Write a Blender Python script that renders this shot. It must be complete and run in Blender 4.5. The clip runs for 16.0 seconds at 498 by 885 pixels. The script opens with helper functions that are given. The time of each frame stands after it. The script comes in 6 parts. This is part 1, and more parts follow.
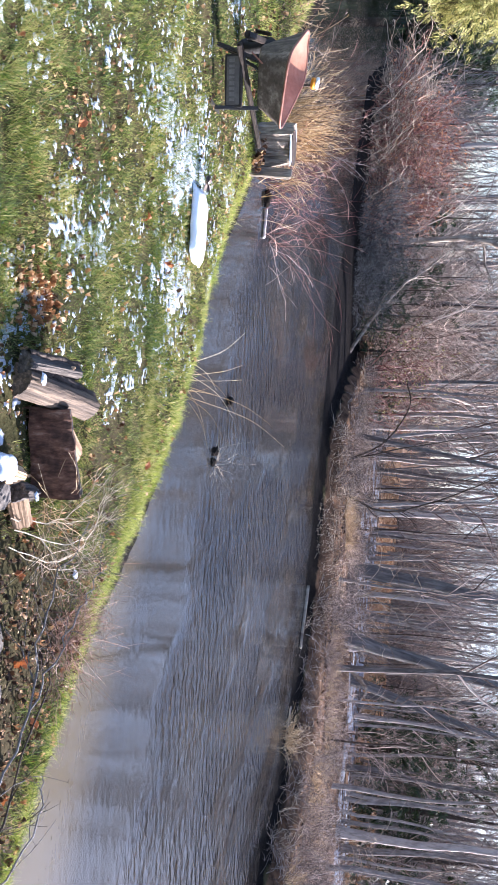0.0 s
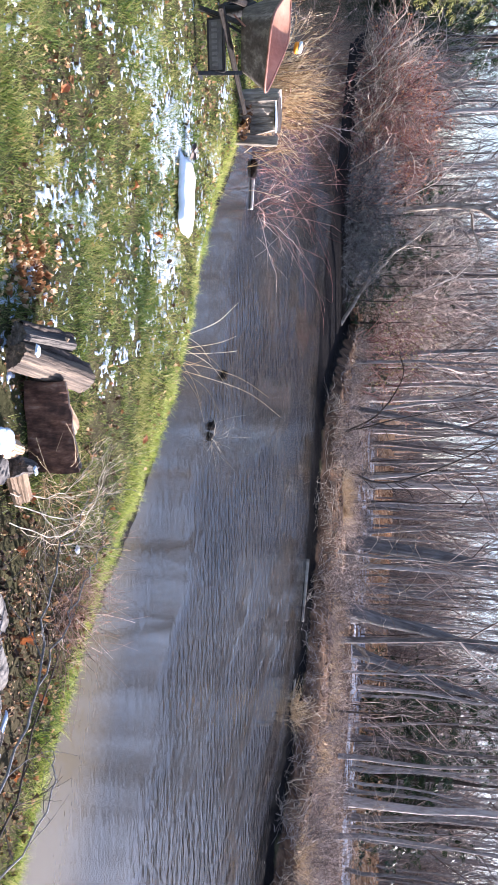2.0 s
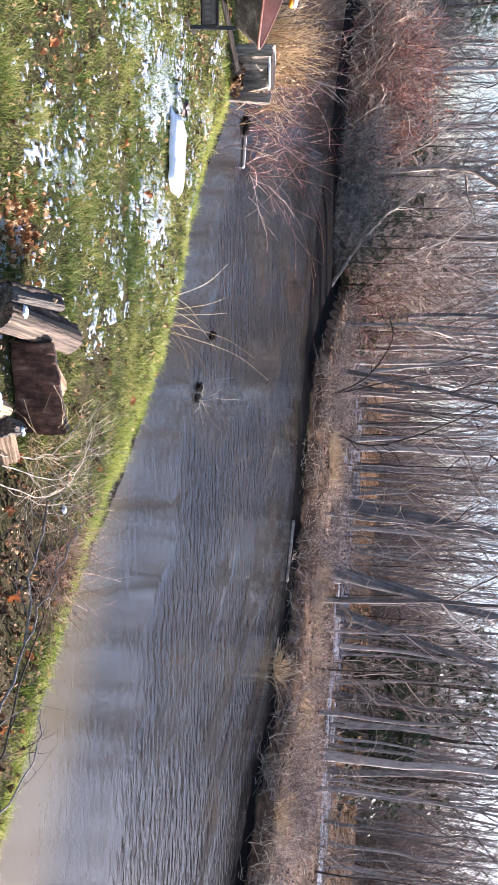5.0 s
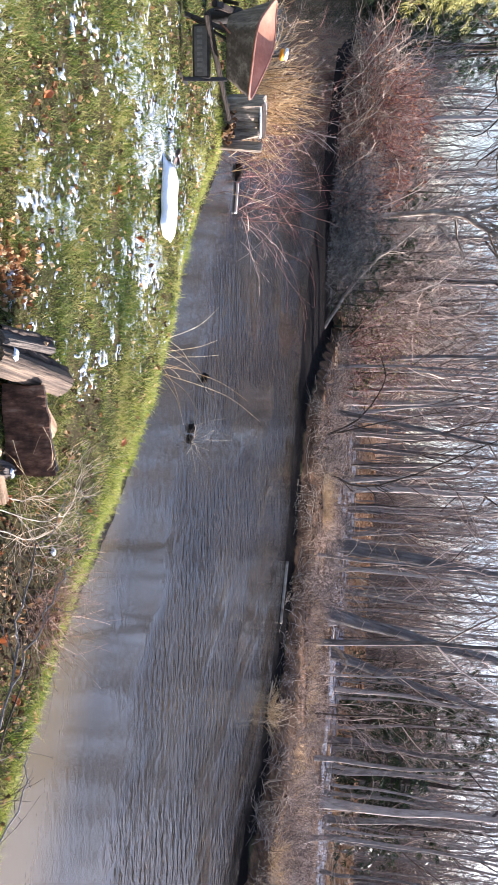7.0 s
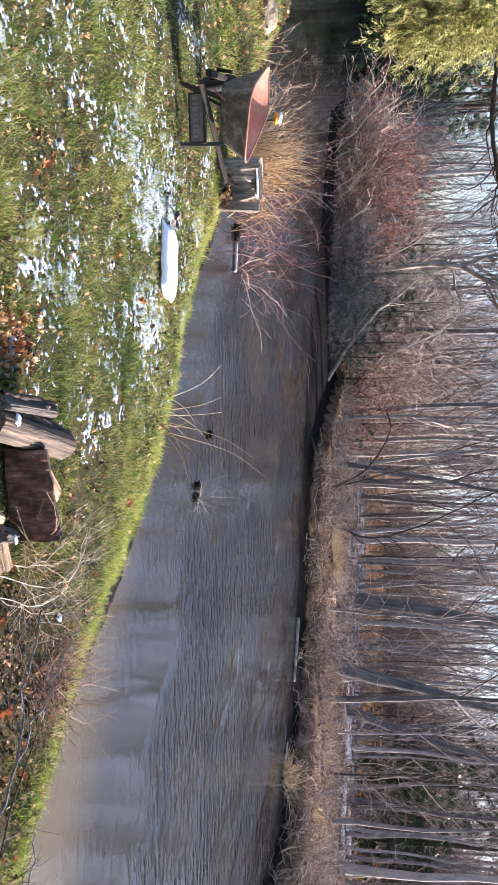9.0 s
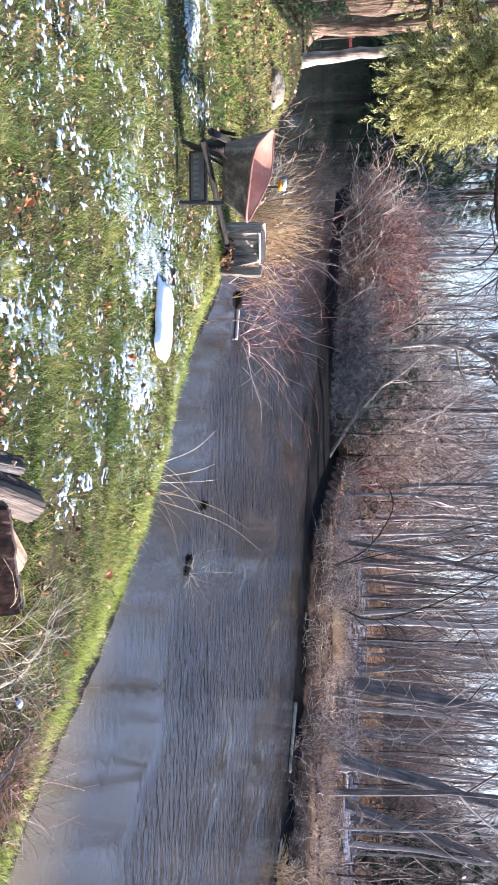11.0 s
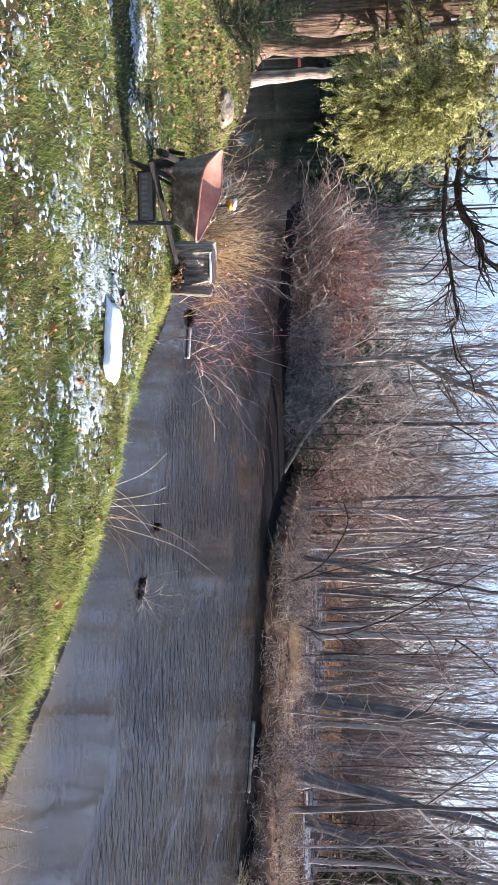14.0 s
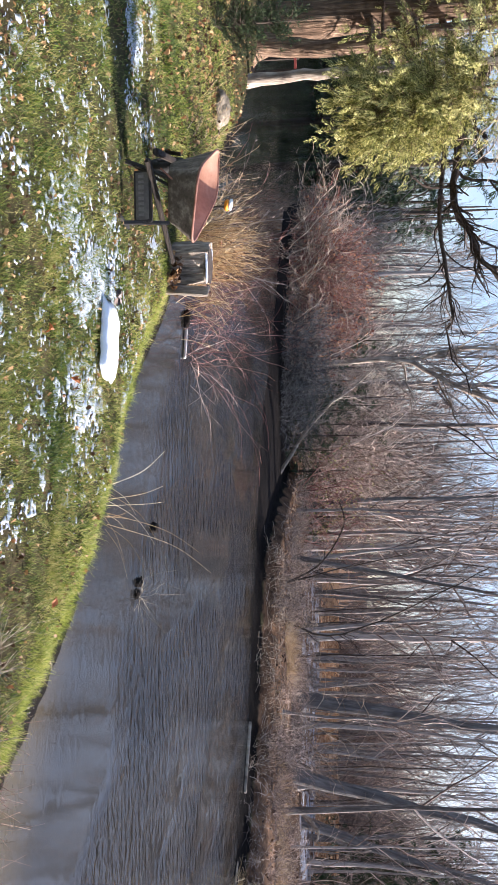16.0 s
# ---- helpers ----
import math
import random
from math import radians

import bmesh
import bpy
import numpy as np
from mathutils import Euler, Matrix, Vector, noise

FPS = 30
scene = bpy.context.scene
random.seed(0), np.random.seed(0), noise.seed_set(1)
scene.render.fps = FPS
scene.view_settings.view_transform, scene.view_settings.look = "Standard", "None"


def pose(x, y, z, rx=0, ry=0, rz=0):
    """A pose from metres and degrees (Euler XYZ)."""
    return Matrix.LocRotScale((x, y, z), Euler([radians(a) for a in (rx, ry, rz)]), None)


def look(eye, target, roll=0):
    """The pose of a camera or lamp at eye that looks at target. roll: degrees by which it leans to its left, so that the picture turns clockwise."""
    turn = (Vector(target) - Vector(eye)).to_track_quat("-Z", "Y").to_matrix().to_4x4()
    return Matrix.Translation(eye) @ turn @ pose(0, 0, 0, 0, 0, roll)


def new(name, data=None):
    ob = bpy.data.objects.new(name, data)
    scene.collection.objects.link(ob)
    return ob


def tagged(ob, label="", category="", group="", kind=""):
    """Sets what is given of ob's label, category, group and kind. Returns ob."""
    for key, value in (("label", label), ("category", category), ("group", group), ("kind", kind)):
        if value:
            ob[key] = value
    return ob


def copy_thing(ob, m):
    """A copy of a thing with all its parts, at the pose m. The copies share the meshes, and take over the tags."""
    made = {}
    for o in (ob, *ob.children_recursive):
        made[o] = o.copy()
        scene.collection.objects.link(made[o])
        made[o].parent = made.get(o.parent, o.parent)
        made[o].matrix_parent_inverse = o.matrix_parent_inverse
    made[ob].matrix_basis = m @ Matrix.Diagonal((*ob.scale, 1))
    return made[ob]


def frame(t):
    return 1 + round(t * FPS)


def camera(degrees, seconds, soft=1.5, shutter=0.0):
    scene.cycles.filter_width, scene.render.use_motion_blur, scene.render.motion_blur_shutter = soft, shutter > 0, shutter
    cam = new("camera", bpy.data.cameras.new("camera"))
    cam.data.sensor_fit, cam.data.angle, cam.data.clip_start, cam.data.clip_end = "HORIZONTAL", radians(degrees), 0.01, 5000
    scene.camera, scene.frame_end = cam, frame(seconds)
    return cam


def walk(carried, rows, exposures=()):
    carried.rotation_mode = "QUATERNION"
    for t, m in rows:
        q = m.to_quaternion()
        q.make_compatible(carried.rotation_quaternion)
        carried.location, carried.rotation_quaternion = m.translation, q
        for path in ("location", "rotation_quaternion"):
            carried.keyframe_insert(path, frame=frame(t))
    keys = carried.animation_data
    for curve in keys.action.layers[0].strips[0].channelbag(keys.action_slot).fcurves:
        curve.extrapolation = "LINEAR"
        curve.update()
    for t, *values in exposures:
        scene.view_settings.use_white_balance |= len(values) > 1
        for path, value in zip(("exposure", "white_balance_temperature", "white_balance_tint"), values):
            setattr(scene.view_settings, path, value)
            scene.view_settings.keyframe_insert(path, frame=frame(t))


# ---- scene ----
# The phone is held on its side, so the picture lies a quarter turn over.
cam = camera(34.37, 16.0, soft=0.7)
ROWS = [  # seconds, x, y, z, yaw, pitch, roll
    (0.0, -0.067, -0.471, 1.593, -9.14, -10.88, 94.08),
    (0.5, -0.064, -0.495, 1.601, -8.81, -9.78, 93.30),
    (1.0, -0.062, -0.504, 1.593, -6.53, -9.98, 93.12),
    (1.5, -0.042, -0.465, 1.580, -5.35, -10.04, 93.00),
    (2.0, -0.005, -0.440, 1.559, -10.66, -10.34, 92.19),
    (2.5, 0.001, -0.429, 1.540, -11.19, -11.72, 91.86),
    (3.0, -0.005, -0.452, 1.576, -12.08, -11.22, 93.86),
    (3.5, 0.001, -0.426, 1.556, -14.71, -9.93, 92.12),
    (4.0, -0.014, -0.481, 1.582, -14.49, -9.99, 92.36),
    (4.5, -0.014, -0.448, 1.569, -14.13, -9.95, 92.36),
    (4.7, -0.025, -0.454, 1.569, -14.19, -9.58, 93.17),
    (6.8, -0.038, -0.492, 1.602, -10.17, -8.98, 93.06),
    (7.0, -0.037, -0.474, 1.596, -10.54, -9.12, 93.10),
    (7.5, -0.044, -0.516, 1.620, -10.95, -7.80, 92.49),
    (8.0, -0.046, -0.511, 1.625, -10.25, -6.66, 93.32),
    (8.5, -0.062, -0.498, 1.622, -8.93, -6.83, 93.47),
    (9.0, -0.049, -0.438, 1.598, -6.66, -9.72, 90.71),
    (9.5, 0.030, -0.281, 1.569, -4.41, -9.60, 88.91),
    (9.7, 0.053, -0.234, 1.561, -4.42, -9.37, 90.22),
    (11.8, 0.001, -0.006, 1.588, -0.10, -9.77, 90.71),
    (12.0, -0.011, 0.001, 1.584, -0.06, -9.38, 90.92),
    (12.5, -0.009, -0.009, 1.595, 0.45, -8.45, 90.55),
    (13.0, -0.021, -0.000, 1.586, -0.65, -7.88, 90.92),
    (13.5, -0.011, 0.004, 1.589, -0.37, -8.16, 90.22),
    (14.0, -0.011, 0.005, 1.590, -0.06, -6.77, 90.16),
    (14.5, 0.000, 0.000, 1.600, 0.00, -6.40, 90.00),
    (15.0, -0.005, -0.016, 1.596, 0.22, -5.28, 90.47),
    (15.5, 0.004, -0.010, 1.591, 0.02, -6.04, 90.37),
    (16.0, 0.008, -0.011, 1.593, 0.06, -6.51, 90.12),
]
walk(cam, [(t, pose(x, y, z, 90 + pitch, 0, yaw) @ pose(0, 0, 0, 0, 0, roll)) for t, x, y, z, yaw, pitch, roll in ROWS],
     exposures=[(0.0, 2.09, 5650, 22), (0.8, 1.99, 5650, 22), (2.0, 2.09, 5680, 22), (3.0, 2.12, 5780, 22), (4.7, 2.02, 5940, 22), (6.8, 1.97, 6040, 22), (8.0, 1.84, 6060, 22), (8.5, 1.72, 6120, 22), (9.0, 1.89, 6020, 22), (9.7, 2.18, 5700, 22), (11.8, 2.00, 5560, 20), (13.0, 1.84, 5780, 20), (14.5, 1.77, 5900, 20), (15.0, 1.75, 6030, 20), (15.5, 1.67, 6100, 20), (16.0, 1.67, 6100, 20)])

# ---- light ----
SUN_AZ, SUN_EL = 72.0, 26.0   # degrees right of +y, degrees up
world = bpy.data.worlds.new("world")
scene.world = world
world.use_nodes = True
wn = world.node_tree
sky = wn.nodes.new("ShaderNodeTexSky")
sky.sky_type = "NISHITA"
sky.sun_disc = False
sky.sun_elevation, sky.sun_rotation = radians(SUN_EL), radians(SUN_AZ)
sky.air_density, sky.dust_density = 1.0, 1.6
wn.links.new(sky.outputs[0], wn.nodes["Background"].inputs[0])
wn.nodes["Background"].inputs[1].default_value = 0.085
sun_data = bpy.data.lights.new("sun", "SUN")
sun_data.energy, sun_data.angle, sun_data.color = 5.0, radians(0.6), (1.0, 0.93, 0.82)
sun = new("sun", sun_data)
SUN_WAY = Vector((math.sin(radians(SUN_AZ)) * math.cos(radians(SUN_EL)), math.cos(radians(SUN_AZ)) * math.cos(radians(SUN_EL)), math.sin(radians(SUN_EL))))
sun.matrix_world = look(SUN_WAY * 60, (0, 0, 0))


# ---- materials ----
def mat(name, colors, scale=5.0, rough=0.85, bump=0.3, bump_scale=40.0, stretch=(1, 1, 1), by_island=0.0, by_object=0.0,
        stain=0.0, stain_color=(0.02, 0.015, 0.01), stain_scale=1.0, metallic=0.0, translucent=0.0, bump_dist=0.01, spec=0.3):
    """A node material: colours mixed by noise at real size, a second slower stain noise, relief, and variation by piece."""
    m = bpy.data.materials.new(name)
    m.use_nodes = True
    nt = m.node_tree
    n, l = nt.nodes, nt.links
    bsdf = n["Principled BSDF"]
    co = n.new("ShaderNodeTexCoord")
    mp = n.new("ShaderNodeMapping")
    mp.inputs["Scale"].default_value = stretch
    l.new(co.outputs["Object"], mp.inputs[0])
    tex = n.new("ShaderNodeTexNoise")
    tex.inputs["Scale"].default_value, tex.inputs["Detail"].default_value, tex.inputs["Roughness"].default_value = scale, 6, 0.65
    l.new(mp.outputs[0], tex.inputs["Vector"])
    fac = tex.outputs[0]
    if by_island or by_object:
        add = n.new("ShaderNodeMath")
        add.operation = "MULTIPLY_ADD"
        if by_island:
            src = n.new("ShaderNodeNewGeometry").outputs["Random Per Island"]
        else:
            src = n.new("ShaderNodeObjectInfo").outputs["Random"]
        off = n.new("ShaderNodeMath")
        off.operation = "SUBTRACT"
        l.new(src, off.inputs[0])
        off.inputs[1].default_value = 0.5
        l.new(off.outputs[0], add.inputs[0])
        add.inputs[1].default_value = by_island or by_object
        l.new(fac, add.inputs[2])
        fac = add.outputs[0]
    ramp = n.new("ShaderNodeValToRGB")
    els = ramp.color_ramp.elements
    while len(els) < len(colors):
        els.new(0.5)
    for i, c in enumerate(colors):
        els[i].position = 0.28 + 0.44 * i / max(1, len(colors) - 1)
        els[i].color = (*c, 1)
    l.new(fac, ramp.inputs[0])
    col = ramp.outputs[0]
    if stain:
        t2 = n.new("ShaderNodeTexNoise")
        t2.inputs["Scale"].default_value, t2.inputs["Detail"].default_value = stain_scale, 5
        l.new(co.outputs["Object"], t2.inputs["Vector"])
        r2 = n.new("ShaderNodeValToRGB")
        r2.color_ramp.elements[0].position, r2.color_ramp.elements[1].position = 0.45, 0.68
        l.new(t2.outputs[0], r2.inputs[0])
        f2 = n.new("ShaderNodeMath")
        f2.operation = "MULTIPLY"
        l.new(r2.outputs[0], f2.inputs[0])
        f2.inputs[1].default_value = stain
        mix = n.new("ShaderNodeMix")
        mix.data_type = "RGBA"
        l.new(f2.outputs[0], mix.inputs["Factor"])
        l.new(col, mix.inputs[6])
        mix.inputs[7].default_value = (*stain_color, 1)
        col = mix.outputs[2]
    l.new(col, bsdf.inputs["Base Color"])
    bsdf.inputs["Roughness"].default_value = rough
    bsdf.inputs["Metallic"].default_value = metallic
    bsdf.inputs["Specular IOR Level"].default_value = spec
    if bump:
        b = n.new("ShaderNodeBump")
        b.inputs["Strength"].default_value, b.inputs["Distance"].default_value = bump, bump_dist
        t3 = n.new("ShaderNodeTexNoise")
        t3.inputs["Scale"].default_value, t3.inputs["Detail"].default_value = bump_scale, 6
        l.new(mp.outputs[0], t3.inputs["Vector"])
        l.new(t3.outputs[0], b.inputs["Height"])
        l.new(b.outputs[0], bsdf.inputs["Normal"])
    if translucent:
        tr = n.new("ShaderNodeBsdfTranslucent")
        l.new(col, tr.inputs["Color"])
        ms = n.new("ShaderNodeMixShader")
        ms.inputs[0].default_value = translucent
        l.new(bsdf.outputs[0], ms.inputs[1])
        l.new(tr.outputs[0], ms.inputs[2])
        l.new(ms.outputs[0], n["Material Output"].inputs["Surface"])
    return m


M_MUD = mat("wet_mud", [(0.007, 0.006, 0.005), (0.016, 0.013, 0.011), (0.034, 0.028, 0.023)], 6, 0.9, 0.8, 25, stain=0.5, stain_color=(0.006, 0.005, 0.005), stain_scale=2.0, bump_dist=0.02, spec=0.04)
M_GRASS = mat("grass", [(0.018, 0.042, 0.008), (0.090, 0.160, 0.019), (0.220, 0.262, 0.036), (0.46, 0.395, 0.15)], 1.3, 0.55, 0, by_island=0.55, translucent=0.3,
              stain=0.5, stain_color=(0.035, 0.09, 0.026), stain_scale=1.1)
M_BANK_GRASS = mat("bank_grass", [(0.08, 0.125, 0.018), (0.22, 0.28, 0.038), (0.41, 0.435, 0.085), (0.58, 0.52, 0.22)], 1.3, 0.55, 0, by_island=0.5, translucent=0.35)
# old grimy snow, greyed further so the woods' shade is in its colour
M_SHADED_DIRTY_SNOW = mat("shaded_dirty_snow", [(0.14, 0.145, 0.16), (0.30, 0.31, 0.34), (0.52, 0.54, 0.58)], 5, 0.6, 0.6, 30, bump_dist=0.02)
M_SNOW = mat("snow", [(0.74, 0.77, 0.82), (0.88, 0.89, 0.91)], 6, 0.6, 0.5, 60, bump_dist=0.01)
M_OLD_SNOW = mat("melting_snow", [(0.30, 0.36, 0.44), (0.48, 0.54, 0.62), (0.68, 0.72, 0.78)], 25, 0.5, 0.6, 90, bump_dist=0.008)
M_LEAF = mat("dead_leaf", [(0.055, 0.028, 0.013), (0.17, 0.08, 0.034), (0.34, 0.165, 0.065), (0.48, 0.30, 0.15)], 2.0, 0.6, 0, by_island=0.9, translucent=0.2)
M_LEAF_TAN = mat("tan_leaf", [(0.20, 0.09, 0.035), (0.40, 0.21, 0.085), (0.56, 0.36, 0.18), (0.62, 0.46, 0.28)], 2.0, 0.65, 0, by_island=0.9, translucent=0.2)
M_BITS = mat("leaf_bits", [(0.045, 0.024, 0.012), (0.14, 0.075, 0.03), (0.28, 0.145, 0.055), (0.38, 0.25, 0.13)], 2.0, 0.8, 0, by_island=0.9)
M_RED_LEAF = mat("red_leaf", [(0.22, 0.07, 0.025), (0.40, 0.15, 0.05)], 20, 0.5, 0, translucent=0.2)
# dry litter, brightened so that sunlight on the far bank is in its colour
M_LITTER_SUNLIT = mat("dry_leaf_litter", [(0.20, 0.10, 0.05), (0.46, 0.25, 0.125), (0.68, 0.44, 0.25), (0.78, 0.58, 0.38)], 2.0, 0.75, 0, by_island=0.9)
M_LITTER = mat("leaf_litter", [(0.035, 0.019, 0.011), (0.11, 0.056, 0.028), (0.24, 0.125, 0.06), (0.42, 0.27, 0.15)], 2.0, 0.75, 0, by_island=0.9)
M_BARK = mat("grey_bark", [(0.095, 0.082, 0.074), (0.24, 0.21, 0.19), (0.43, 0.385, 0.35)], 14, 0.9, 0.9, 30, (1, 1, 0.25), by_object=0.35, bump_dist=0.02)
M_BARK_BIG = mat("furrowed_bark", [(0.055, 0.051, 0.05), (0.145, 0.135, 0.13), (0.27, 0.255, 0.245)], 10, 0.95, 1.0, 18, (1, 1, 0.12), stain=0.4, stain_color=(0.03, 0.03, 0.025), stain_scale=1.5, bump_dist=0.05)
M_BARK_DARK = mat("dark_bark", [(0.02, 0.014, 0.01), (0.055, 0.04, 0.03), (0.10, 0.08, 0.06)], 16, 0.9, 0.9, 30, (1, 1, 0.25), bump_dist=0.02)
M_BARK_PALE = mat("pale_bark", [(0.13, 0.10, 0.078), (0.36, 0.295, 0.23), (0.58, 0.51, 0.42)], 12, 0.85, 1.0, 20, (1, 1, 0.15), stain=0.65, stain_color=(0.09, 0.062, 0.046), stain_scale=3.5, bump_dist=0.04)
M_BARK_CEDAR = mat("cedar_bark", [(0.05, 0.031, 0.02), (0.17, 0.108, 0.068), (0.42, 0.30, 0.20)], 22, 0.95, 1.0, 20, (1, 1, 0.07), stain=0.5, stain_color=(0.035, 0.026, 0.02), stain_scale=5, bump_dist=0.09)
M_TWIG = mat("twig_grey", [(0.12, 0.08, 0.062), (0.33, 0.24, 0.19), (0.68, 0.535, 0.44)], 6, 0.8, 0, by_island=0.7)
M_TWIG_PALE = mat("twig_pale", [(0.15, 0.115, 0.09), (0.44, 0.35, 0.28), (0.80, 0.68, 0.56)], 6, 0.8, 0, by_island=0.7)
M_TWIG_TAN = mat("twig_tan", [(0.14, 0.10, 0.068), (0.39, 0.295, 0.205), (0.68, 0.56, 0.42)], 6, 0.8, 0, by_island=0.7)
M_TWIG_BROWN = mat("twig_brown", [(0.07, 0.052, 0.045), (0.20, 0.158, 0.136), (0.45, 0.375, 0.325)], 6, 0.8, 0, by_island=0.7)
M_TWIG_RED = mat("twig_red", [(0.12, 0.045, 0.038), (0.29, 0.13, 0.105), (0.50, 0.30, 0.24)], 6, 0.7, 0, by_island=0.7)
M_TWIG_STRAW = mat("twig_straw", [(0.20, 0.155, 0.11), (0.42, 0.345, 0.25), (0.64, 0.56, 0.43)], 6, 0.75, 0, by_island=0.7)
M_TWIG_SLATE = mat("twig_slate", [(0.03, 0.028, 0.027), (0.085, 0.082, 0.08), (0.24, 0.235, 0.23)], 6, 0.8, 0, by_island=0.7)
M_FERN = mat("dead_fern", [(0.13, 0.06, 0.04), (0.32, 0.18, 0.125), (0.52, 0.35, 0.26)], 6, 0.75, 0, by_island=0.7)
M_STRAW = mat("straw", [(0.40, 0.26, 0.125), (0.72, 0.52, 0.29), (0.88, 0.72, 0.47)], 5, 0.7, 0, by_island=0.7, translucent=0.15)
M_CEDAR = mat("cedar_foliage", [(0.085, 0.095, 0.022), (0.28, 0.285, 0.075), (0.60, 0.55, 0.22)], 2.5, 0.6, 0, by_island=0.6, translucent=0.25)
M_SPRUCE = mat("spruce_needles", [(0.008, 0.022, 0.008), (0.025, 0.05, 0.018), (0.06, 0.09, 0.03)], 4, 0.5, 0, by_island=0.5, translucent=0.15)
M_RED_BERRY = mat("russet_leaves", [(0.20, 0.05, 0.03), (0.48, 0.15, 0.07), (0.70, 0.33, 0.14)], 3, 0.6, 0, by_island=0.9, translucent=0.2)
M_WOOD_RED = mat("reddish_split_wood", [(0.025, 0.013, 0.008), (0.085, 0.038, 0.022), (0.17, 0.082, 0.048), (0.30, 0.19, 0.13)], 26, 0.85, 1.0, 55, (1.2, 1.0, 0.5), stain=0.75, stain_color=(0.020, 0.013, 0.010), stain_scale=11, bump_dist=0.01)
M_WOOD_PALE = mat("pale_split_wood", [(0.30, 0.18, 0.09), (0.50, 0.33, 0.19), (0.64, 0.48, 0.31)], 6, 0.75, 0.8, 20, (0.7, 9, 9), stain=0.5, stain_color=(0.16, 0.09, 0.05), stain_scale=9, bump_dist=0.006)
M_WOOD_OLD = mat("weathered_pale_wood", [(0.025, 0.020, 0.016), (0.10, 0.074, 0.052), (0.27, 0.195, 0.13)], 6, 0.8, 0.8, 18, (0.5, 9, 9), stain=0.55, stain_color=(0.07, 0.05, 0.036), stain_scale=7, bump_dist=0.006)
M_WOOD_TAN = mat("tan_split_wood", [(0.16, 0.10, 0.058), (0.30, 0.20, 0.12), (0.42, 0.30, 0.19)], 6, 0.8, 0.6, 20, (0.7, 9, 9), stain=0.4, stain_color=(0.10, 0.06, 0.035), stain_scale=9, bump_dist=0.005)
M_DRIFT = mat("bleached_wood", [(0.34, 0.32, 0.29), (0.55, 0.53, 0.50), (0.74, 0.72, 0.69)], 9, 0.7, 0.5, 25, (0.4, 2, 2), stain=0.3, stain_color=(0.2, 0.17, 0.14), stain_scale=6, bump_dist=0.005)
M_WOOD_GREY = mat("weathered_wood", [(0.10, 0.078, 0.058), (0.32, 0.265, 0.205), (0.56, 0.49, 0.40)], 7, 0.85, 1.0, 22, (8, 8, 0.7), stain=0.5, stain_color=(0.05, 0.04, 0.03), stain_scale=4, bump_dist=0.01)
M_WOOD_LOG = mat("weathered_split_wood", [(0.010, 0.008, 0.007), (0.085, 0.072, 0.06), (0.20, 0.17, 0.14)], 6, 0.85, 1.0, 14, (0.6, 8, 8), stain=0.55, stain_color=(0.03, 0.022, 0.016), stain_scale=8, bump_dist=0.012)
M_RUST_IN = mat("faded_red_tray_paint", [(0.18, 0.08, 0.048), (0.40, 0.205, 0.13), (0.55, 0.33, 0.225)], 4, 0.6, 0.2, 60, stain=0.35, stain_color=(0.20, 0.07, 0.035), stain_scale=6)
M_RUST_OUT = mat("grimy_tray_paint", [(0.035, 0.028, 0.022), (0.12, 0.098, 0.078), (0.42, 0.37, 0.31)], 14, 0.7, 0.3, 60, stain=0.6, stain_color=(0.03, 0.02, 0.015), stain_scale=7)
M_RIM = mat("rusty_rim", [(0.16, 0.07, 0.045), (0.34, 0.17, 0.12)], 12, 0.6, 0.3, 60)
M_DARKMETAL = mat("dark_steel", [(0.008, 0.008, 0.009), (0.022, 0.02, 0.02), (0.04, 0.034, 0.03)], 20, 0.5, 0.3, 60, spec=0.4)
M_RUBBER = mat("tyre_rubber", [(0.012, 0.012, 0.012), (0.03, 0.028, 0.026)], 20, 0.85, 0.5, 60)
M_PLATE = mat("plate_face", [(0.08, 0.07, 0.062), (0.16, 0.145, 0.13)], 15, 0.55, 0.2, 50)
M_LETTER = mat("raised_marks", [(0.13, 0.12, 0.105), (0.22, 0.2, 0.18)], 20, 0.5, 0)
M_HANDLE = mat("dark_stained_wood", [(0.012, 0.009, 0.007), (0.03, 0.022, 0.016), (0.055, 0.042, 0.032)], 8, 0.7, 0.6, 25, (1, 1, 6))
M_ORANGE = mat("orange_plastic", [(0.75, 0.22, 0.01), (0.85, 0.33, 0.03)], 8, 0.4, 0)
M_WHITE = mat("white_paint", [(0.7, 0.7, 0.68), (0.82, 0.82, 0.8)], 8, 0.5, 0.1, 40)
M_REDBAR = mat("red_paint", [(0.16, 0.03, 0.025), (0.26, 0.06, 0.045)], 8, 0.6, 0.2, 40)
M_BLUE = mat("blue_plastic", [(0.02, 0.06, 0.22), (0.04, 0.1, 0.3)], 8, 0.5, 0)
M_GREY_STONE = mat("grey_stone", [(0.06, 0.053, 0.047), (0.14, 0.126, 0.112), (0.26, 0.24, 0.21)], 16, 0.95, 1.0, 40, stain=0.55, stain_color=(0.06, 0.046, 0.034), stain_scale=8, bump_dist=0.012, spec=0.1)
M_CLOD = mat("wet_clods", [(0.015, 0.012, 0.010), (0.05, 0.042, 0.035), (0.16, 0.145, 0.125)], 3.0, 0.6, 0, by_island=0.9)
M_STONE = mat("stone", [(0.10, 0.085, 0.06), (0.20, 0.168, 0.12), (0.31, 0.26, 0.19)], 9, 0.9, 0.8, 25, bump_dist=0.02)


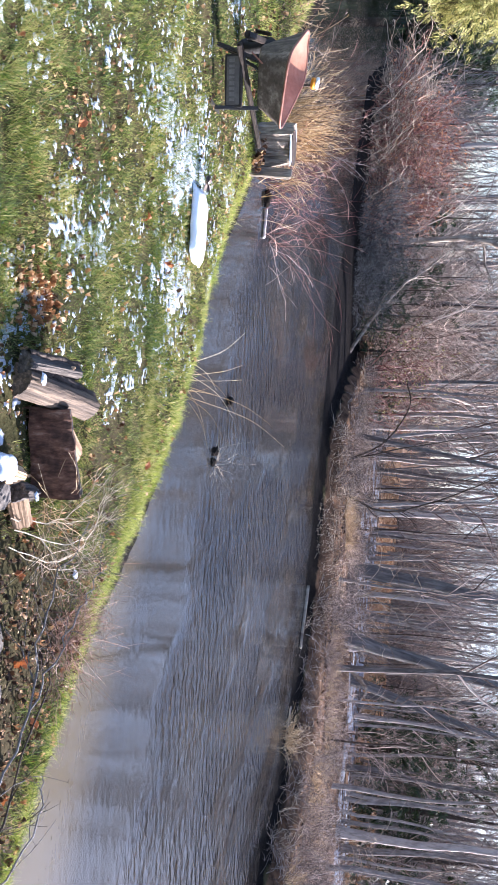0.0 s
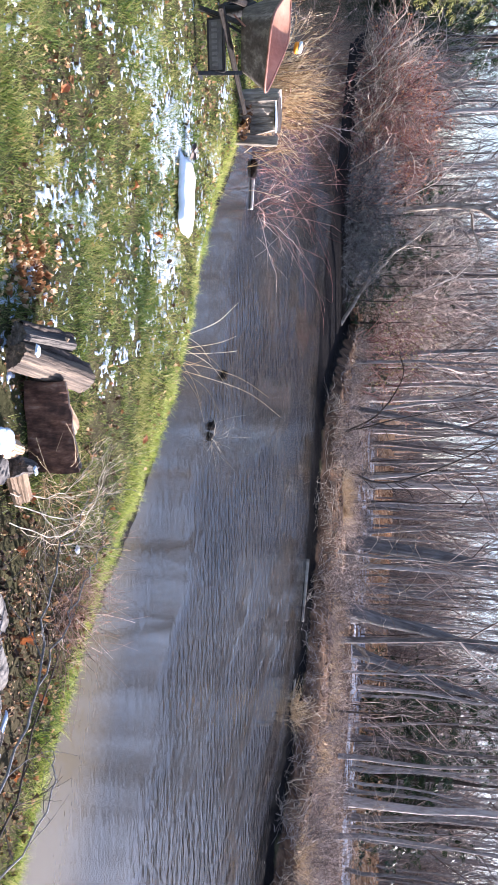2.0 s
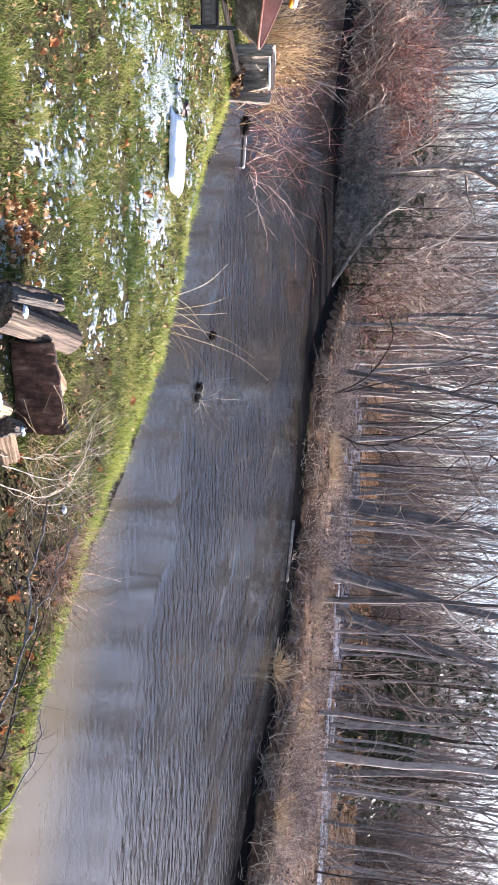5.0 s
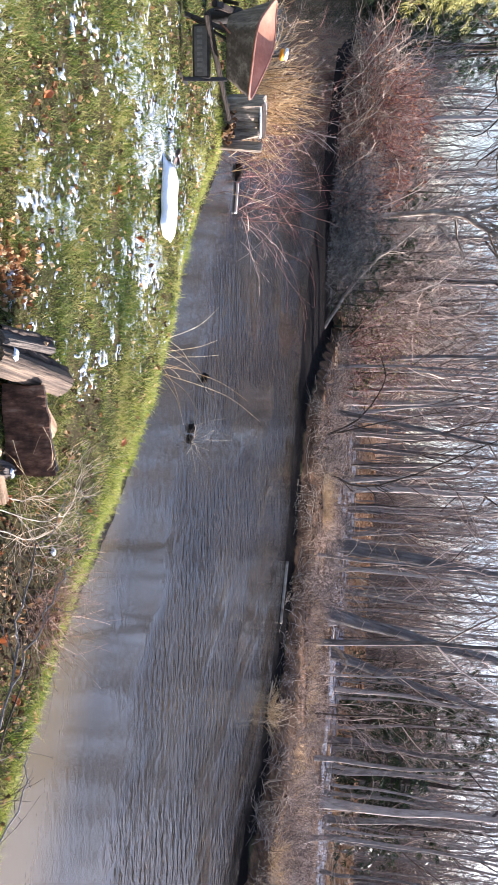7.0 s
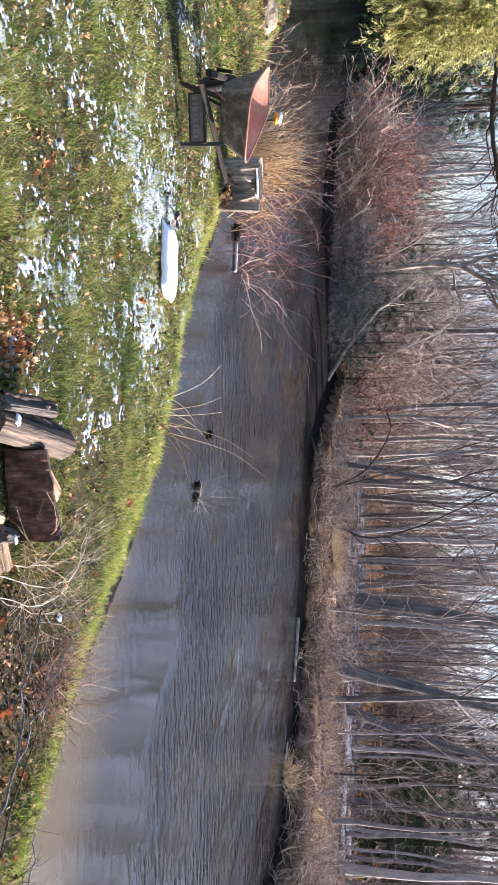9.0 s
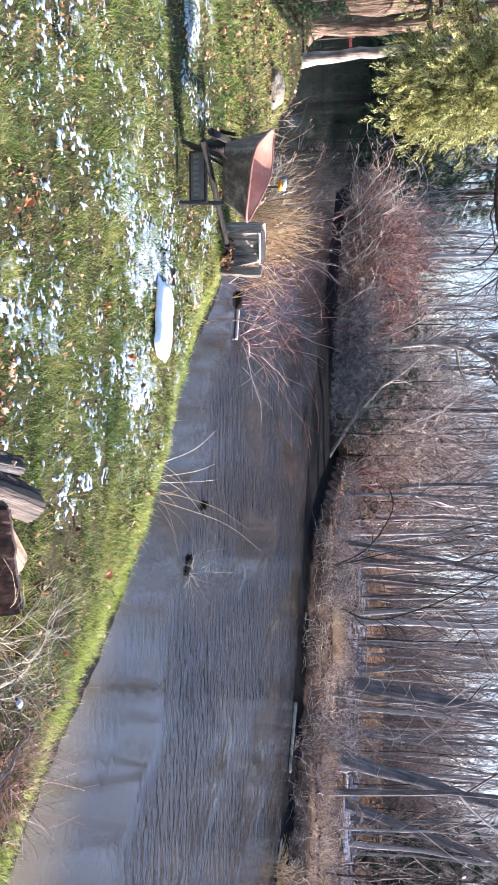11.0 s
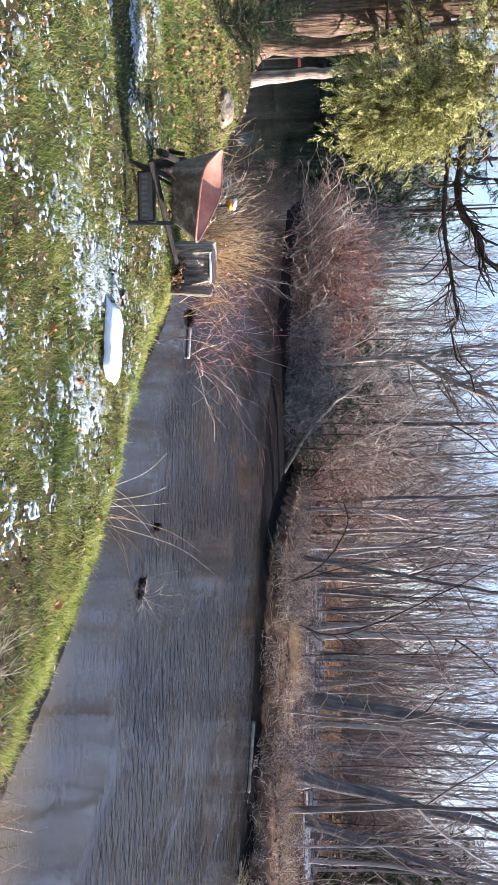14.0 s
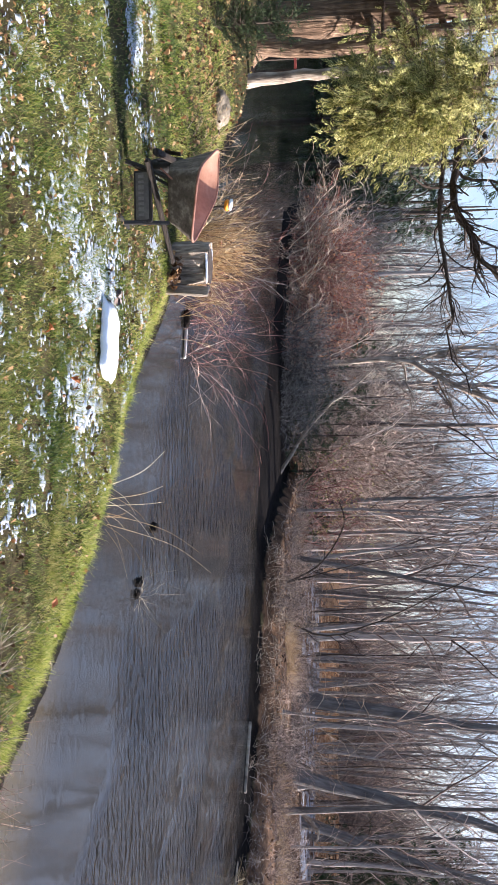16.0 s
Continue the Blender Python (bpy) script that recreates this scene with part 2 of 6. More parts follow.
def ground_material():
    """Lawn soil, forest floor, mud blackened for shade and a leaf slope brightened for sun, each where its own
    attribute says, with ragged borders.
    """
    m = bpy.data.materials.new("ground")
    m.use_nodes = True
    n, l = m.node_tree.nodes, m.node_tree.links
    b = n["Principled BSDF"]
    b.inputs["Roughness"].default_value, b.inputs["Specular IOR Level"].default_value = 0.95, 0.06
    co = n.new("ShaderNodeTexCoord")

    def tex(scale, detail=6):
        t = n.new("ShaderNodeTexNoise")
        t.inputs["Scale"].default_value, t.inputs["Detail"].default_value, t.inputs["Roughness"].default_value = scale, detail, 0.65
        l.new(co.outputs["Object"], t.inputs["Vector"])
        return t.outputs[0]

    def ramp(fac, colors):
        r = n.new("ShaderNodeValToRGB")
        els = r.color_ramp.elements
        while len(els) < len(colors):
            els.new(0.5)
        for i, c in enumerate(colors):
            els[i].position, els[i].color = 0.28 + 0.44 * i / (len(colors) - 1), (*c, 1)
        l.new(fac, r.inputs[0])
        return r.outputs[0]

    def mix(fac, a, c):
        x = n.new("ShaderNodeMix")
        x.data_type = "RGBA"
        l.new(fac, x.inputs["Factor"])
        l.new(a, x.inputs[6])
        l.new(c, x.inputs[7])
        return x.outputs[2]

    fine, slow, edge = tex(3.2), tex(0.5, 4), tex(2.0, 5)

    def share(name):
        at = n.new("ShaderNodeAttribute")
        at.attribute_name = name
        add = n.new("ShaderNodeMath")
        add.operation = "ADD"
        l.new(at.outputs["Fac"], add.inputs[0])
        l.new(edge, add.inputs[1])
        r = n.new("ShaderNodeMapRange")
        r.inputs[1].default_value, r.inputs[2].default_value = 0.92, 1.08
        l.new(add.outputs[0], r.inputs[0])
        return r.outputs[0]

    col = mix(ramp(slow, [(0, 0, 0), (0.6, 0.6, 0.6)]), ramp(fine, [(0.022, 0.015, 0.009), (0.06, 0.042, 0.025), (0.13, 0.088, 0.05)]), ramp(fine, [(0.018, 0.03, 0.008), (0.055, 0.085, 0.02)]))
    col = mix(share("forest"), col, ramp(fine, [(0.020, 0.012, 0.008), (0.065, 0.038, 0.023), (0.15, 0.088, 0.052), (0.28, 0.175, 0.105)]))
    # leaf slope: brighter colour stands in for sun that the trees block
    col = mix(share("slope"), col, ramp(fine, [(0.13, 0.06, 0.028), (0.34, 0.175, 0.082), (0.54, 0.32, 0.165), (0.66, 0.46, 0.28)]))
    # wet mud taken down to near black: tree shade is in the colour
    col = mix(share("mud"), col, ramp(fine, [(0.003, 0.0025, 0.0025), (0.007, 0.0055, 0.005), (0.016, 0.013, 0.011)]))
    l.new(col, b.inputs["Base Color"])
    bump = n.new("ShaderNodeBump")
    bump.inputs["Strength"].default_value, bump.inputs["Distance"].default_value = 0.8, 0.04
    l.new(tex(16), bump.inputs["Height"])
    l.new(bump.outputs[0], b.inputs["Normal"])
    return m


M_GROUND = ground_material()


def water_material():
    m = bpy.data.materials.new("pond_water")
    m.use_nodes = True
    n, l = m.node_tree.nodes, m.node_tree.links
    b = n["Principled BSDF"]
    co = n.new("ShaderNodeTexCoord")
    silt = n.new("ShaderNodeTexNoise")
    silt.inputs["Scale"].default_value, silt.inputs["Detail"].default_value = 0.35, 4
    l.new(co.outputs["Object"], silt.inputs["Vector"])
    ramp = n.new("ShaderNodeValToRGB")
    e = ramp.color_ramp.elements
    e[0].position, e[0].color = 0.4, (0.010, 0.010, 0.010, 1)
    e[1].position, e[1].color = 0.75, (0.030, 0.027, 0.022, 1)
    l.new(silt.outputs[0], ramp.inputs[0])
    b.inputs["Roughness"].default_value = 0.025
    b.inputs["IOR"].default_value = 1.333
    b.inputs["Specular IOR Level"].default_value = 0.5
    mp = n.new("ShaderNodeMapping")
    mp.inputs["Rotation"].default_value = (0, 0, radians(-8))
    mp.inputs["Scale"].default_value = (1.25, 2.7, 1)
    l.new(co.outputs["Object"], mp.inputs[0])
    w1 = n.new("ShaderNodeTexNoise")
    w1.inputs["Scale"].default_value, w1.inputs["Detail"].default_value, w1.inputs["Roughness"].default_value = 3.5, 2.6, 0.58
    l.new(mp.outputs[0], w1.inputs["Vector"])
    calm = n.new("ShaderNodeTexNoise")
    calm.inputs["Scale"].default_value, calm.inputs["Detail"].default_value = 0.9, 3
    lanes = n.new("ShaderNodeMapping")   # lanes of ruffled and of smooth water
    lanes.inputs["Rotation"].default_value = (0, 0, radians(-12))
    lanes.inputs["Scale"].default_value = (1.1, 0.4, 1)
    l.new(co.outputs["Object"], lanes.inputs[0])
    l.new(lanes.outputs[0], calm.inputs["Vector"])
    cr = n.new("ShaderNodeMapRange")
    cr.inputs[1].default_value, cr.inputs[2].default_value, cr.inputs[3].default_value, cr.inputs[4].default_value = 0.40, 0.56, 0.22, 1.1
    l.new(calm.outputs[0], cr.inputs[0])
    sep = n.new("ShaderNodeSeparateXYZ")   # the end of the pond under the cedars lies sheltered from the breeze
    l.new(co.outputs["Object"], sep.inputs[0])
    lee = n.new("ShaderNodeMapRange")
    lee.interpolation_type = "SMOOTHSTEP"
    lee.inputs[1].default_value, lee.inputs[2].default_value, lee.inputs[3].default_value, lee.inputs[4].default_value = -5.0, -1.8, 0.12, 1.0
    l.new(sep.outputs[0], lee.inputs[0])
    reach = n.new("ShaderNodeVectorMath")   # and so do the shallows along the lawn
    reach.operation = "DOT_PRODUCT"
    reach.inputs[1].default_value = (0.6, 0.8, 0)
    l.new(co.outputs["Object"], reach.inputs[0])
    shallow = n.new("ShaderNodeMapRange")
    shallow.interpolation_type = "SMOOTHSTEP"
    shallow.inputs[1].default_value, shallow.inputs[2].default_value, shallow.inputs[3].default_value, shallow.inputs[4].default_value = 6.8, 7.5, 0.10, 1.0
    fray = n.new("ShaderNodeMath")
    fray.operation = "MULTIPLY_ADD"
    fray.inputs[1].default_value = 1.6
    l.new(calm.outputs[0], fray.inputs[0])
    l.new(reach.outputs["Value"], fray.inputs[2])
    l.new(fray.outputs[0], shallow.inputs[0])
    edge = n.new("ShaderNodeMapRange")
    edge.interpolation_type = "SMOOTHSTEP"
    edge.inputs[1].default_value, edge.inputs[2].default_value = 4.3, 5.3
    l.new(reach.outputs["Value"], edge.inputs[0])
    ground = n.new("ShaderNodeMix")
    ground.data_type = "RGBA"
    l.new(edge.outputs[0], ground.inputs["Factor"])
    ground.inputs[6].default_value, ground.inputs[7].default_value = (0.095, 0.072, 0.034, 1), (0.024, 0.022, 0.018, 1)
    bed = n.new("ShaderNodeMix")   # the brown bed shows through where the water is a hand deep
    bed.data_type = "RGBA"
    l.new(shallow.outputs[0], bed.inputs["Factor"])
    l.new(ground.outputs[2], bed.inputs[6])
    l.new(ramp.outputs[0], bed.inputs[7])
    l.new(bed.outputs[2], b.inputs["Base Color"])
    amp0 = n.new("ShaderNodeMath")
    amp0.operation = "MULTIPLY"
    l.new(cr.outputs[0], amp0.inputs[0])
    l.new(lee.outputs[0], amp0.inputs[1])
    amp = n.new("ShaderNodeMath")
    amp.operation = "MULTIPLY"
    l.new(amp0.outputs[0], amp.inputs[0])
    l.new(shallow.outputs[0], amp.inputs[1])
    mul = n.new("ShaderNodeMath")
    mul.operation = "MULTIPLY"
    l.new(w1.outputs[0], mul.inputs[0])
    l.new(amp.outputs[0], mul.inputs[1])
    bump = n.new("ShaderNodeBump")
    bump.inputs["Strength"].default_value, bump.inputs["Distance"].default_value = 1.0, 0.028
    l.new(mul.outputs[0], bump.inputs["Height"])
    l.new(bump.outputs[0], b.inputs["Normal"])
    fine = n.new("ShaderNodeMapRange")   # wavelets too small to see one by one
    fine.inputs[1].default_value, fine.inputs[2].default_value, fine.inputs[3].default_value, fine.inputs[4].default_value = 0.1, 0.7, 0.09, 0.02
    l.new(shallow.outputs[0], fine.inputs[0])
    l.new(fine.outputs[0], b.inputs["Roughness"])
    return m


M_WATER = water_material()


# ---- mesh tools ----
def mesh_of(name, verts, faces, material, smooth=False):
    """A mesh from arrays: faces is a list of integer arrays, each of faces with one corner count."""
    verts = np.asarray(verts, np.float32)
    faces = [np.asarray(f, np.int32) for f in faces if len(f)]
    me = bpy.data.meshes.new(name)
    me.vertices.add(len(verts))
    me.vertices.foreach_set("co", verts.ravel())
    loops = np.concatenate([f.ravel() for f in faces])
    totals = np.concatenate([np.full(len(f), f.shape[1], np.int32) for f in faces])
    me.loops.add(len(loops))
    me.loops.foreach_set("vertex_index", loops)
    me.polygons.add(len(totals))
    me.polygons.foreach_set("loop_start", np.concatenate([[0], np.cumsum(totals)[:-1]]).astype(np.int32))
    me.polygons.foreach_set("loop_total", totals)
    me.polygons.foreach_set("use_smooth", np.full(len(totals), smooth))
    me.update(calc_edges=True)
    me.materials.append(material)
    return me


def bm_mesh(name, bm, material, smooth=False):
    me = bpy.data.meshes.new(name)
    bm.normal_update()
    bm.to_mesh(me)
    bm.free()
    me.materials.append(material)
    if smooth:
        me.polygons.foreach_set("use_smooth", np.ones(len(me.polygons), bool))
    return me


def part(name, me, parent, label="", m=None):
    ob = new(name, me)
    ob.parent = parent
    if m is not None:
        ob.matrix_basis = m
    return tagged(ob, label)


def empty(name, x, y, z, rz=0.0):
    ob = new(name)
    ob.matrix_basis = pose(x, y, z, 0, 0, rz)
    ob.empty_display_size = 0.1
    return ob


def tubes(batches, sides=3):
    """Tapered tubes along polylines. batches: pairs of (M, n, 3) places and (M, n) radii."""
    vs, fs, base = [], [], 0
    for p, r in batches:
        m, n, _ = p.shape
        t = np.gradient(p, axis=1)
        t /= np.linalg.norm(t, axis=2, keepdims=True) + 1e-9
        mean = t.mean(1)
        ref = np.where(np.abs(mean[:, 2:3]) > 0.75, np.array([[1.0, 0, 0]]), np.array([[0, 0, 1.0]]))[:, None, :]
        a = np.cross(t, np.broadcast_to(ref, t.shape))
        a /= np.linalg.norm(a, axis=2, keepdims=True) + 1e-9
        b = np.cross(t, a)
        ang = np.arange(sides) * 2 * np.pi / sides
        ring = a[:, :, None] * np.cos(ang)[None, None, :, None] + b[:, :, None] * np.sin(ang)[None, None, :, None]
        v = p[:, :, None] + ring * r[:, :, None, None]
        idx = np.arange(m * n * sides).reshape(m, n, sides) + base
        q = np.stack([idx[:, :-1], np.roll(idx, -1, 2)[:, :-1], np.roll(idx, -1, 2)[:, 1:], idx[:, 1:]], -1)
        vs.append(v.reshape(-1, 3))
        fs.append(q.reshape(-1, 4))
        base += m * n * sides
    return np.concatenate(vs), np.concatenate(fs)


def sprout(p, r, k, rng, along, length, angle, n=4, lift=0.2, wave=0.08, thick=0.55, tip=0.25, floor=0.0):
    """k children on each of the polylines p: where along it, how long, at what angle, how they bend up and wander."""
    m, pn, _ = p.shape
    pi = np.repeat(np.arange(m), k)
    s = rng.uniform(*along, m * k) * (pn - 1)
    i = np.minimum(s.astype(int), pn - 2)
    f = (s - i)[:, None]
    at = p[pi, i] * (1 - f) + p[pi, i + 1] * f
    rad = r[pi, i] * (1 - f[:, 0]) + r[pi, i + 1] * f[:, 0]
    t = p[pi, i + 1] - p[pi, i]
    t /= np.linalg.norm(t, axis=1, keepdims=True) + 1e-9
    side = np.cross(t, rng.normal(size=t.shape))
    side /= np.linalg.norm(side, axis=1, keepdims=True) + 1e-9
    an = np.radians(rng.uniform(*angle, m * k))[:, None]
    d = t * np.cos(an) + side * np.sin(an)
    d[:, 2] += lift * 0.5
    ln = rng.uniform(*length, m * k)
    out = np.empty((m * k, n, 3))
    out[:, 0] = at
    for j in range(1, n):
        d = d + rng.normal(size=d.shape) * wave
        d[:, 2] += lift / n
        d /= np.linalg.norm(d, axis=1, keepdims=True)
        out[:, j] = out[:, j - 1] + d * (ln / (n - 1))[:, None]
    rr = np.maximum(rad * thick, floor)[:, None] * np.linspace(1, tip, n)[None]
    return out, np.maximum(rr, floor * 0.6)


def stem(points, r0, r1):
    p = np.array(points, float)[None]
    return p, np.linspace(r0, r1, p.shape[1])[None]


def bend(points, n=14, wobble=0.0, rng=None):
    """A smooth line through a few points."""
    p = np.array(points, float)
    s = np.linspace(0, len(p) - 1, n)
    i = np.minimum(s.astype(int), len(p) - 2)
    f = (s - i)[:, None]
    prev, nxt = p[np.maximum(i - 1, 0)], p[np.minimum(i + 2, len(p) - 1)]
    a, b = p[i], p[i + 1]
    ta, tb = (b - prev) / 2, (nxt - a) / 2
    out = (2 * f**3 - 3 * f**2 + 1) * a + (f**3 - 2 * f**2 + f) * ta + (-2 * f**3 + 3 * f**2) * b + (f**3 - f**2) * tb
    if wobble:
        out[1:-1] += rng.normal(size=(n - 2, 3)) * wobble
    return out


def vnoise(x, y, size, seed):
    """Smooth value noise in 0..1 at the given cell size."""
    x, y = np.asarray(x) / size, np.asarray(y) / size
    i, j = np.floor(x).astype(np.int64), np.floor(y).astype(np.int64)
    u, v = x - i, y - j
    u, v = u * u * (3 - 2 * u), v * v * (3 - 2 * v)

    def h(a, b):
        k = (a * 374761393 + b * 668265263 + seed * 1442695041) & 0x7FFFFFFF
        k = ((k ^ (k >> 13)) * 1274126177) & 0x7FFFFFFF
        return ((k ^ (k >> 16)) & 0xFFFF) / 65535.0

    return (h(i, j) * (1 - u) + h(i + 1, j) * u) * (1 - v) + (h(i, j + 1) * (1 - u) + h(i + 1, j + 1) * u) * v


def fbm(x, y, size, seed):
    return (vnoise(x, y, size, seed) * 4 + vnoise(x, y, size / 2.1, seed + 1) * 2 + vnoise(x, y, size / 4.3, seed + 2)) / 7


# ---- the lie of the land ----
WATER = -0.22
NEAR = np.array([(130, -150), (14, -13), (5.2, -0.9), (3.5, 1.55), (2.53, 2.74), (2.05, 3.27), (1.68, 3.74), (1.22, 4.60), (0.86, 5.14), (0.43, 5.66),
                 (-0.16, 6.06), (-0.90, 6.84), (-1.25, 7.42), (-1.75, 8.1), (-3.5, 9.9), (-4.5, 11.7), (-5.4, 13.3), (-6.7, 14.6), (-9.5, 18.5),
                 (-15, 23), (-30, 27), (-220, 40)], float)
FAR = np.array([(240, -150), (25, -20), (14.5, -4), (11.5, 3), (9.6, 8.8), (8.5, 11.0), (8.1, 13.0), (7.0, 14.8), (5.6, 16.1), (4.0, 16.9), (2.6, 17.4), (1.6, 17.7),
                (0.6, 18.0), (-0.9, 19.3), (-2.9, 21.7), (-4.7, 23.2), (-7.2, 25.5), (-12, 40), (-19, 60), (-40, 66), (-220, 90)], float)


def side_of(line, x, y):
    """Signed distance from a shore, positive to the left of its run."""
    best, sign = np.full(x.shape, 1e9), np.ones(x.shape)
    for (ax, ay), (bx, by) in zip(line[:-1], line[1:]):
        dx, dy = bx - ax, by - ay
        s = np.clip(((x - ax) * dx + (y - ay) * dy) / (dx * dx + dy * dy), 0, 1)
        d = np.hypot(x - ax - s * dx, y - ay - s * dy)
        c = dx * (y - ay) - dy * (x - ax)
        closer = d < best - 1e-9
        best = np.where(closer, d, best)
        sign = np.where(closer, np.sign(c), sign)
    return best * sign


def smooth(a):
    a = np.clip(a, 0, 1)
    return a * a * (3 - 2 * a)


def shelf(x):
    """How wide the flat of mud, its shade put into its colour, is between the water and the far bank."""
    return 5.0 * smooth((2.6 - x) / 1.9) * smooth((x + 9.0) / 4.0)


def land(x, y):
    """Height of the ground, and the distances inland from the near and the far shore."""
    x, y = np.asarray(x, float), np.asarray(y, float)
    jig = 0.10 * (vnoise(x, y, 0.5, 5) - 0.5) * np.clip((12 - y) / 3, 0.2, 1) + 0.25 * (vnoise(x, y, 1.9, 6) - 0.5) * np.clip((y - 8) / 6, 0, 1)
    dn = side_of(NEAR, x, y) + jig * 0.6 + 0.16
    df = -side_of(FAR, x, y) + jig
    lawn = -0.20 + 0.20 * smooth((dn + 0.06) / 0.55) + 0.02 * (vnoise(x, y, 0.6, 1) - 0.5) + 0.05 * (vnoise(x, y, 2.6, 2) - 0.5) * smooth(dn / 2)
    bed = -0.20 - 0.6 * smooth(-np.maximum(dn, df) / 2.0)
    db = df - shelf(x)
    far = -0.20 + 0.09 * smooth((df + 0.1) / 0.9) + 0.335 * smooth((db + 0.1) / 1.1) + 0.05 * (fbm(x, y, 1.2, 9) - 0.5) * smooth(db) * np.clip((30 - y) / 6, 0, 1) + 0.28 * (fbm(x, y, 5.0, 12) - 0.5) * smooth((db - 1) / 3)
    far = far + 1.2 * smooth((df - 29) / 5) + (5 + 5 * vnoise(x, y, 38.0, 71)) * smooth((df - 60) / 110)
    h = np.where(dn > -0.06, lawn, np.where(df > -0.1, far, bed))
    return h, dn, df


def inland(x, y):
    """How far a place lies behind the foot of the far bank."""
    return float(land(np.array([x]), np.array([y]))[2][0] - shelf(np.array(x)))


def ground_z(x, y):
    return float(land(np.array([x]), np.array([y]))[0][0])


def axis_steps(lo, hi, fine, reach):
    mid = np.arange(lo, hi + fine, fine)
    grow = fine * np.cumsum(1.07 ** np.arange(1, 110))
    grow = grow[grow < reach]
    return np.concatenate([lo - grow[::-1], mid, mid[-1] + grow])


GX, GY = np.meshgrid(axis_steps(-9, 10, 0.17, 900), axis_steps(1.2, 26, 0.18, 900), indexing="ij")
GZ, GN, GF = land(GX, GY)
gi = np.arange(GX.size).reshape(GX.shape)
gq = np.stack([gi[:-1, :-1], gi[1:, :-1], gi[1:, 1:], gi[:-1, 1:]], -1).reshape(-1, 4)
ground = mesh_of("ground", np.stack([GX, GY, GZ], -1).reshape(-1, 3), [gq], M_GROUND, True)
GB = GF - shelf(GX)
# mud: real shore mud, plus bank foot and evergreen floor darkened for shade
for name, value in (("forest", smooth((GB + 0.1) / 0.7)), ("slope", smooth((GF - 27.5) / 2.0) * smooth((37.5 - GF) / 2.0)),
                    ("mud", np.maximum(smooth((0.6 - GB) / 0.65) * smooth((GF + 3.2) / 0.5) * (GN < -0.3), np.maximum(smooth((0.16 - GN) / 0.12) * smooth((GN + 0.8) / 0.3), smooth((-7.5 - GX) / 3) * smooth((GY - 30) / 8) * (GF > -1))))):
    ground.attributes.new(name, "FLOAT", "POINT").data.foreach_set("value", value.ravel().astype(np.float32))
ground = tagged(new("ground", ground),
                "brown earth and leaf mould round a pond, grassy on one bank", "ground", kind="structure")
wx, wy = np.meshgrid(np.linspace(-260, 260, 40), np.linspace(-200, 110, 40), indexing="ij")
wi = np.arange(wx.size).reshape(wx.shape)
wq = np.stack([wi[:-1, :-1], wi[1:, :-1], wi[1:, 1:], wi[:-1, 1:]], -1).reshape(-1, 4)
water = tagged(new("water", mesh_of("water", np.stack([wx, wy, np.full_like(wx, WATER)], -1).reshape(-1, 3), [wq], M_WATER, True)),
               "murky brown pond water with fine ripples", "water", kind="structure")

# ---- lawn: blades, snow, fallen leaves ----
rng = np.random.default_rng(7)


SNOW_SPOTS = [  # x, y, half widths, how thick
    (-1.08, 5.15, 0.20, 0.45, 0.24), (-0.86, 4.85, 0.14, 0.25, 0.16), (-0.42, 4.75, 0.16, 0.40, 0.13), (-0.20, 4.95, 0.12, 0.25, 0.14),
    (-0.46, 3.15, 0.13, 0.20, 0.17), (-0.52, 3.55, 0.12, 0.20, 0.12), (-0.34, 3.48, 0.08, 0.14, 0.10), (-0.62, 3.20, 0.10, 0.14, 0.10),
    (-1.35, 3.95, 0.10, 0.30, 0.10), (-0.66, 4.15, 0.14, 0.25, 0.08), (-1.30, 4.50, 0.12, 0.25, 0.09), (-2.52, 6.20, 0.12, 0.35, 0.17),
    (-3.05, 6.00, 0.35, 0.22, 0.15), (-3.6, 6.75, 0.30, 0.16, 0.13), (-1.66, 6.73, 0.10, 0.22, 0.20), (0.34, 3.92, 0.05, 0.16, 0.13), (-1.5, 5.6, 0.2, 0.3, 0.10),
    (0.20, 3.70, 0.05, 0.14, 0.10), (-0.27, 2.55, 0.12, 0.10, 0.12), (0.02, 2.45, 0.12, 0.12, 0.16),
    (-1.75, 5.65, 0.35, 0.30, -0.14), (-2.3, 5.6, 0.40, 0.25, -0.10), (0.1, 3.6, 0.25, 0.35, -0.06)]


def snow_at(x, y):
    """How snowy the lawn is, 0 to 1."""
    area = smooth((x + 4.6) / 1.0) * smooth((0.75 - x) / 0.6) * smooth((y - 2.1) / 0.5) * smooth((7.4 - y - 0.1 * np.abs(x + 1.5)) / 0.8)
    heavy = 0.0
    for cx_, cy_, rx_, ry_, k_ in SNOW_SPOTS:
        heavy = heavy + k_ * np.exp(-(((x - cx_) / rx_) ** 2 + ((y - cy_) / ry_) ** 2))
    n = 0.26 * fbm(x, y * 1.3, 0.6, 31) + 0.24 * fbm(x, y, 0.11, 37) + 0.50 * fbm(x, y, 0.024, 41)
    return area * np.clip(n - 0.546 + np.minimum(heavy, 0.27), 0, 1) * 7


def lawn_points(count, az, dist):
    a = np.radians(rng.uniform(az[0], az[1], count))
    d = np.exp(rng.uniform(math.log(dist[0]), math.log(dist[1]), count))
    return d * np.sin(a), d * np.cos(a) - 0.1


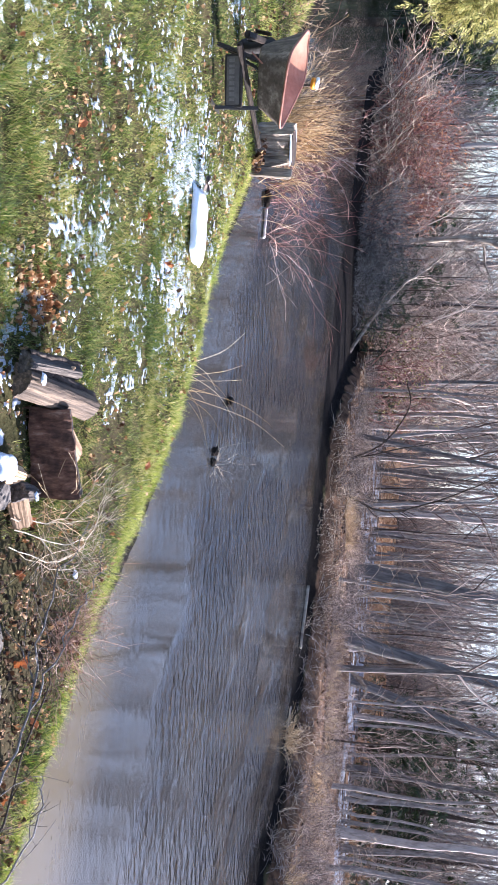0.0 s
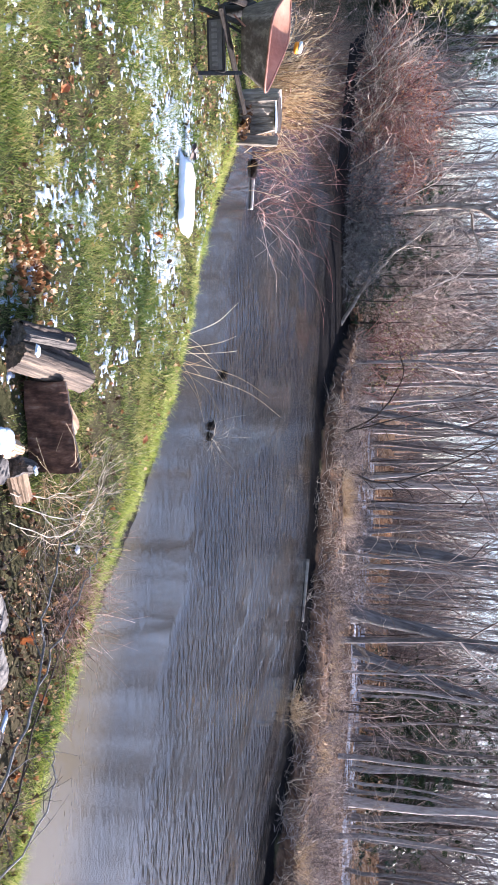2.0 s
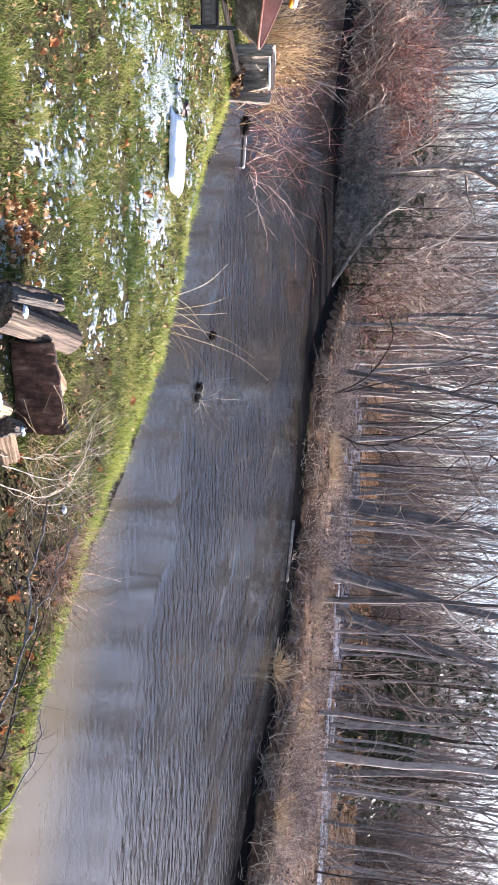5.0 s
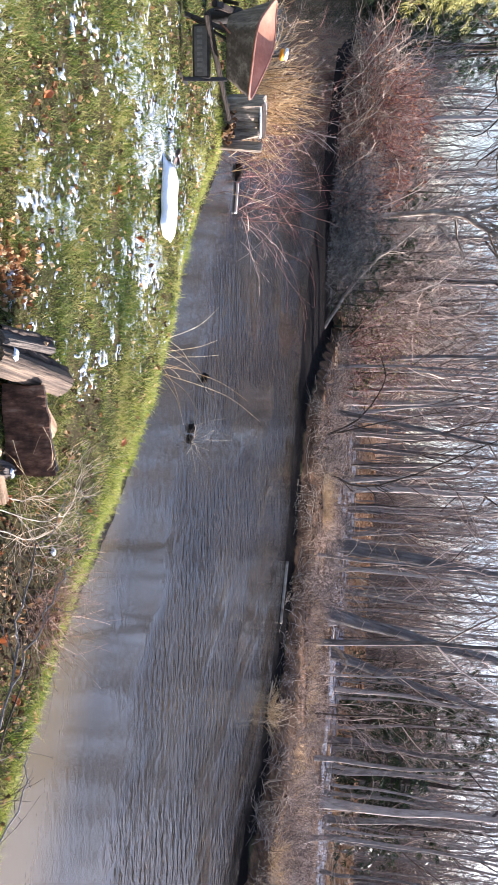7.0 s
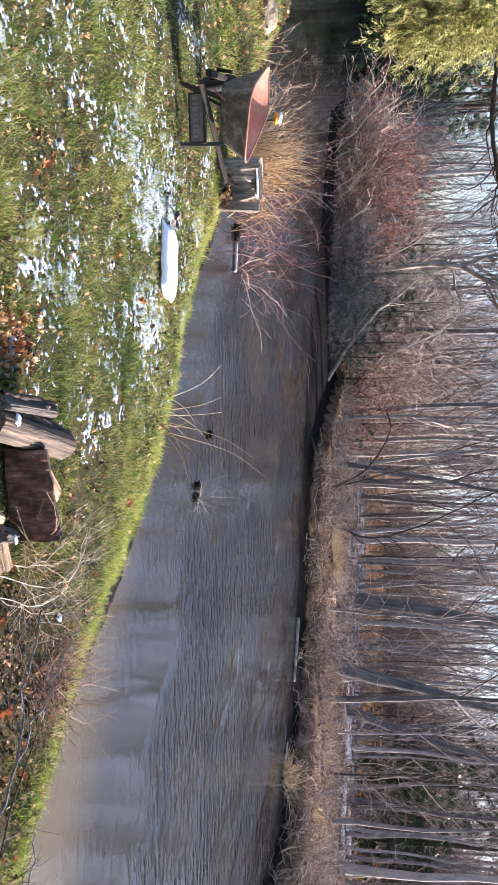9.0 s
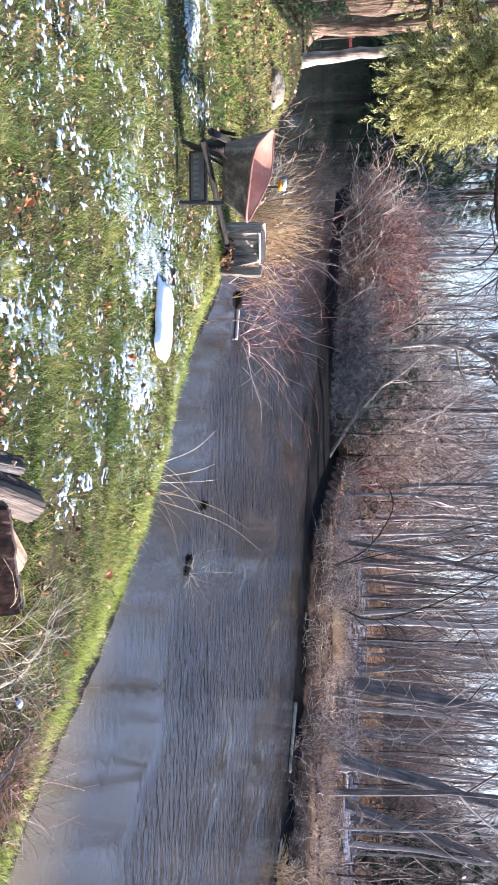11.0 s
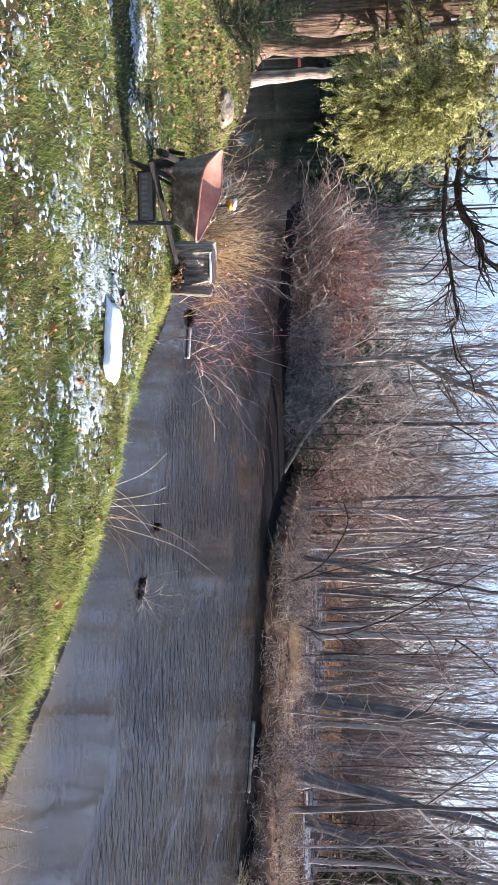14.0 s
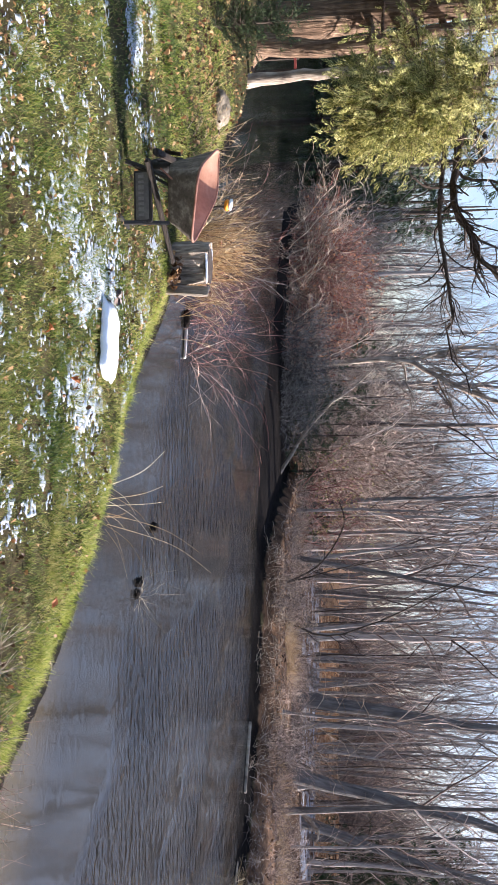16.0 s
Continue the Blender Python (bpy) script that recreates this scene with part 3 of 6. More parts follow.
def blades(x, y, h_lo, h_hi, w_lo, w_hi, simple=True, bank=False):
    z, dn, df = land(x, y)
    sn = np.clip(snow_at(x, y), 0, 1)
    bare = fbm(x, y, 0.45, 77)
    keep = (dn > -0.03) & (rng.uniform(size=len(x)) > sn * 0.05) & (bare + 0.45 * (vnoise(x, y, 0.09, 78) - 0.5) + rng.uniform(-0.2, 0.2, len(x)) > 0.24)
    edge = dn + 0.5 * (fbm(x, y, 0.5, 19) - 0.5) - 2.2 * smooth((y - 6.6) / 1.5) * (rng.uniform(size=len(x)) < 0.85)
    keep &= (edge + rng.uniform(-0.15, 0.15, len(x)) < 0.55) if bank else (edge + rng.uniform(-0.15, 0.15, len(x)) >= 0.5)
    soil = np.maximum(np.exp(-(((x - 0.45) / 0.42) ** 4 + ((y - 2.35) / 0.42) ** 4)), np.exp(-(((x - 1.25 - 0.35 * (y - 2.6)) / 0.42) ** 4 + ((y - 2.68) / 0.52) ** 4)))
    soil = np.maximum(soil, np.exp(-(((x - 1.75) / 0.5) ** 4 + ((y - 2.35) / 0.30) ** 4)))
    soil = np.maximum(soil, np.exp(-(((x + 0.06) / 0.10) ** 4 + ((y - 2.98) / 0.16) ** 4)))
    keep &= rng.uniform(size=len(x)) > 1.15 * soil
    x, y, z, dn = x[keep], y[keep], z[keep], dn[keep]
    n = len(x)
    h = rng.uniform(h_lo, h_hi, n) * (0.35 + 0.45 * vnoise(x, y, 0.35, 3) + 1.25 * vnoise(x, y, 0.085, 4) ** 2) * np.where(dn < 0.35, 1.3, 1.0)
    w = rng.uniform(w_lo, w_hi, n)
    face = rng.uniform(0, 2 * np.pi, n)
    lean_a = rng.uniform(0, 2 * np.pi, n)
    lean = h * rng.uniform(0.25, 1.3, n)
    side = np.stack([np.cos(face), np.sin(face), 0 * face], -1) * (w / 2)[:, None]
    root = np.stack([x, y, z - 0.008], -1)
    out = np.stack([np.cos(lean_a), np.sin(lean_a), 0 * face], -1) * lean[:, None]
    mid = root + out * 0.35 + np.array([0, 0, 1]) * (h * 0.62)[:, None]
    top = root + out + np.array([0, 0, 1]) * h[:, None]
    v = np.stack([root - side, root + side, mid + side * 0.7, mid - side * 0.7, top], 1)
    if simple:
        v = np.stack([root - side, root + side, top], 1)
        return v.reshape(-1, 3), np.arange(n)[:, None] * 3 + np.array([[0, 1, 2]])
    i = np.arange(n)[:, None] * 5
    return v.reshape(-1, 3), i + np.array([[0, 1, 2, 3]]), i + np.array([[3, 2, 4]])


def join(items):
    vs, fs, base = [], {}, 0
    for v, *faces in items:
        vs.append(v)
        for f in faces:
            fs.setdefault(f.shape[1], []).append(f + base)
        base += len(v)
    return np.concatenate(vs), [np.concatenate(f) for f in fs.values()]


ax, ay = lawn_points(300000, (-36, 54), (2.0, 4.6))
bx, by = lawn_points(400000, (-36, 52), (4.4, 13))
cx, cy = lawn_points(60000, (-44, -20), (8, 26))
ex, ey = rng.uniform(-9, 5, 150000), rng.uniform(-6, 3.0, 150000)
ez_ = (np.hypot(ex, ey + 0.1) < 2.1) | (np.abs(np.degrees(np.arctan2(ex, ey + 0.1)) - 9) > 44)
ex, ey = ex[ez_], ey[ez_]
wx, wy = rng.uniform(-3.9, 0.8, 60000), rng.uniform(2.3, 7.2, 60000)
wk = snow_at(wx, wy) > 0.15
wx, wy = wx[wk], wy[wk]
gv, gf = join([blades(wx, wy, 0.022, 0.05, 0.003, 0.0055), blades(ax, ay, 0.018, 0.05, 0.0022, 0.0042), blades(bx, by, 0.02, 0.052, 0.0036, 0.0065), blades(cx, cy, 0.05, 0.10, 0.007, 0.012), blades(ex, ey, 0.03, 0.07, 0.012, 0.02)])
tagged(new("grass", mesh_of("grass", gv, gf, M_GRASS)), "short green lawn grass with yellowed blades on the bank", "grass", kind="stuff")

gv, gf = join([blades(ax, ay, 0.022, 0.05, 0.0024, 0.0044, bank=True), blades(bx, by, 0.024, 0.056, 0.004, 0.007, bank=True)])
tagged(new("bank_grass", mesh_of("bank_grass", gv, gf, M_BANK_GRASS)), "bright yellow-green grass along the edge of the bank", "grass", kind="stuff")

# thin snow left lying in the grass
sx, sy = np.meshgrid(np.arange(-3.9, 0.8, 0.0095), np.arange(2.3, 7.2, 0.0095), indexing="ij")
sx = sx + rng.uniform(-0.004, 0.004, sx.shape)
sy = sy + rng.uniform(-0.004, 0.004, sy.shape)
ss = snow_at(sx, sy)
sz, sdn, _ = land(sx, sy)
sz = sz + np.where(ss > 0.25, 0.001 + 0.009 * np.clip(ss, 0, 1) * (0.2 + fbm(sx, sy, 0.022, 51)), -0.03)
si = np.arange(sx.size).reshape(sx.shape)
sq = np.stack([si[:-1, :-1], si[1:, :-1], si[1:, 1:], si[:-1, 1:]], -1).reshape(-1, 4)
live = ((ss > 0.25) & (sdn > 0.25)).ravel()
sq = sq[live[sq].sum(1) >= 2]
used = np.unique(sq)
remap = np.full(sx.size, -1)
remap[used] = np.arange(len(used))
tagged(new("snow_patches", mesh_of("snow_patches", np.stack([sx, sy, sz], -1).reshape(-1, 3)[used], [remap[sq]], M_OLD_SNOW, True)),
       "thin patches of melting snow between the blades of grass", "snow", kind="stuff")

LEAF_OUT = [(0, 0), (0.10, 0.12), (0.30, 0.24), (0.25, 0.38), (0.38, 0.54), (0.28, 0.66), (0.20, 0.84), (0, 1.0),
            (-0.20, 0.84), (-0.28, 0.66), (-0.38, 0.54), (-0.25, 0.38), (-0.30, 0.24), (-0.10, 0.12)]


def leaves(x, y, z, size, curl=0.35, flat=0.5):
    """Lobed dry leaves, folded at the midrib and tilted at random."""
    n = len(x)
    o = np.array(LEAF_OUT)
    spine = np.array([(0, 0.33), (0, 0.62)])
    pts = np.concatenate([o, spine])
    s = rng.uniform(*size, n)
    u = pts[None, :, 0] * s[:, None] * rng.uniform(0.7, 1.2, n)[:, None] * rng.uniform(0.55, 1.25, (n, 16)) + rng.normal(size=(n, 16)) * s[:, None] * 0.03
    v = (pts[None, :, 1] - 0.5) * s[:, None]
    c = rng.uniform(0.1, 1, n)[:, None] * curl
    w = np.abs(pts[None, :, 0]) * s[:, None] * c * 2 + (pts[None, :, 1] - 0.5) ** 2 * s[:, None] * c
    w = w + rng.normal(size=w.shape) * s[:, None] * 0.07 * curl + np.sin(pts[None, :, 1] * 5 + rng.uniform(0, 6, n)[:, None]) * s[:, None] * 0.13 * curl
    loc = np.stack([u, v, w], -1)
    rz, rx = rng.uniform(0, 2 * np.pi, n), rng.normal(size=n) * flat
    cx_, sx_ = np.cos(rx)[:, None], np.sin(rx)[:, None]
    a = np.stack([loc[..., 0], loc[..., 1] * cx_ - loc[..., 2] * sx_, loc[..., 1] * sx_ + loc[..., 2] * cx_], -1)
    cz_, sz_ = np.cos(rz)[:, None], np.sin(rz)[:, None]
    b = np.stack([a[..., 0] * cz_ - a[..., 1] * sz_, a[..., 0] * sz_ + a[..., 1] * cz_, a[..., 2]], -1)
    b += np.stack([x, y, z], -1)[:, None]
    i = np.arange(n)[:, None] * 16
    tri = [(0, 1, 14), (1, 2, 3), (1, 3, 14), (3, 4, 5), (3, 5, 15), (3, 15, 14), (5, 6, 15), (6, 7, 15),
           (0, 14, 13), (13, 11, 12), (13, 14, 11), (11, 9, 10), (11, 15, 9), (11, 14, 15), (9, 15, 8), (8, 15, 7)]
    f = (i[:, None] + np.array(tri)[None]).reshape(-1, 3)
    return b.reshape(-1, 3), f


PILE = (-0.12, 2.86)
lx, ly = lawn_points(5600, (-38, 48), (2.0, 17))
lz, ldn, _ = land(lx, ly)
keep = (ldn > 0.1) & (rng.uniform(size=len(lx)) < 0.2 + 0.8 * smooth((fbm(lx, ly, 0.9, 88) - 0.46) * 5) + 0.5 * smooth((ly - 8) / 2))
px_, py_ = rng.normal(PILE[0], 0.085, 130), rng.normal(PILE[1], 0.13, 130)
pz_ = land(px_, py_)[0]
qx_, qy_ = rng.normal(1.32, 0.34, 420), rng.normal(2.52, 0.26, 420)
qz_, qd_, _ = land(qx_, qy_)
qk = qd_ > 0.05
ux_, uy_ = rng.uniform(-7.5, -1.9, 1700), rng.uniform(6.8, 13, 1700)
uz_, ud_, _ = land(ux_, uy_)
uk_ = (ud_ > 0.2) & (rng.uniform(size=1700) < 0.25 + 0.75 * smooth((fbm(ux_, uy_, 0.9, 89) - 0.4) * 5))
lv, lf = join([leaves(ux_[uk_], uy_[uk_], uz_[uk_] + 0.03, (0.03, 0.07), 1.0, 0.6), leaves(lx[keep], ly[keep], lz[keep] + 0.010, (0.018, 0.040), 1.2, 0.8)])
tagged(new("fallen_leaves", mesh_of("fallen_leaves", lv, lf, M_LEAF)), "dry brown fallen leaves scattered over the grass", "leaves", kind="stuff")
v, f = leaves(qx_[qk], qy_[qk], qz_[qk] + rng.uniform(0.005, 0.03, qk.sum()), (0.014, 0.030), 1.3, 0.9)
tagged(new("shore_leaf_litter", mesh_of("shore_leaf_litter", v, [f], M_LITTER)), "dark broken leaf litter on the bare soil by the shore", "leaves", kind="stuff")

v, f = leaves(px_, py_, pz_ + rng.uniform(0.008, 0.03, 130), (0.022, 0.044), 1.3, 0.6)
tagged(new("leaf_pile", mesh_of("leaf_pile", v, [f], M_LEAF_TAN)), "small drift of tan and orange fallen leaves on the lawn", "leaves", kind="stuff")

# crumbled bits of leaf and straw deep in the lawn
kx, ky = lawn_points(22000, (-40, 52), (2.0, 16))
kz, kd, _ = land(kx, ky)
kk = (kd > 0.15) & (rng.uniform(size=len(kx)) < 0.10 + 0.9 * smooth((fbm(kx, ky, 0.8, 88) - 0.44) * 6) + 0.9 * smooth((ky - 6.8) / 2) + 0.15 * smooth((kx - 0.2) / 0.3) * (ky < 3.3))
kx, ky, kz = kx[kk], ky[kk], kz[kk] + rng.uniform(0.002, 0.018, kk.sum())
n = len(kx)
ka, ks = rng.uniform(0, 2 * np.pi, n), rng.uniform(0.005, 0.014, n) * np.clip(np.hypot(kx, ky) / 3.5, 0.9, 3.0)
kd_ = np.stack([np.cos(ka), np.sin(ka), rng.normal(size=n) * 0.5], -1) * ks[:, None]
ke = np.stack([-np.sin(ka), np.cos(ka), rng.normal(size=n) * 0.6], -1) * (ks * rng.uniform(0.25, 0.7, n))[:, None]
kc = np.stack([kx, ky, kz], -1)
kv = np.stack([kc - kd_, kc + ke, kc + kd_ + np.array([0, 0, 0.004]), kc - ke + np.array([0, 0, 0.006])], 1).reshape(-1, 3)
ki = np.arange(n)[:, None] * 4
tagged(new("leaf_crumbs", mesh_of("leaf_crumbs", kv, [ki + np.array([[0, 1, 2]]), ki + np.array([[0, 2, 3]])], M_BITS)), "crumbled brown leaf bits and straw in the lawn", "leaves", kind="stuff")

for x, y in ((0.885, 4.25), (1.81, 2.70), (2.02, 2.44), (1.44, 2.56), (1.07, 2.58), (0.86, 2.69), (-0.618, 4.20), (-0.93, 3.25), (-0.36, 4.62)):
    v, f = leaves(np.array([0.0]), np.array([0.0]), np.array([0.0]), (0.055, 0.075), 1.1, 0.35)
    ob = tagged(new("maple_leaf", mesh_of("maple_leaf", v, [f], M_RED_LEAF)), "rust-red fallen leaf lying on the grass", "leaf", "red leaves on the lawn")
    ob.matrix_basis = pose(x, y, ground_z(x, y) + 0.028)

# ---- far bank litter ----
fx, fy = rng.uniform(-14, 22, 22000), rng.uniform(9, 38, 22000)
fz, fdn, fdf = land(fx, fy)
fk = (fdf - shelf(fx) > 0.5) & (rng.uniform(size=len(fx)) < np.clip(18 / np.hypot(fx, fy), 0, 1) ** 1.5 * (0.2 + 0.7 * smooth((fbm(fx, fy, 1.6, 60) - 0.42) * 5)))
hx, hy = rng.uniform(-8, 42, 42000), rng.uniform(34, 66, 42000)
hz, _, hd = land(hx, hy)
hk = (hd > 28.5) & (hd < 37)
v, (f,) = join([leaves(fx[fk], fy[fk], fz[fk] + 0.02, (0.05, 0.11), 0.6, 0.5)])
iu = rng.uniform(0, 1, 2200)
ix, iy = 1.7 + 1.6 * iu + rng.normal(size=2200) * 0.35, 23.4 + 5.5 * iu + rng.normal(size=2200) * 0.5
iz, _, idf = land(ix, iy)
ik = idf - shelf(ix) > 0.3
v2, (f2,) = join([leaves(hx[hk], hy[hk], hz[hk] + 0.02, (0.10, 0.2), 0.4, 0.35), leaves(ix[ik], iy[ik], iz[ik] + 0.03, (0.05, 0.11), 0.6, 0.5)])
tagged(new("dry_leaf_litter", mesh_of("dry_leaf_litter", v2, [f2], M_LITTER_SUNLIT)), "drifts of dry orange-brown leaves on the wooded bank, sunlight in their colour", "leaves", kind="stuff")
tagged(new("leaf_litter", mesh_of("leaf_litter", v, [f], M_LITTER)), "brown leaf litter on the wooded far bank", "leaves", kind="stuff")


# ---- bare trees ----
def tree_meshes(seed, height, r0, limbs=12, twigs=9, lean=0.04, first=0.25, spread=(30, 70), fork=False):
    g = np.random.default_rng(seed)
    n = 12
    z = np.linspace(-0.15, height, n)
    off = np.cumsum(g.normal(size=(n, 2)) * 0.035, 0) * height / 8 + np.outer(z / height, g.normal(size=2) * lean * height)
    off -= off[0]
    p = np.stack([off[:, 0], off[:, 1], z], -1)[None]
    flare = 1 + 0.5 * np.exp(-np.linspace(0, 10, n))
    r = (r0 * (1 - 0.85 * np.linspace(0, 1, n) ** 1.1) * flare)[None]
    trunk = tubes([(p, r)], 8)
    batches = []
    l1 = sprout(p, r, limbs, g, (first, 0.97), (height * 0.14, height * 0.34), spread, 7, 0.34, 0.15, 0.5, 0.25, 0.006)
    l2 = sprout(*l1, twigs, g, (0.2, 0.98), (0.35, height * 0.13), (20, 60), 4, 0.3, 0.14, 0.5, 0.3, 0.0035)
    l3 = sprout(*l2, 1, g, (0.3, 0.98), (0.3, 0.8), (20, 55), 3, 0.2, 0.12, 0.6, 0.5, 0.0028)
    bv, bf = tubes([l1], 4)
    tv, tf = tubes([l2, l3], 3)
    return trunk, (bv, bf), (tv, tf)


def make_tree(name, seed, height, r0, bark, twig, label, group="", **kw):
    t, b, w = tree_meshes(seed, height, r0, **kw)
    top = tagged(new(name), label, "tree", group)
    part("trunk", mesh_of("trunk", t[0], [t[1]], bark, True), top)
    cv, cf = join([b, w])
    tagged(part("crown", mesh_of("crown", cv, cf, twig), top), kind="stuff")
    return top


def plant(thing, x, y, scale=1.0, rz=0.0, tilt=0.0, sink=0.05):
    thing.matrix_basis = Matrix.Translation((x, y, ground_z(x, y) - sink)) @ pose(0, 0, 0, tilt, 0, rz) @ Matrix.Diagonal((scale, scale, scale, 1))
    return thing


def copy_at(thing, x, y, scale, rz, tilt=0.0, sink=0.05):
    ob = copy_thing(thing, Matrix.Identity(4))
    return plant(ob, x, y, scale, rz, tilt, sink)


protos = [make_tree("bare_tree", 11, 11.5, 0.085, M_BARK, M_TWIG_BROWN, "slender bare grey-barked tree in the woods across the pond", "bare woodland trees", limbs=15, twigs=5),
          make_tree("bare_tree", 12, 13.0, 0.11, M_BARK, M_TWIG_BROWN, "tall bare grey-barked tree in the woods across the pond", "bare woodland trees", limbs=16, twigs=5, first=0.35),
          make_tree("bare_tree", 13, 9.0, 0.055, M_BARK, M_TWIG, "slender bare grey-barked tree in the woods across the pond", "bare woodland trees", limbs=14, twigs=6, lean=0.08),
          make_tree("bare_tree", 14, 10.0, 0.065, M_BARK, M_TWIG_BROWN, "slender bare grey-barked tree in the woods across the pond", "bare woodland trees", limbs=14, twigs=7, first=0.4),
          make_tree("sapling_tree", 15, 6.0, 0.028, M_BARK, M_TWIG, "thin bare sapling on the far bank", "bare saplings", limbs=12, twigs=4, first=0.2),
          make_tree("sapling_tree", 16, 5.0, 0.028, M_BARK_DARK, M_TWIG_BROWN, "thin dark bare sapling on the far bank", "bare saplings", limbs=11, twigs=4, first=0.3, lean=0.1)]
g = np.random.default_rng(21)
spots = []
for x, y in ((6.2, 26.5), (13.8, 22.0), (3.6, 24.5), (16.2, 21.5)):
    spots.append((x, y, 3 if len(spots) % 2 else 2))
tries = 0
while len(spots) < 118 and tries < 20000:
    tries += 1
    x, y = g.uniform(-12, 42), g.uniform(15, 54)
    df = land(np.array([x]), np.array([y]))[2][0]
    if df - float(shelf(np.array(x))) < 1.6 or x > 1.1 * y + 2 or math.hypot(x, y) < 19:
        continue
    # the clearing through which the low sun reaches lawn and shore
    along_sun, across_sun = x * 0.951 + y * 0.309, x * 0.309 - y * 0.951
    if -15 < across_sun < 2 and along_sun < 30:
        continue
    if min(math.hypot(x - a, y - b) for a, b, _ in spots) < 1.25:
        continue
    spots.append((x, y, int(g.choice([0, 1, 2, 3, 4, 5], p=[0.2, 0.14, 0.2, 0.18, 0.16, 0.12]))))
for _ in range(34):
    x, y = g.uniform(-11, 4), g.uniform(30, 50)
    if inland(x, y) > 4:
        spots.append((x, y, int(g.choice([0, 1, 2, 3]))))
# more crowns close together behind the left half of the bank, and slim poles in the open wood
for _ in range(30):
    x, y = g.uniform(-12, 1.2), g.uniform(27, 41)
    if inland(x, y) > 3:
        spots.append((x, y, int(g.choice([0, 1, 3, 3]))))
for _ in range(60):
    x, y = g.uniform(2, 26), g.uniform(26, 50)
    if inland(x, y) > 8 and not (-15 < x * 0.309 - y * 0.951 < 2):
        spots.append((x, y, int(g.choice([2, 3, 4, 2]))))
first_used = set()
for i, (x, y, k) in enumerate(spots):
    s, rz, tl = g.uniform(0.85, 1.3), g.uniform(0, 360), g.normal() * 1.8
    if k not in first_used:
        first_used.add(k)
        plant(protos[k], x, y, s, rz, tl)
    else:
        copy_at(protos[k], x, y, s, rz, tl)

for seed, x, y, h, r, rz, lean_ in ((17, 8.25, 26.2, 15.0, 0.20, 20, 8), (18, 9.9, 24.1, 15.0, 0.185, 140, 16), (19, 13.2, 28.2, 14.0, 0.15, 60, 14), (20, 2.2, 27.5, 14.0, 0.09, 200, 3)):
    big = make_tree("large_tree", seed, h, r, M_BARK_BIG, M_TWIG_BROWN, "thick dark bare tree standing in the woods across the pond", "large bare trees", limbs=12, twigs=6, first=0.4)
    big.matrix_basis = Matrix.Translation((x, y, ground_z(x, y) - 0.05)) @ pose(0, 0, 0, 0, lean_, 0) @ pose(0, 0, 0, 0, 0, rz)

# the woods beyond, too many to count
g = np.random.default_rng(33)
# the 200 from 62 to 320 degrees are unseen, added for the pond's reflections
aa_, dd_ = np.radians(np.concatenate([g.uniform(-40, 62, 1050), g.uniform(62, 320, 200)])), np.concatenate([g.uniform(46, 120, 1050), g.uniform(50, 100, 200)])
ax_, ay_ = dd_ * np.sin(aa_), dd_ * np.cos(aa_)
az_, an_, af_ = land(ax_, ay_)
cross_ = ax_ * 0.309 - ay_ * 0.951
ok_ = ((af_ > 1) | (an_ > 2)) & ~((cross_ > -50) & (cross_ < -28) & (ax_ > 12) & (ax_ * 0.951 + ay_ * 0.309 < 75) & (g.uniform(size=len(aa_)) < 0.15)) & ~((aa_ > -0.32) & (aa_ < 0.03) & (g.uniform(size=len(aa_)) < 0.5))
ax_, ay_, az_ = ax_[ok_], ay_[ok_], az_[ok_]
m = len(ax_)
hh = g.uniform(9, 17, m)
n = 5
P = np.zeros((m, n, 3))
for j in range(n):
    P[:, j] = np.stack([ax_, ay_, az_ - 0.2 + hh * j / (n - 1)], -1)
    P[:, j, :2] += np.cumsum(g.normal(size=(m, 2)), 1) * 0.12 * j
R = (g.uniform(0.04, 0.14, m)[:, None] * np.linspace(1, 0.25, n)[None])
L1 = sprout(P, R, 8, g, (0.12, 0.98), (1.5, 4.5), (25, 65), 3, 0.6, 0.12, 0.4, 0.3, 0.015)
L2 = sprout(*L1, 7, g, (0.1, 0.98), (0.8, 2.6), (20, 75), 2, 0.3, 0.2, 0.5, 0.5, 0.013)
ua_ = np.radians(np.concatenate([g.uniform(-12, 60, 900), g.uniform(-42, -10, 420)]))
ud_ = np.concatenate([g.uniform(46, 82, 900), g.uniform(38, 80, 420)])
ux_, uy_ = ud_ * np.sin(ua_), ud_ * np.cos(ua_)
uz_, un_, uf_ = land(ux_, uy_)
ok_ = (uf_ > 35) | ((ua_ < -0.2) & (uf_ > 0.5))
ux_, uy_, uz_ = ux_[ok_], uy_[ok_], uz_[ok_]
base = np.stack([ux_, uy_, uz_], -1)
SP = np.repeat(base[:, None], 2, 1)
SP[:, 1, 2] += 0.3
S1 = sprout(SP, np.full(SP.shape[:2], 0.03), 5, g, (0, 1), (2.0, 6.0), (5, 40), 5, 0.3, 0.1, 0.7, 0.3, 0.016)
S2 = sprout(*S1, 4, g, (0.15, 0.98), (0.8, 2.0), (20, 60), 3, 0.3, 0.12, 0.6, 0.5, 0.012)
v, f = tubes([(P, R), L1, L2, S1, S2], 3)
tagged(new("far_woods", mesh_of("far_woods", v, [f], M_BARK)), "bare grey-brown woodland in the distance", "woods", kind="stuff")


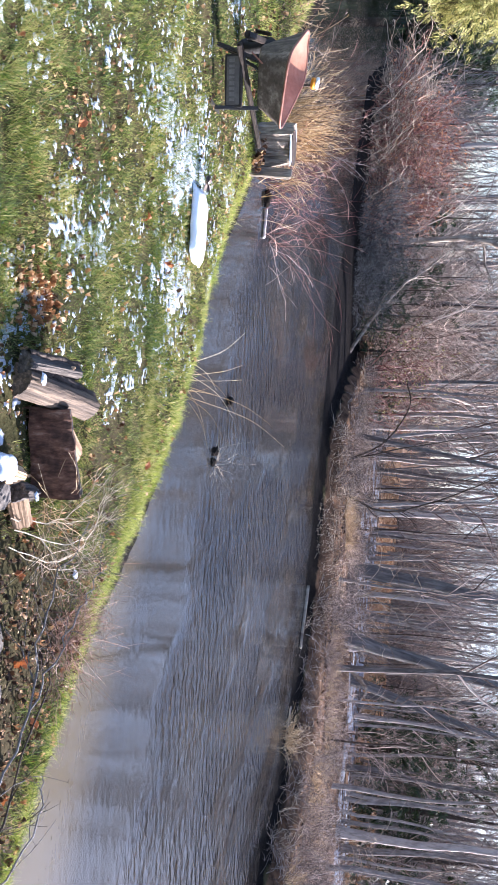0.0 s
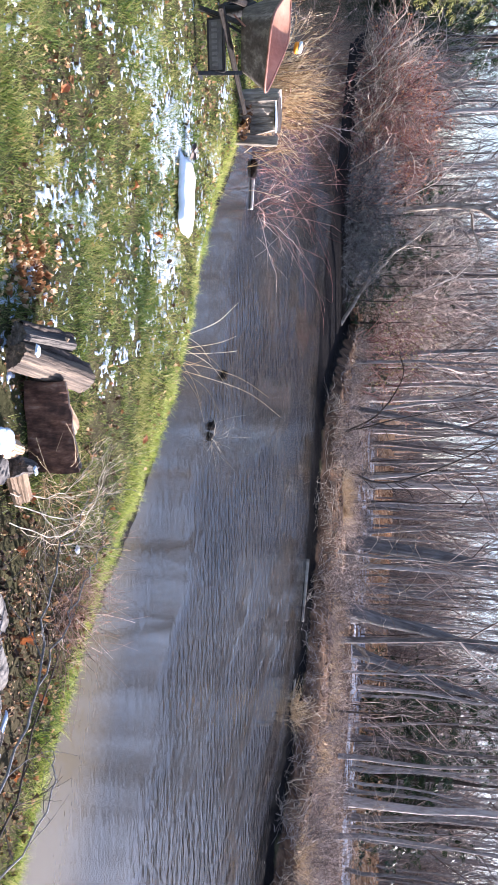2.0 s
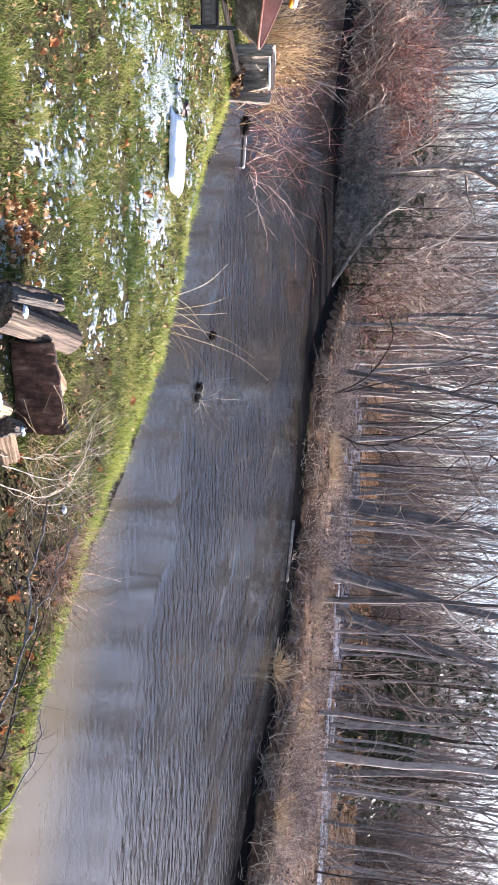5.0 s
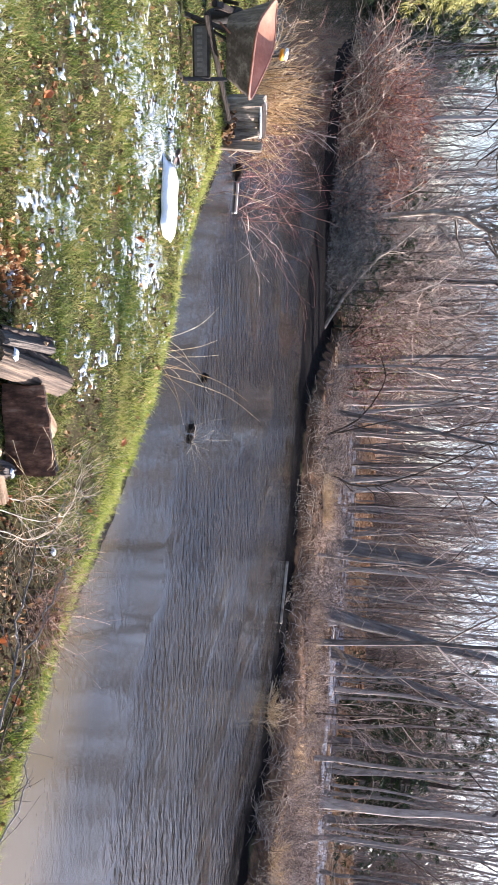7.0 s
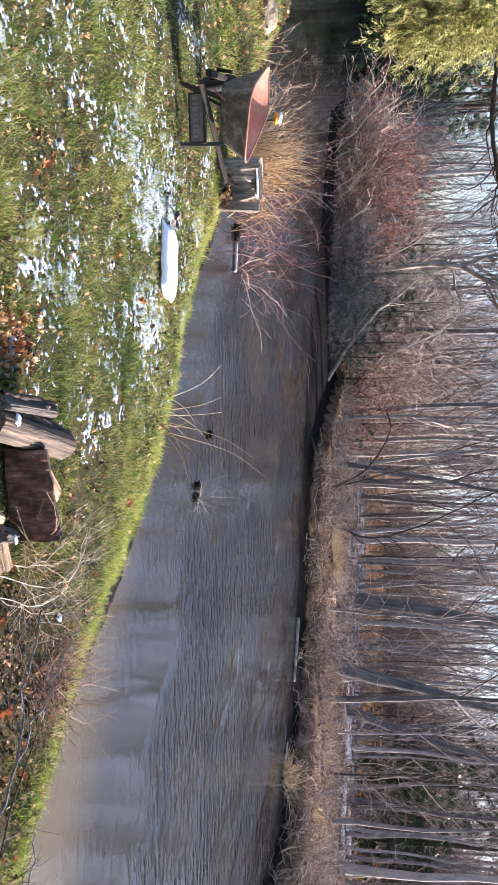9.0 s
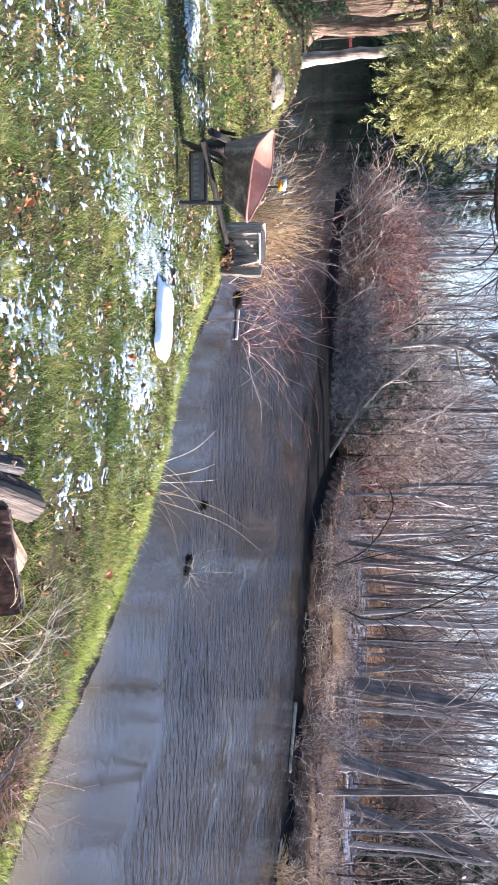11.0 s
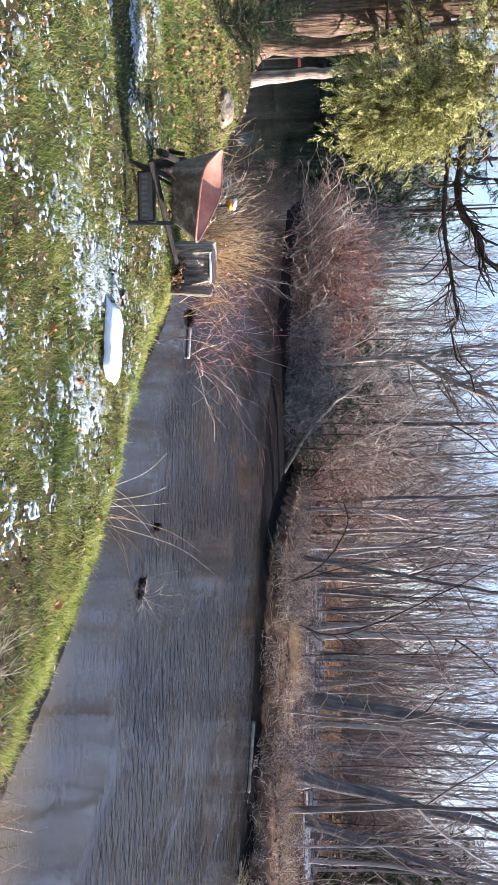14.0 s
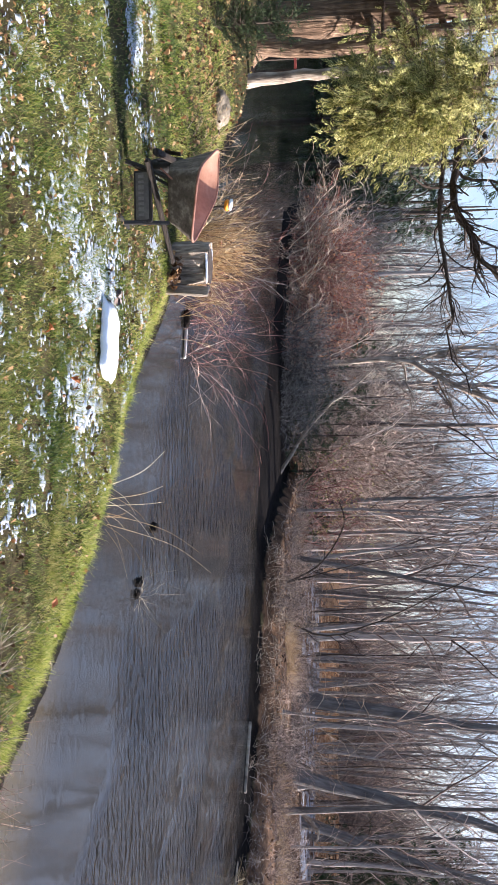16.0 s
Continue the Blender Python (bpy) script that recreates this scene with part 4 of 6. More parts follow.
# ---- shrubs of the far bank ----
def shrub_mesh(seed, stems, height, spread, twigs, r0=0.014, arch=0.45, thin=0.0045, third=2, curl=4):
    g = np.random.default_rng(seed)
    a = g.uniform(0, 2 * np.pi, stems)
    e = np.radians(g.uniform(90 - spread, 90, stems))
    d = np.stack([np.cos(a) * np.cos(e), np.sin(a) * np.cos(e), np.sin(e)], -1)
    n = 7
    P = np.zeros((stems, n, 3))
    P[:, 0, :2] = g.normal(size=(stems, 2)) * 0.16
    P[:, 0, 2] = -0.08
    ln = g.uniform(0.55, 1.1, stems) * height
    for j in range(1, n):
        d = d + g.normal(size=d.shape) * 0.17
        d[:, 2] -= arch / n * (j / n) * 2
        d /= np.linalg.norm(d, axis=1, keepdims=True)
        P[:, j] = P[:, j - 1] + d * (ln / (n - 1))[:, None]
    R = r0 * g.uniform(0.5, 1.2, stems)[:, None] * np.linspace(1, 0.3, n)[None]
    l2 = sprout(P, R, twigs, g, (0.2, 0.98), (0.25 * height, 0.5 * height), (15, 75), curl, 0.05, 0.36, 0.6, 0.3, thin * 1.3)
    l3 = sprout(*l2, third, g, (0.2, 0.98), (0.15, 0.5), (20, 75), curl - 1, 0.05, 0.22, 0.6, 0.6, thin)
    return (P, R), l2, l3


def make_shrub(name, seed, material, label, group, *args, **kw):
    s, l2, l3 = shrub_mesh(seed, *args, **kw)
    top = tagged(new(name), label, "shrub", group)
    v, f = tubes([s], 3)
    tagged(part("stem", mesh_of("stem", v, [f], material), top), kind="stuff")
    v, f = tubes([l2, l3], 3)
    tagged(part("crown", mesh_of("crown", v, [f], material), top), kind="stuff")
    return top


shrubs = [make_shrub("bare_shrub", 41, M_TWIG, "bare grey twiggy shrub on the far bank", "far bank shrubs", 16, 2.0, 55, 6),
          make_shrub("bare_shrub", 42, M_TWIG_BROWN, "bare brown twiggy shrub on the far bank", "far bank shrubs", 18, 1.6, 60, 6),
          make_shrub("bare_shrub", 43, M_TWIG, "tall bare grey shrub with arching twigs on the far bank", "far bank shrubs", 14, 2.8, 50, 7, r0=0.016),
          make_shrub("low_brush", 44, M_TWIG_BROWN, "low tangle of bare brown brush at the water's edge", "low brush", 15, 0.9, 75, 5, r0=0.007),
          make_shrub("arching_shrub", 46, M_TWIG_PALE, "tall pale shrub with long arching bare stems on the far bank", "arching shrubs", 13, 3.6, 60, 4, r0=0.020, arch=1.0, thin=0.0062, third=2, curl=6),
          make_shrub("arching_shrub", 47, M_TWIG_TAN, "tall tan shrub with long arching bare stems on the far bank", "arching shrubs", 11, 3.0, 65, 4, r0=0.018, arch=1.1, thin=0.006, third=2, curl=6),
          make_shrub("low_brush", 45, M_TWIG, "low tangle of bare grey brush at the water's edge", "low brush", 14, 1.1, 70, 5, r0=0.008),
          make_shrub("edge_brush", 48, M_TWIG_BROWN, "tuft of bare brown brush overhanging the water", "edge brush", 12, 0.6, 80, 3, r0=0.006, third=1),
          make_shrub("edge_brush", 49, M_TWIG_TAN, "tuft of dry tan brush overhanging the water", "edge brush", 12, 0.55, 80, 3, r0=0.006, third=1)]
shrubs.append(make_shrub("bare_shrub", 50, M_TWIG_SLATE, "dense slate-grey twiggy shrub on the far bank", "far bank shrubs", 24, 2.0, 65, 8, r0=0.010, thin=0.0042, third=3))
placed = set()


def shrub_at(k, x, y, s, rz):
    if k in placed:
        copy_at(shrubs[k], x, y, s, rz, 0, 0.02)
    else:
        placed.add(k)
        plant(shrubs[k], x, y, s, rz, 0, 0.02)


def along(line, s):
    seg = np.hypot(*(line[1:] - line[:-1]).T)
    c = np.concatenate([[0], np.cumsum(seg)])
    return np.array([np.interp(s, c, line[:, 0]), np.interp(s, c, line[:, 1])])


BANK = FAR[3:19]
total = np.hypot(*(BANK[1:] - BANK[:-1]).T).sum()
g = np.random.default_rng(55)
for s in np.arange(1.0, total - 1, 0.6):
    x, y = along(BANK, s)
    nx, ny = along(BANK, s + 0.1)
    out = np.array([ny - y, -(nx - x)]) / math.hypot(nx - x, ny - y)
    d = g.uniform(0.7, 4.6) if x < 1 else g.uniform(0.6, 1.8)
    if x > 1.5 and g.uniform() < 0.35:
        continue
    x, y = np.array([x, y]) + out * (d + float(shelf(np.array(x))))
    tall = x < 0.042 * y
    k = int(g.choice([0, 1, 2, 3, 4, 5, 6], p=[0.08, 0.08, 0.10, 0.08, 0.40, 0.18, 0.08] if tall else [0.0, 0.04, 0.0, 0.54, 0.0, 0.02, 0.4]))
    if k == 4 and (x < -3.6 or d < 1.3):
        k = 1
    shrub_at(k, x, y, g.uniform(0.75, 1.2) if tall else g.uniform(0.5, 0.85), g.uniform(0, 360))
for s in np.arange(1.0, total - 1, 0.42):
    x, y = along(BANK, s)
    nx, ny = along(BANK, s + 0.1)
    out = np.array([ny - y, -(nx - x)]) / math.hypot(nx - x, ny - y)
    x, y = np.array([x, y]) + out * (g.uniform(0.15, 0.6) + float(shelf(np.array(x))))
    shrub_at(int(g.choice([7, 8])), x, y, g.uniform(0.6, 1.1), g.uniform(0, 360))
for x, y in np.concatenate([np.stack([g.uniform(-10, 2, 26), g.uniform(22, 34, 26)], -1), np.stack([g.uniform(0, 26, 14), g.uniform(24, 38, 14)], -1)]):
    if inland(x, y) > 2 and (x < 0.042 * y or x > 0.32 * y):
        shrub_at(int(g.choice([1, 2, 5])), x, y, g.uniform(0.8, 1.3), g.uniform(0, 360))

for x, y, sc in ((-2.6, 23.6, 1.0), (-1.9, 23.4, 0.9), (-3.2, 24.4, 1.1), (-1.2, 23.0, 0.8), (-2.2, 24.4, 1.1), (-0.6, 22.9, 0.7)):
    shrub_at(9, x, y, sc, g.uniform(0, 360))
for x, y, sc in ((-5.6, 25.4, 1.1), (-4.6, 25.0, 1.0), (-6.4, 26.0, 1.2), (-3.8, 24.8, 0.9), (-5.2, 26.6, 1.3), (-7.2, 27.2, 1.3)):
    shrub_at(5, x, y, sc, g.uniform(0, 360))
# tall thicket whose crowns close the gaps above the bank
for x, y in np.stack([g.uniform(-13, 3, 48), g.uniform(30, 46, 48)], -1):
    if inland(x, y) > 4 and x < 0.042 * y:
        shrub_at(int(g.choice([2, 0, 2, 2])), x, y, g.uniform(2.1, 3.1), g.uniform(0, 360))

# arching tangle behind the left half of the bank, and fine brush all over the other half
for x, y in np.stack([g.uniform(-10, 3, 110), g.uniform(21, 38, 110)], -1):
    if 0.5 < inland(x, y) < 6 and x < 0.042 * y:
        shrub_at(int(g.choice([4, 5, 4, 4])) if x > -3.6 else int(g.choice([1, 5, 0])), x, y, g.uniform(0.8, 1.4), g.uniform(0, 360))
for x, y in np.stack([g.uniform(-11, 4, 130), g.uniform(25, 46, 130)], -1):
    if 3 < inland(x, y) < 14 and x < 0.042 * y:
        shrub_at(int(g.choice([2, 4, 5, 0, 2])), x, y, g.uniform(1.3, 1.95), g.uniform(0, 360))
for x, y in np.stack([g.uniform(1, 14, 260), g.uniform(8, 28, 260)], -1):
    if 0.4 < inland(x, y) < 8:
        shrub_at(int(g.choice([3, 6, 8, 7])), x, y, g.uniform(0.45, 0.9), g.uniform(0, 360))

# grey brush on the shaded floor between the shore and the slope
for x, y in np.stack([g.uniform(1, 14, 60), g.uniform(24, 46, 60)], -1):
    if inland(x, y) > 5 and 0.042 * y < x < 0.33 * y:
        shrub_at(int(g.choice([9, 3])), x, y, g.uniform(0.25, 0.42), g.uniform(0, 360))

# tall thin brush that fills the wood beyond the slope
for a_, d_ in np.stack([g.uniform(1.0, 46, 190), g.uniform(50, 84, 190)], -1):
    x, y = d_ * math.sin(radians(a_)), d_ * math.cos(radians(a_))
    if inland(x, y) > 39:
        shrub_at(int(g.choice([2, 0, 2, 1])), x, y, g.uniform(2.2, 3.8), g.uniform(0, 360))

# old snow lying in the shade of the far woods
fsx, fsy = np.meshgrid(np.arange(-1, 26, 0.13), np.arange(24, 52, 0.13), indexing="ij")
fsz, _, fsd = land(fsx, fsy)
fss = fbm(fsx, fsy * 0.7, 1.8, 140) * 0.42 + fbm(fsx, fsy, 0.42, 150) * 0.58
fsz = fsz + np.where(fss > 0.56, 0.03, -0.05)
fsi = np.arange(fsx.size).reshape(fsx.shape)
fsq = np.stack([fsi[:-1, :-1], fsi[1:, :-1], fsi[1:, 1:], fsi[:-1, 1:]], -1).reshape(-1, 4)
live = ((fss > 0.56) & (fsd > 13) & (fsd < 29.5)).ravel()
fsq = fsq[live[fsq].sum(1) >= 2]
used = np.unique(fsq)
remap = np.full(fsx.size, -1)
remap[used] = np.arange(len(used))
tagged(new("old_snow", mesh_of("old_snow", np.stack([fsx, fsy, fsz], -1).reshape(-1, 3)[used], [remap[fsq]], M_SHADED_DIRTY_SNOW, True)),
       "remains of old snow on the shaded forest floor", "snow", kind="stuff")


# ---- wheelbarrow ----
def box_mesh(name, sx, sy, sz, material, bevel=0.004, seg=2):
    bm = bmesh.new()
    bmesh.ops.create_cube(bm, size=1.0)
    bmesh.ops.scale(bm, vec=(sx, sy, sz), verts=bm.verts)
    bmesh.ops.bevel(bm, geom=bm.edges[:], offset=min(bevel, sx / 3, sy / 3, sz / 3), segments=seg, affect="EDGES")
    return bm_mesh(name, bm, material)


def beam(name, a, b, w, h, material, parent, label="", taper=1.0, bevel=0.004):
    """A straight bar from a to b with a bevelled section."""
    a, b = Vector(a), Vector(b)
    ln = (b - a).length
    bm = bmesh.new()
    bmesh.ops.create_cube(bm, size=1.0)
    bmesh.ops.scale(bm, vec=(w, h, ln), verts=bm.verts)
    for v in bm.verts:
        if v.co.z > 0:
            v.co.x *= taper
            v.co.y *= taper
    bmesh.ops.bevel(bm, geom=bm.edges[:], offset=min(bevel, w / 3, h / 3), segments=2, affect="EDGES")
    m = Matrix.Translation((a + b) / 2) @ (b - a).to_track_quat("Z", "Y").to_matrix().to_4x4()
    bm.transform(m)
    return part(name, bm_mesh(name, bm, material), parent, label)


def torus_mesh(name, R, r, material, n=28, k=10, m=None):
    u, v = np.meshgrid(np.arange(n) * 2 * np.pi / n, np.arange(k) * 2 * np.pi / k, indexing="ij")
    p = np.stack([(R + r * np.cos(v)) * np.cos(u), (R + r * np.cos(v)) * np.sin(u), r * np.sin(v)], -1).reshape(-1, 3)
    i = np.arange(n * k).reshape(n, k)
    q = np.stack([i, np.roll(i, -1, 0), np.roll(np.roll(i, -1, 0), -1, 1), np.roll(i, -1, 1)], -1).reshape(-1, 4)
    me = mesh_of(name, p, [q], material, True)
    if m is not None:
        me.transform(m)
    return me


def wheelbarrow():
    top = tagged(new("wheelbarrow"), "old steel wheelbarrow with faded red tray on the grass", "wheelbarrow")
    rim = np.array([(-1.91, 5.53, 0.60), (-1.41, 5.78, 0.50), (-1.99, 6.45, 0.59), (-2.39, 6.42, 0.61)])
    low = np.array([(-1.95, 5.68, 0.35), (-1.60, 5.84, 0.32), (-1.90, 6.00, 0.29), (-2.13, 5.98, 0.31)])
    n, rings = 40, 9
    a = (np.arange(n) + 0.5) * 2 * np.pi / n - 3 * np.pi / 4
    e = 0.36
    u, v = np.sign(np.cos(a)) * np.abs(np.cos(a)) ** e, np.sign(np.sin(a)) * np.abs(np.sin(a)) ** e
    u, v = (u + 1) / 2, (v + 1) / 2

    def sheet(c, s=1.0):
        uu, vv = 0.5 + (u - 0.5) * s, 0.5 + (v - 0.5) * s
        w = np.stack([(1 - uu) * (1 - vv), uu * (1 - vv), uu * vv, (1 - uu) * vv], -1)
        return w @ c

    loops = [sheet(low, s) for s in (0.05, 0.5, 0.92)]
    loops += [sheet(low) * (1 - k) + sheet(rim) * k for k in np.linspace(0.04, 1, rings)]
    g = np.random.default_rng(3)
    P = np.concatenate(loops)
    P += g.normal(size=P.shape) * 0.0018
    m = len(loops)
    i = np.arange(m * n).reshape(m, n)
    q = np.stack([i[:-1], np.roll(i, -1, 1)[:-1], np.roll(i, -1, 1)[1:], i[1:]], -1).reshape(-1, 4)
    centre = P.mean(0)
    out = P - centre
    out[:, 2] = -0.02
    out /= np.linalg.norm(out, axis=1, keepdims=True)
    part("tray_shell", mesh_of("tray_shell", P, [q], M_RUST_OUT, True), top, "grimy weathered outside of the tray")
    part("tray_lining", mesh_of("tray_lining", P - out * 0.006 + np.array([0, 0, 0.004]), [q[:, ::-1]], M_RUST_IN, True), top, "faded rusty red inside of the tray")
    loop = np.concatenate([loops[-1], loops[-1][:2]])[None]
    v_, f_ = tubes([(loop, np.full((1, n + 2), 0.010))], 6)
    part("rim", mesh_of("rim", v_, [f_], M_RIM, True), top, "rolled rusty rim")
    # snow and wet leaves left in the tray
    sm = bmesh.new()
    bmesh.ops.create_icosphere(sm, subdivisions=3, radius=1)
    for w in sm.verts:
        k = noise.noise(w.co * 2.2) * 0.4
        w.co = Vector((w.co.x * (0.13 + k * 0.06), w.co.y * (0.05 + k * 0.03), w.co.z * 0.02))
    lump = tagged(new("snow_lump", bm_mesh("snow_lump", sm, M_SNOW, True)), "small lump of snow in the wheelbarrow tray", "snow")
    lump.matrix_basis = pose(-1.80, 5.93, 0.345, 4, 3, 25)
    beam("leg", (-2.08, 5.79, -0.01), (-1.93, 5.78, 0.37), 0.045, 0.03, M_DARKMETAL, top, bevel=0.006)
    beam("leg", (-1.60, 5.71, -0.01), (-1.61, 5.80, 0.34), 0.028, 0.028, M_DARKMETAL, top, bevel=0.006)
    beam("handle", (-2.02, 5.62, 0.215), (-1.40, 6.19, 0.285), 0.055, 0.042, M_HANDLE, top, "dark stained wooden handle", 0.7, 0.008)
    beam("handle", (-2.14, 5.80, 0.23), (-2.32, 6.55, 0.24), 0.05, 0.042, M_HANDLE, top, "dark stained wooden handle", 0.9, 0.008)
    beam("brace", (-2.06, 5.84, 0.05), (-1.90, 5.86, 0.33), 0.05, 0.02, M_DARKMETAL, top)
    beam("hook", (-1.97, 5.66, 0.30), (-1.89, 5.68, 0.385), 0.012, 0.012, M_RIM, top, "bare metal hook")
    plate = part("stand_plate", box_mesh("stand_plate", 0.37, 0.035, 0.135, M_DARKMETAL, 0.006), top, "dark stand plate with raised marks", pose(-1.79, 5.735, 0.157, 8, 0, 5))
    part("plate_face", box_mesh("plate_face", 0.335, 0.004, 0.10, M_PLATE, 0.001), plate, "", pose(0, -0.0195, 0))
    for k, wd in enumerate((0.022, 0.018, 0.03, 0.016, 0.024, 0.02, 0.028, 0.018)):
        part("raised_mark", box_mesh("raised_mark", wd, 0.004, 0.042, M_LETTER, 0.001), plate, "", pose(-0.14 + k * 0.039, -0.0235, -0.008, 0, 0, 0))
    beam("foot_bar", (-1.625, 5.60, 0.012), (-1.60, 5.86, 0.012), 0.03, 0.024, M_DARKMETAL, top)
    wheel = part("wheel", torus_mesh("wheel", 0.118, 0.045, M_RUBBER, m=pose(-2.29, 6.52, 0.165, 90, 0, 118)), top, "black rubber tyre")
    v_, f_ = tubes([(np.array([[(-2.33, 6.50, 0.165), (-2.25, 6.54, 0.165)]]), np.full((1, 2), 0.085))], 20)
    part("hub", mesh_of("hub", v_, [f_], M_DARKMETAL, True), wheel)
    v_, f_ = tubes([(np.array([[(-2.40, 6.465, 0.165), (-2.18, 6.575, 0.165)]]), np.full((1, 2), 0.012))], 8)
    part("axle", mesh_of("axle", v_, [f_], M_DARKMETAL, True), wheel)
    for x, y in ((-2.38, 6.47), (-2.20, 6.57)):
        beam("fork", (x, y, 0.165), (x + 0.06, y - 0.10, 0.31), 0.03, 0.012, M_DARKMETAL, top)


wheelbarrow()


# ---- wood things ----
def log_mesh(name, length, radius, material, seed, split=None, rough=0.12, n=18, k=14):
    """A log along x with ridged bark; split: heights (of the radius) above which the section is cleft flat."""
    g = np.random.default_rng(seed)
    a = np.arange(n) * 2 * np.pi / n
    prof = 1 + g.normal(size=n) * rough * 0.6
    P = []
    for j in range(k):
        s = j / (k - 1)
        r = radius * prof * (1 + g.normal(size=n) * rough * 0.25) * (1.06 - 0.12 * s)
        y, z = r * np.cos(a), r * np.sin(a)
        if split is not None:
            z = np.minimum(z, radius * split + g.normal(size=n) * radius * 0.03)
        P.append(np.stack([np.full(n, (s - 0.5) * length) + g.normal(size=n) * 0.004, y, z], -1))
    P = np.array(P)
    ends = [P[0].mean(0), P[-1].mean(0)]
    V = np.concatenate([P.reshape(-1, 3), ends])
    i = np.arange(n * k).reshape(k, n)
    q = np.stack([i[:-1], i[1:], np.roll(i, -1, 1)[1:], np.roll(i, -1, 1)[:-1]], -1).reshape(-1, 4)
    t = np.concatenate([np.stack([np.full(n, n * k), i[0], np.roll(i[0], -1)], -1), np.stack([np.full(n, n * k + 1), np.roll(i[-1], -1), i[-1]], -1)])
    return mesh_of(name, V, [q, t], material, True)


def wedge_mesh(name, length, w, h, material, seed, k=22, n=48):
    """A split billet along x: a rough wedge section, its faces cleft into splinters that run with the grain."""
    g = np.random.default_rng(seed)
    sec = np.array([(-0.5, 0), (-0.46, 0.35), (-0.2, 0.92), (0.05, 1.0), (0.38, 0.62), (0.5, 0.2), (0.46, 0.0), (0, -0.06), (-0.5, 0)])
    way = np.concatenate([[0], np.cumsum(np.hypot(*(sec[1:] - sec[:-1]).T))])
    s = np.arange(n) / n * way[-1]
    ring = np.stack([np.interp(s, way, sec[:, 0]), np.interp(s, way, sec[:, 1])], -1)
    mid = np.array([0.0, 0.4])
    groove = g.normal(size=n) * 0.05 - 0.16 * (g.uniform(size=n) < 0.12)
    reach = g.uniform(-1, 1, n)
    P = []
    for j in range(k):
        u = j / (k - 1)
        deep = groove * (0.6 + 0.6 * np.sin(reach * 4 + u * 3)) + g.normal(size=n) * 0.012
        c = mid + (ring - mid) * (1 + deep[:, None]) * (1 - 0.12 * u)
        x = (u - 0.5) * length + (g.normal(size=n) * 0.003 if j in (0, k - 1) else 0)
        P.append(np.stack([np.full(n, x) if np.isscalar(x) else x, c[:, 0] * w, c[:, 1] * h], -1))
    P = np.array(P)
    V = np.concatenate([P.reshape(-1, 3), [P[0].mean(0), P[-1].mean(0)]])
    i = np.arange(n * k).reshape(k, n)
    q = np.stack([i[:-1], np.roll(i, -1, 1)[:-1], np.roll(i, -1, 1)[1:], i[1:]], -1).reshape(-1, 4)
    t = np.concatenate([np.stack([np.full(n, n * k), np.roll(i[0], -1), i[0]], -1), np.stack([np.full(n, n * k + 1), i[-1], np.roll(i[-1], -1)], -1)])
    return mesh_of(name, V, [q, t], material)


def snow_cap(name, w, d, h, seed, label, at, material=M_OLD_SNOW, taper=0.4, ragged=0.5):
    """A soft pad of snow lying on a thing: rounded rim, uneven outline and top."""
    n = 22
    u, v = np.meshgrid(np.linspace(-1, 1, n), np.linspace(-1, 1, n), indexing="ij")
    r = (np.abs(u) ** 5 + np.abs(v) ** 5) ** 0.2
    k = 1 + 0.35 * (fbm(u + seed, v, 0.5, seed) - 0.5)
    X, Y = u * w / 2 * k, v * d / 2 * k
    Z = h * (1 - np.clip(r, 0, 1) ** 6) ** 0.5 * (0.75 + 0.5 * fbm(u, v, 0.4, seed + 5)) - h * 0.15
    Y = Y * (1 - taper * np.clip(u, 0, 1) ** 3 + ragged * (fbm(u * 1.5 + seed, 0 * u, 0.35, seed + 9) - 0.5))
    V = np.stack([X, Y, Z], -1).reshape(-1, 3)
    V = np.concatenate([V, V * [0.96, 0.96, 0] - [0, 0, h * 0.25]])
    i = np.arange(n * n).reshape(n, n)
    q = np.stack([i[:-1, :-1], i[1:, :-1], i[1:, 1:], i[:-1, 1:]], -1).reshape(-1, 4)
    edge = np.concatenate([i[:, 0], i[-1, 1:], i[-2::-1, -1], i[0, -2:0:-1]])
    nxt = np.roll(edge, -1)
    o = n * n
    ob = tagged(new(name, mesh_of(name, V, [q, q[:, ::-1] + o, np.stack([edge, edge + o, nxt + o, nxt], -1)], material, True)), label, "snow")
    ob.matrix_basis = at
    return ob


# firewood heap by the shore
wood = "heap of split firewood"


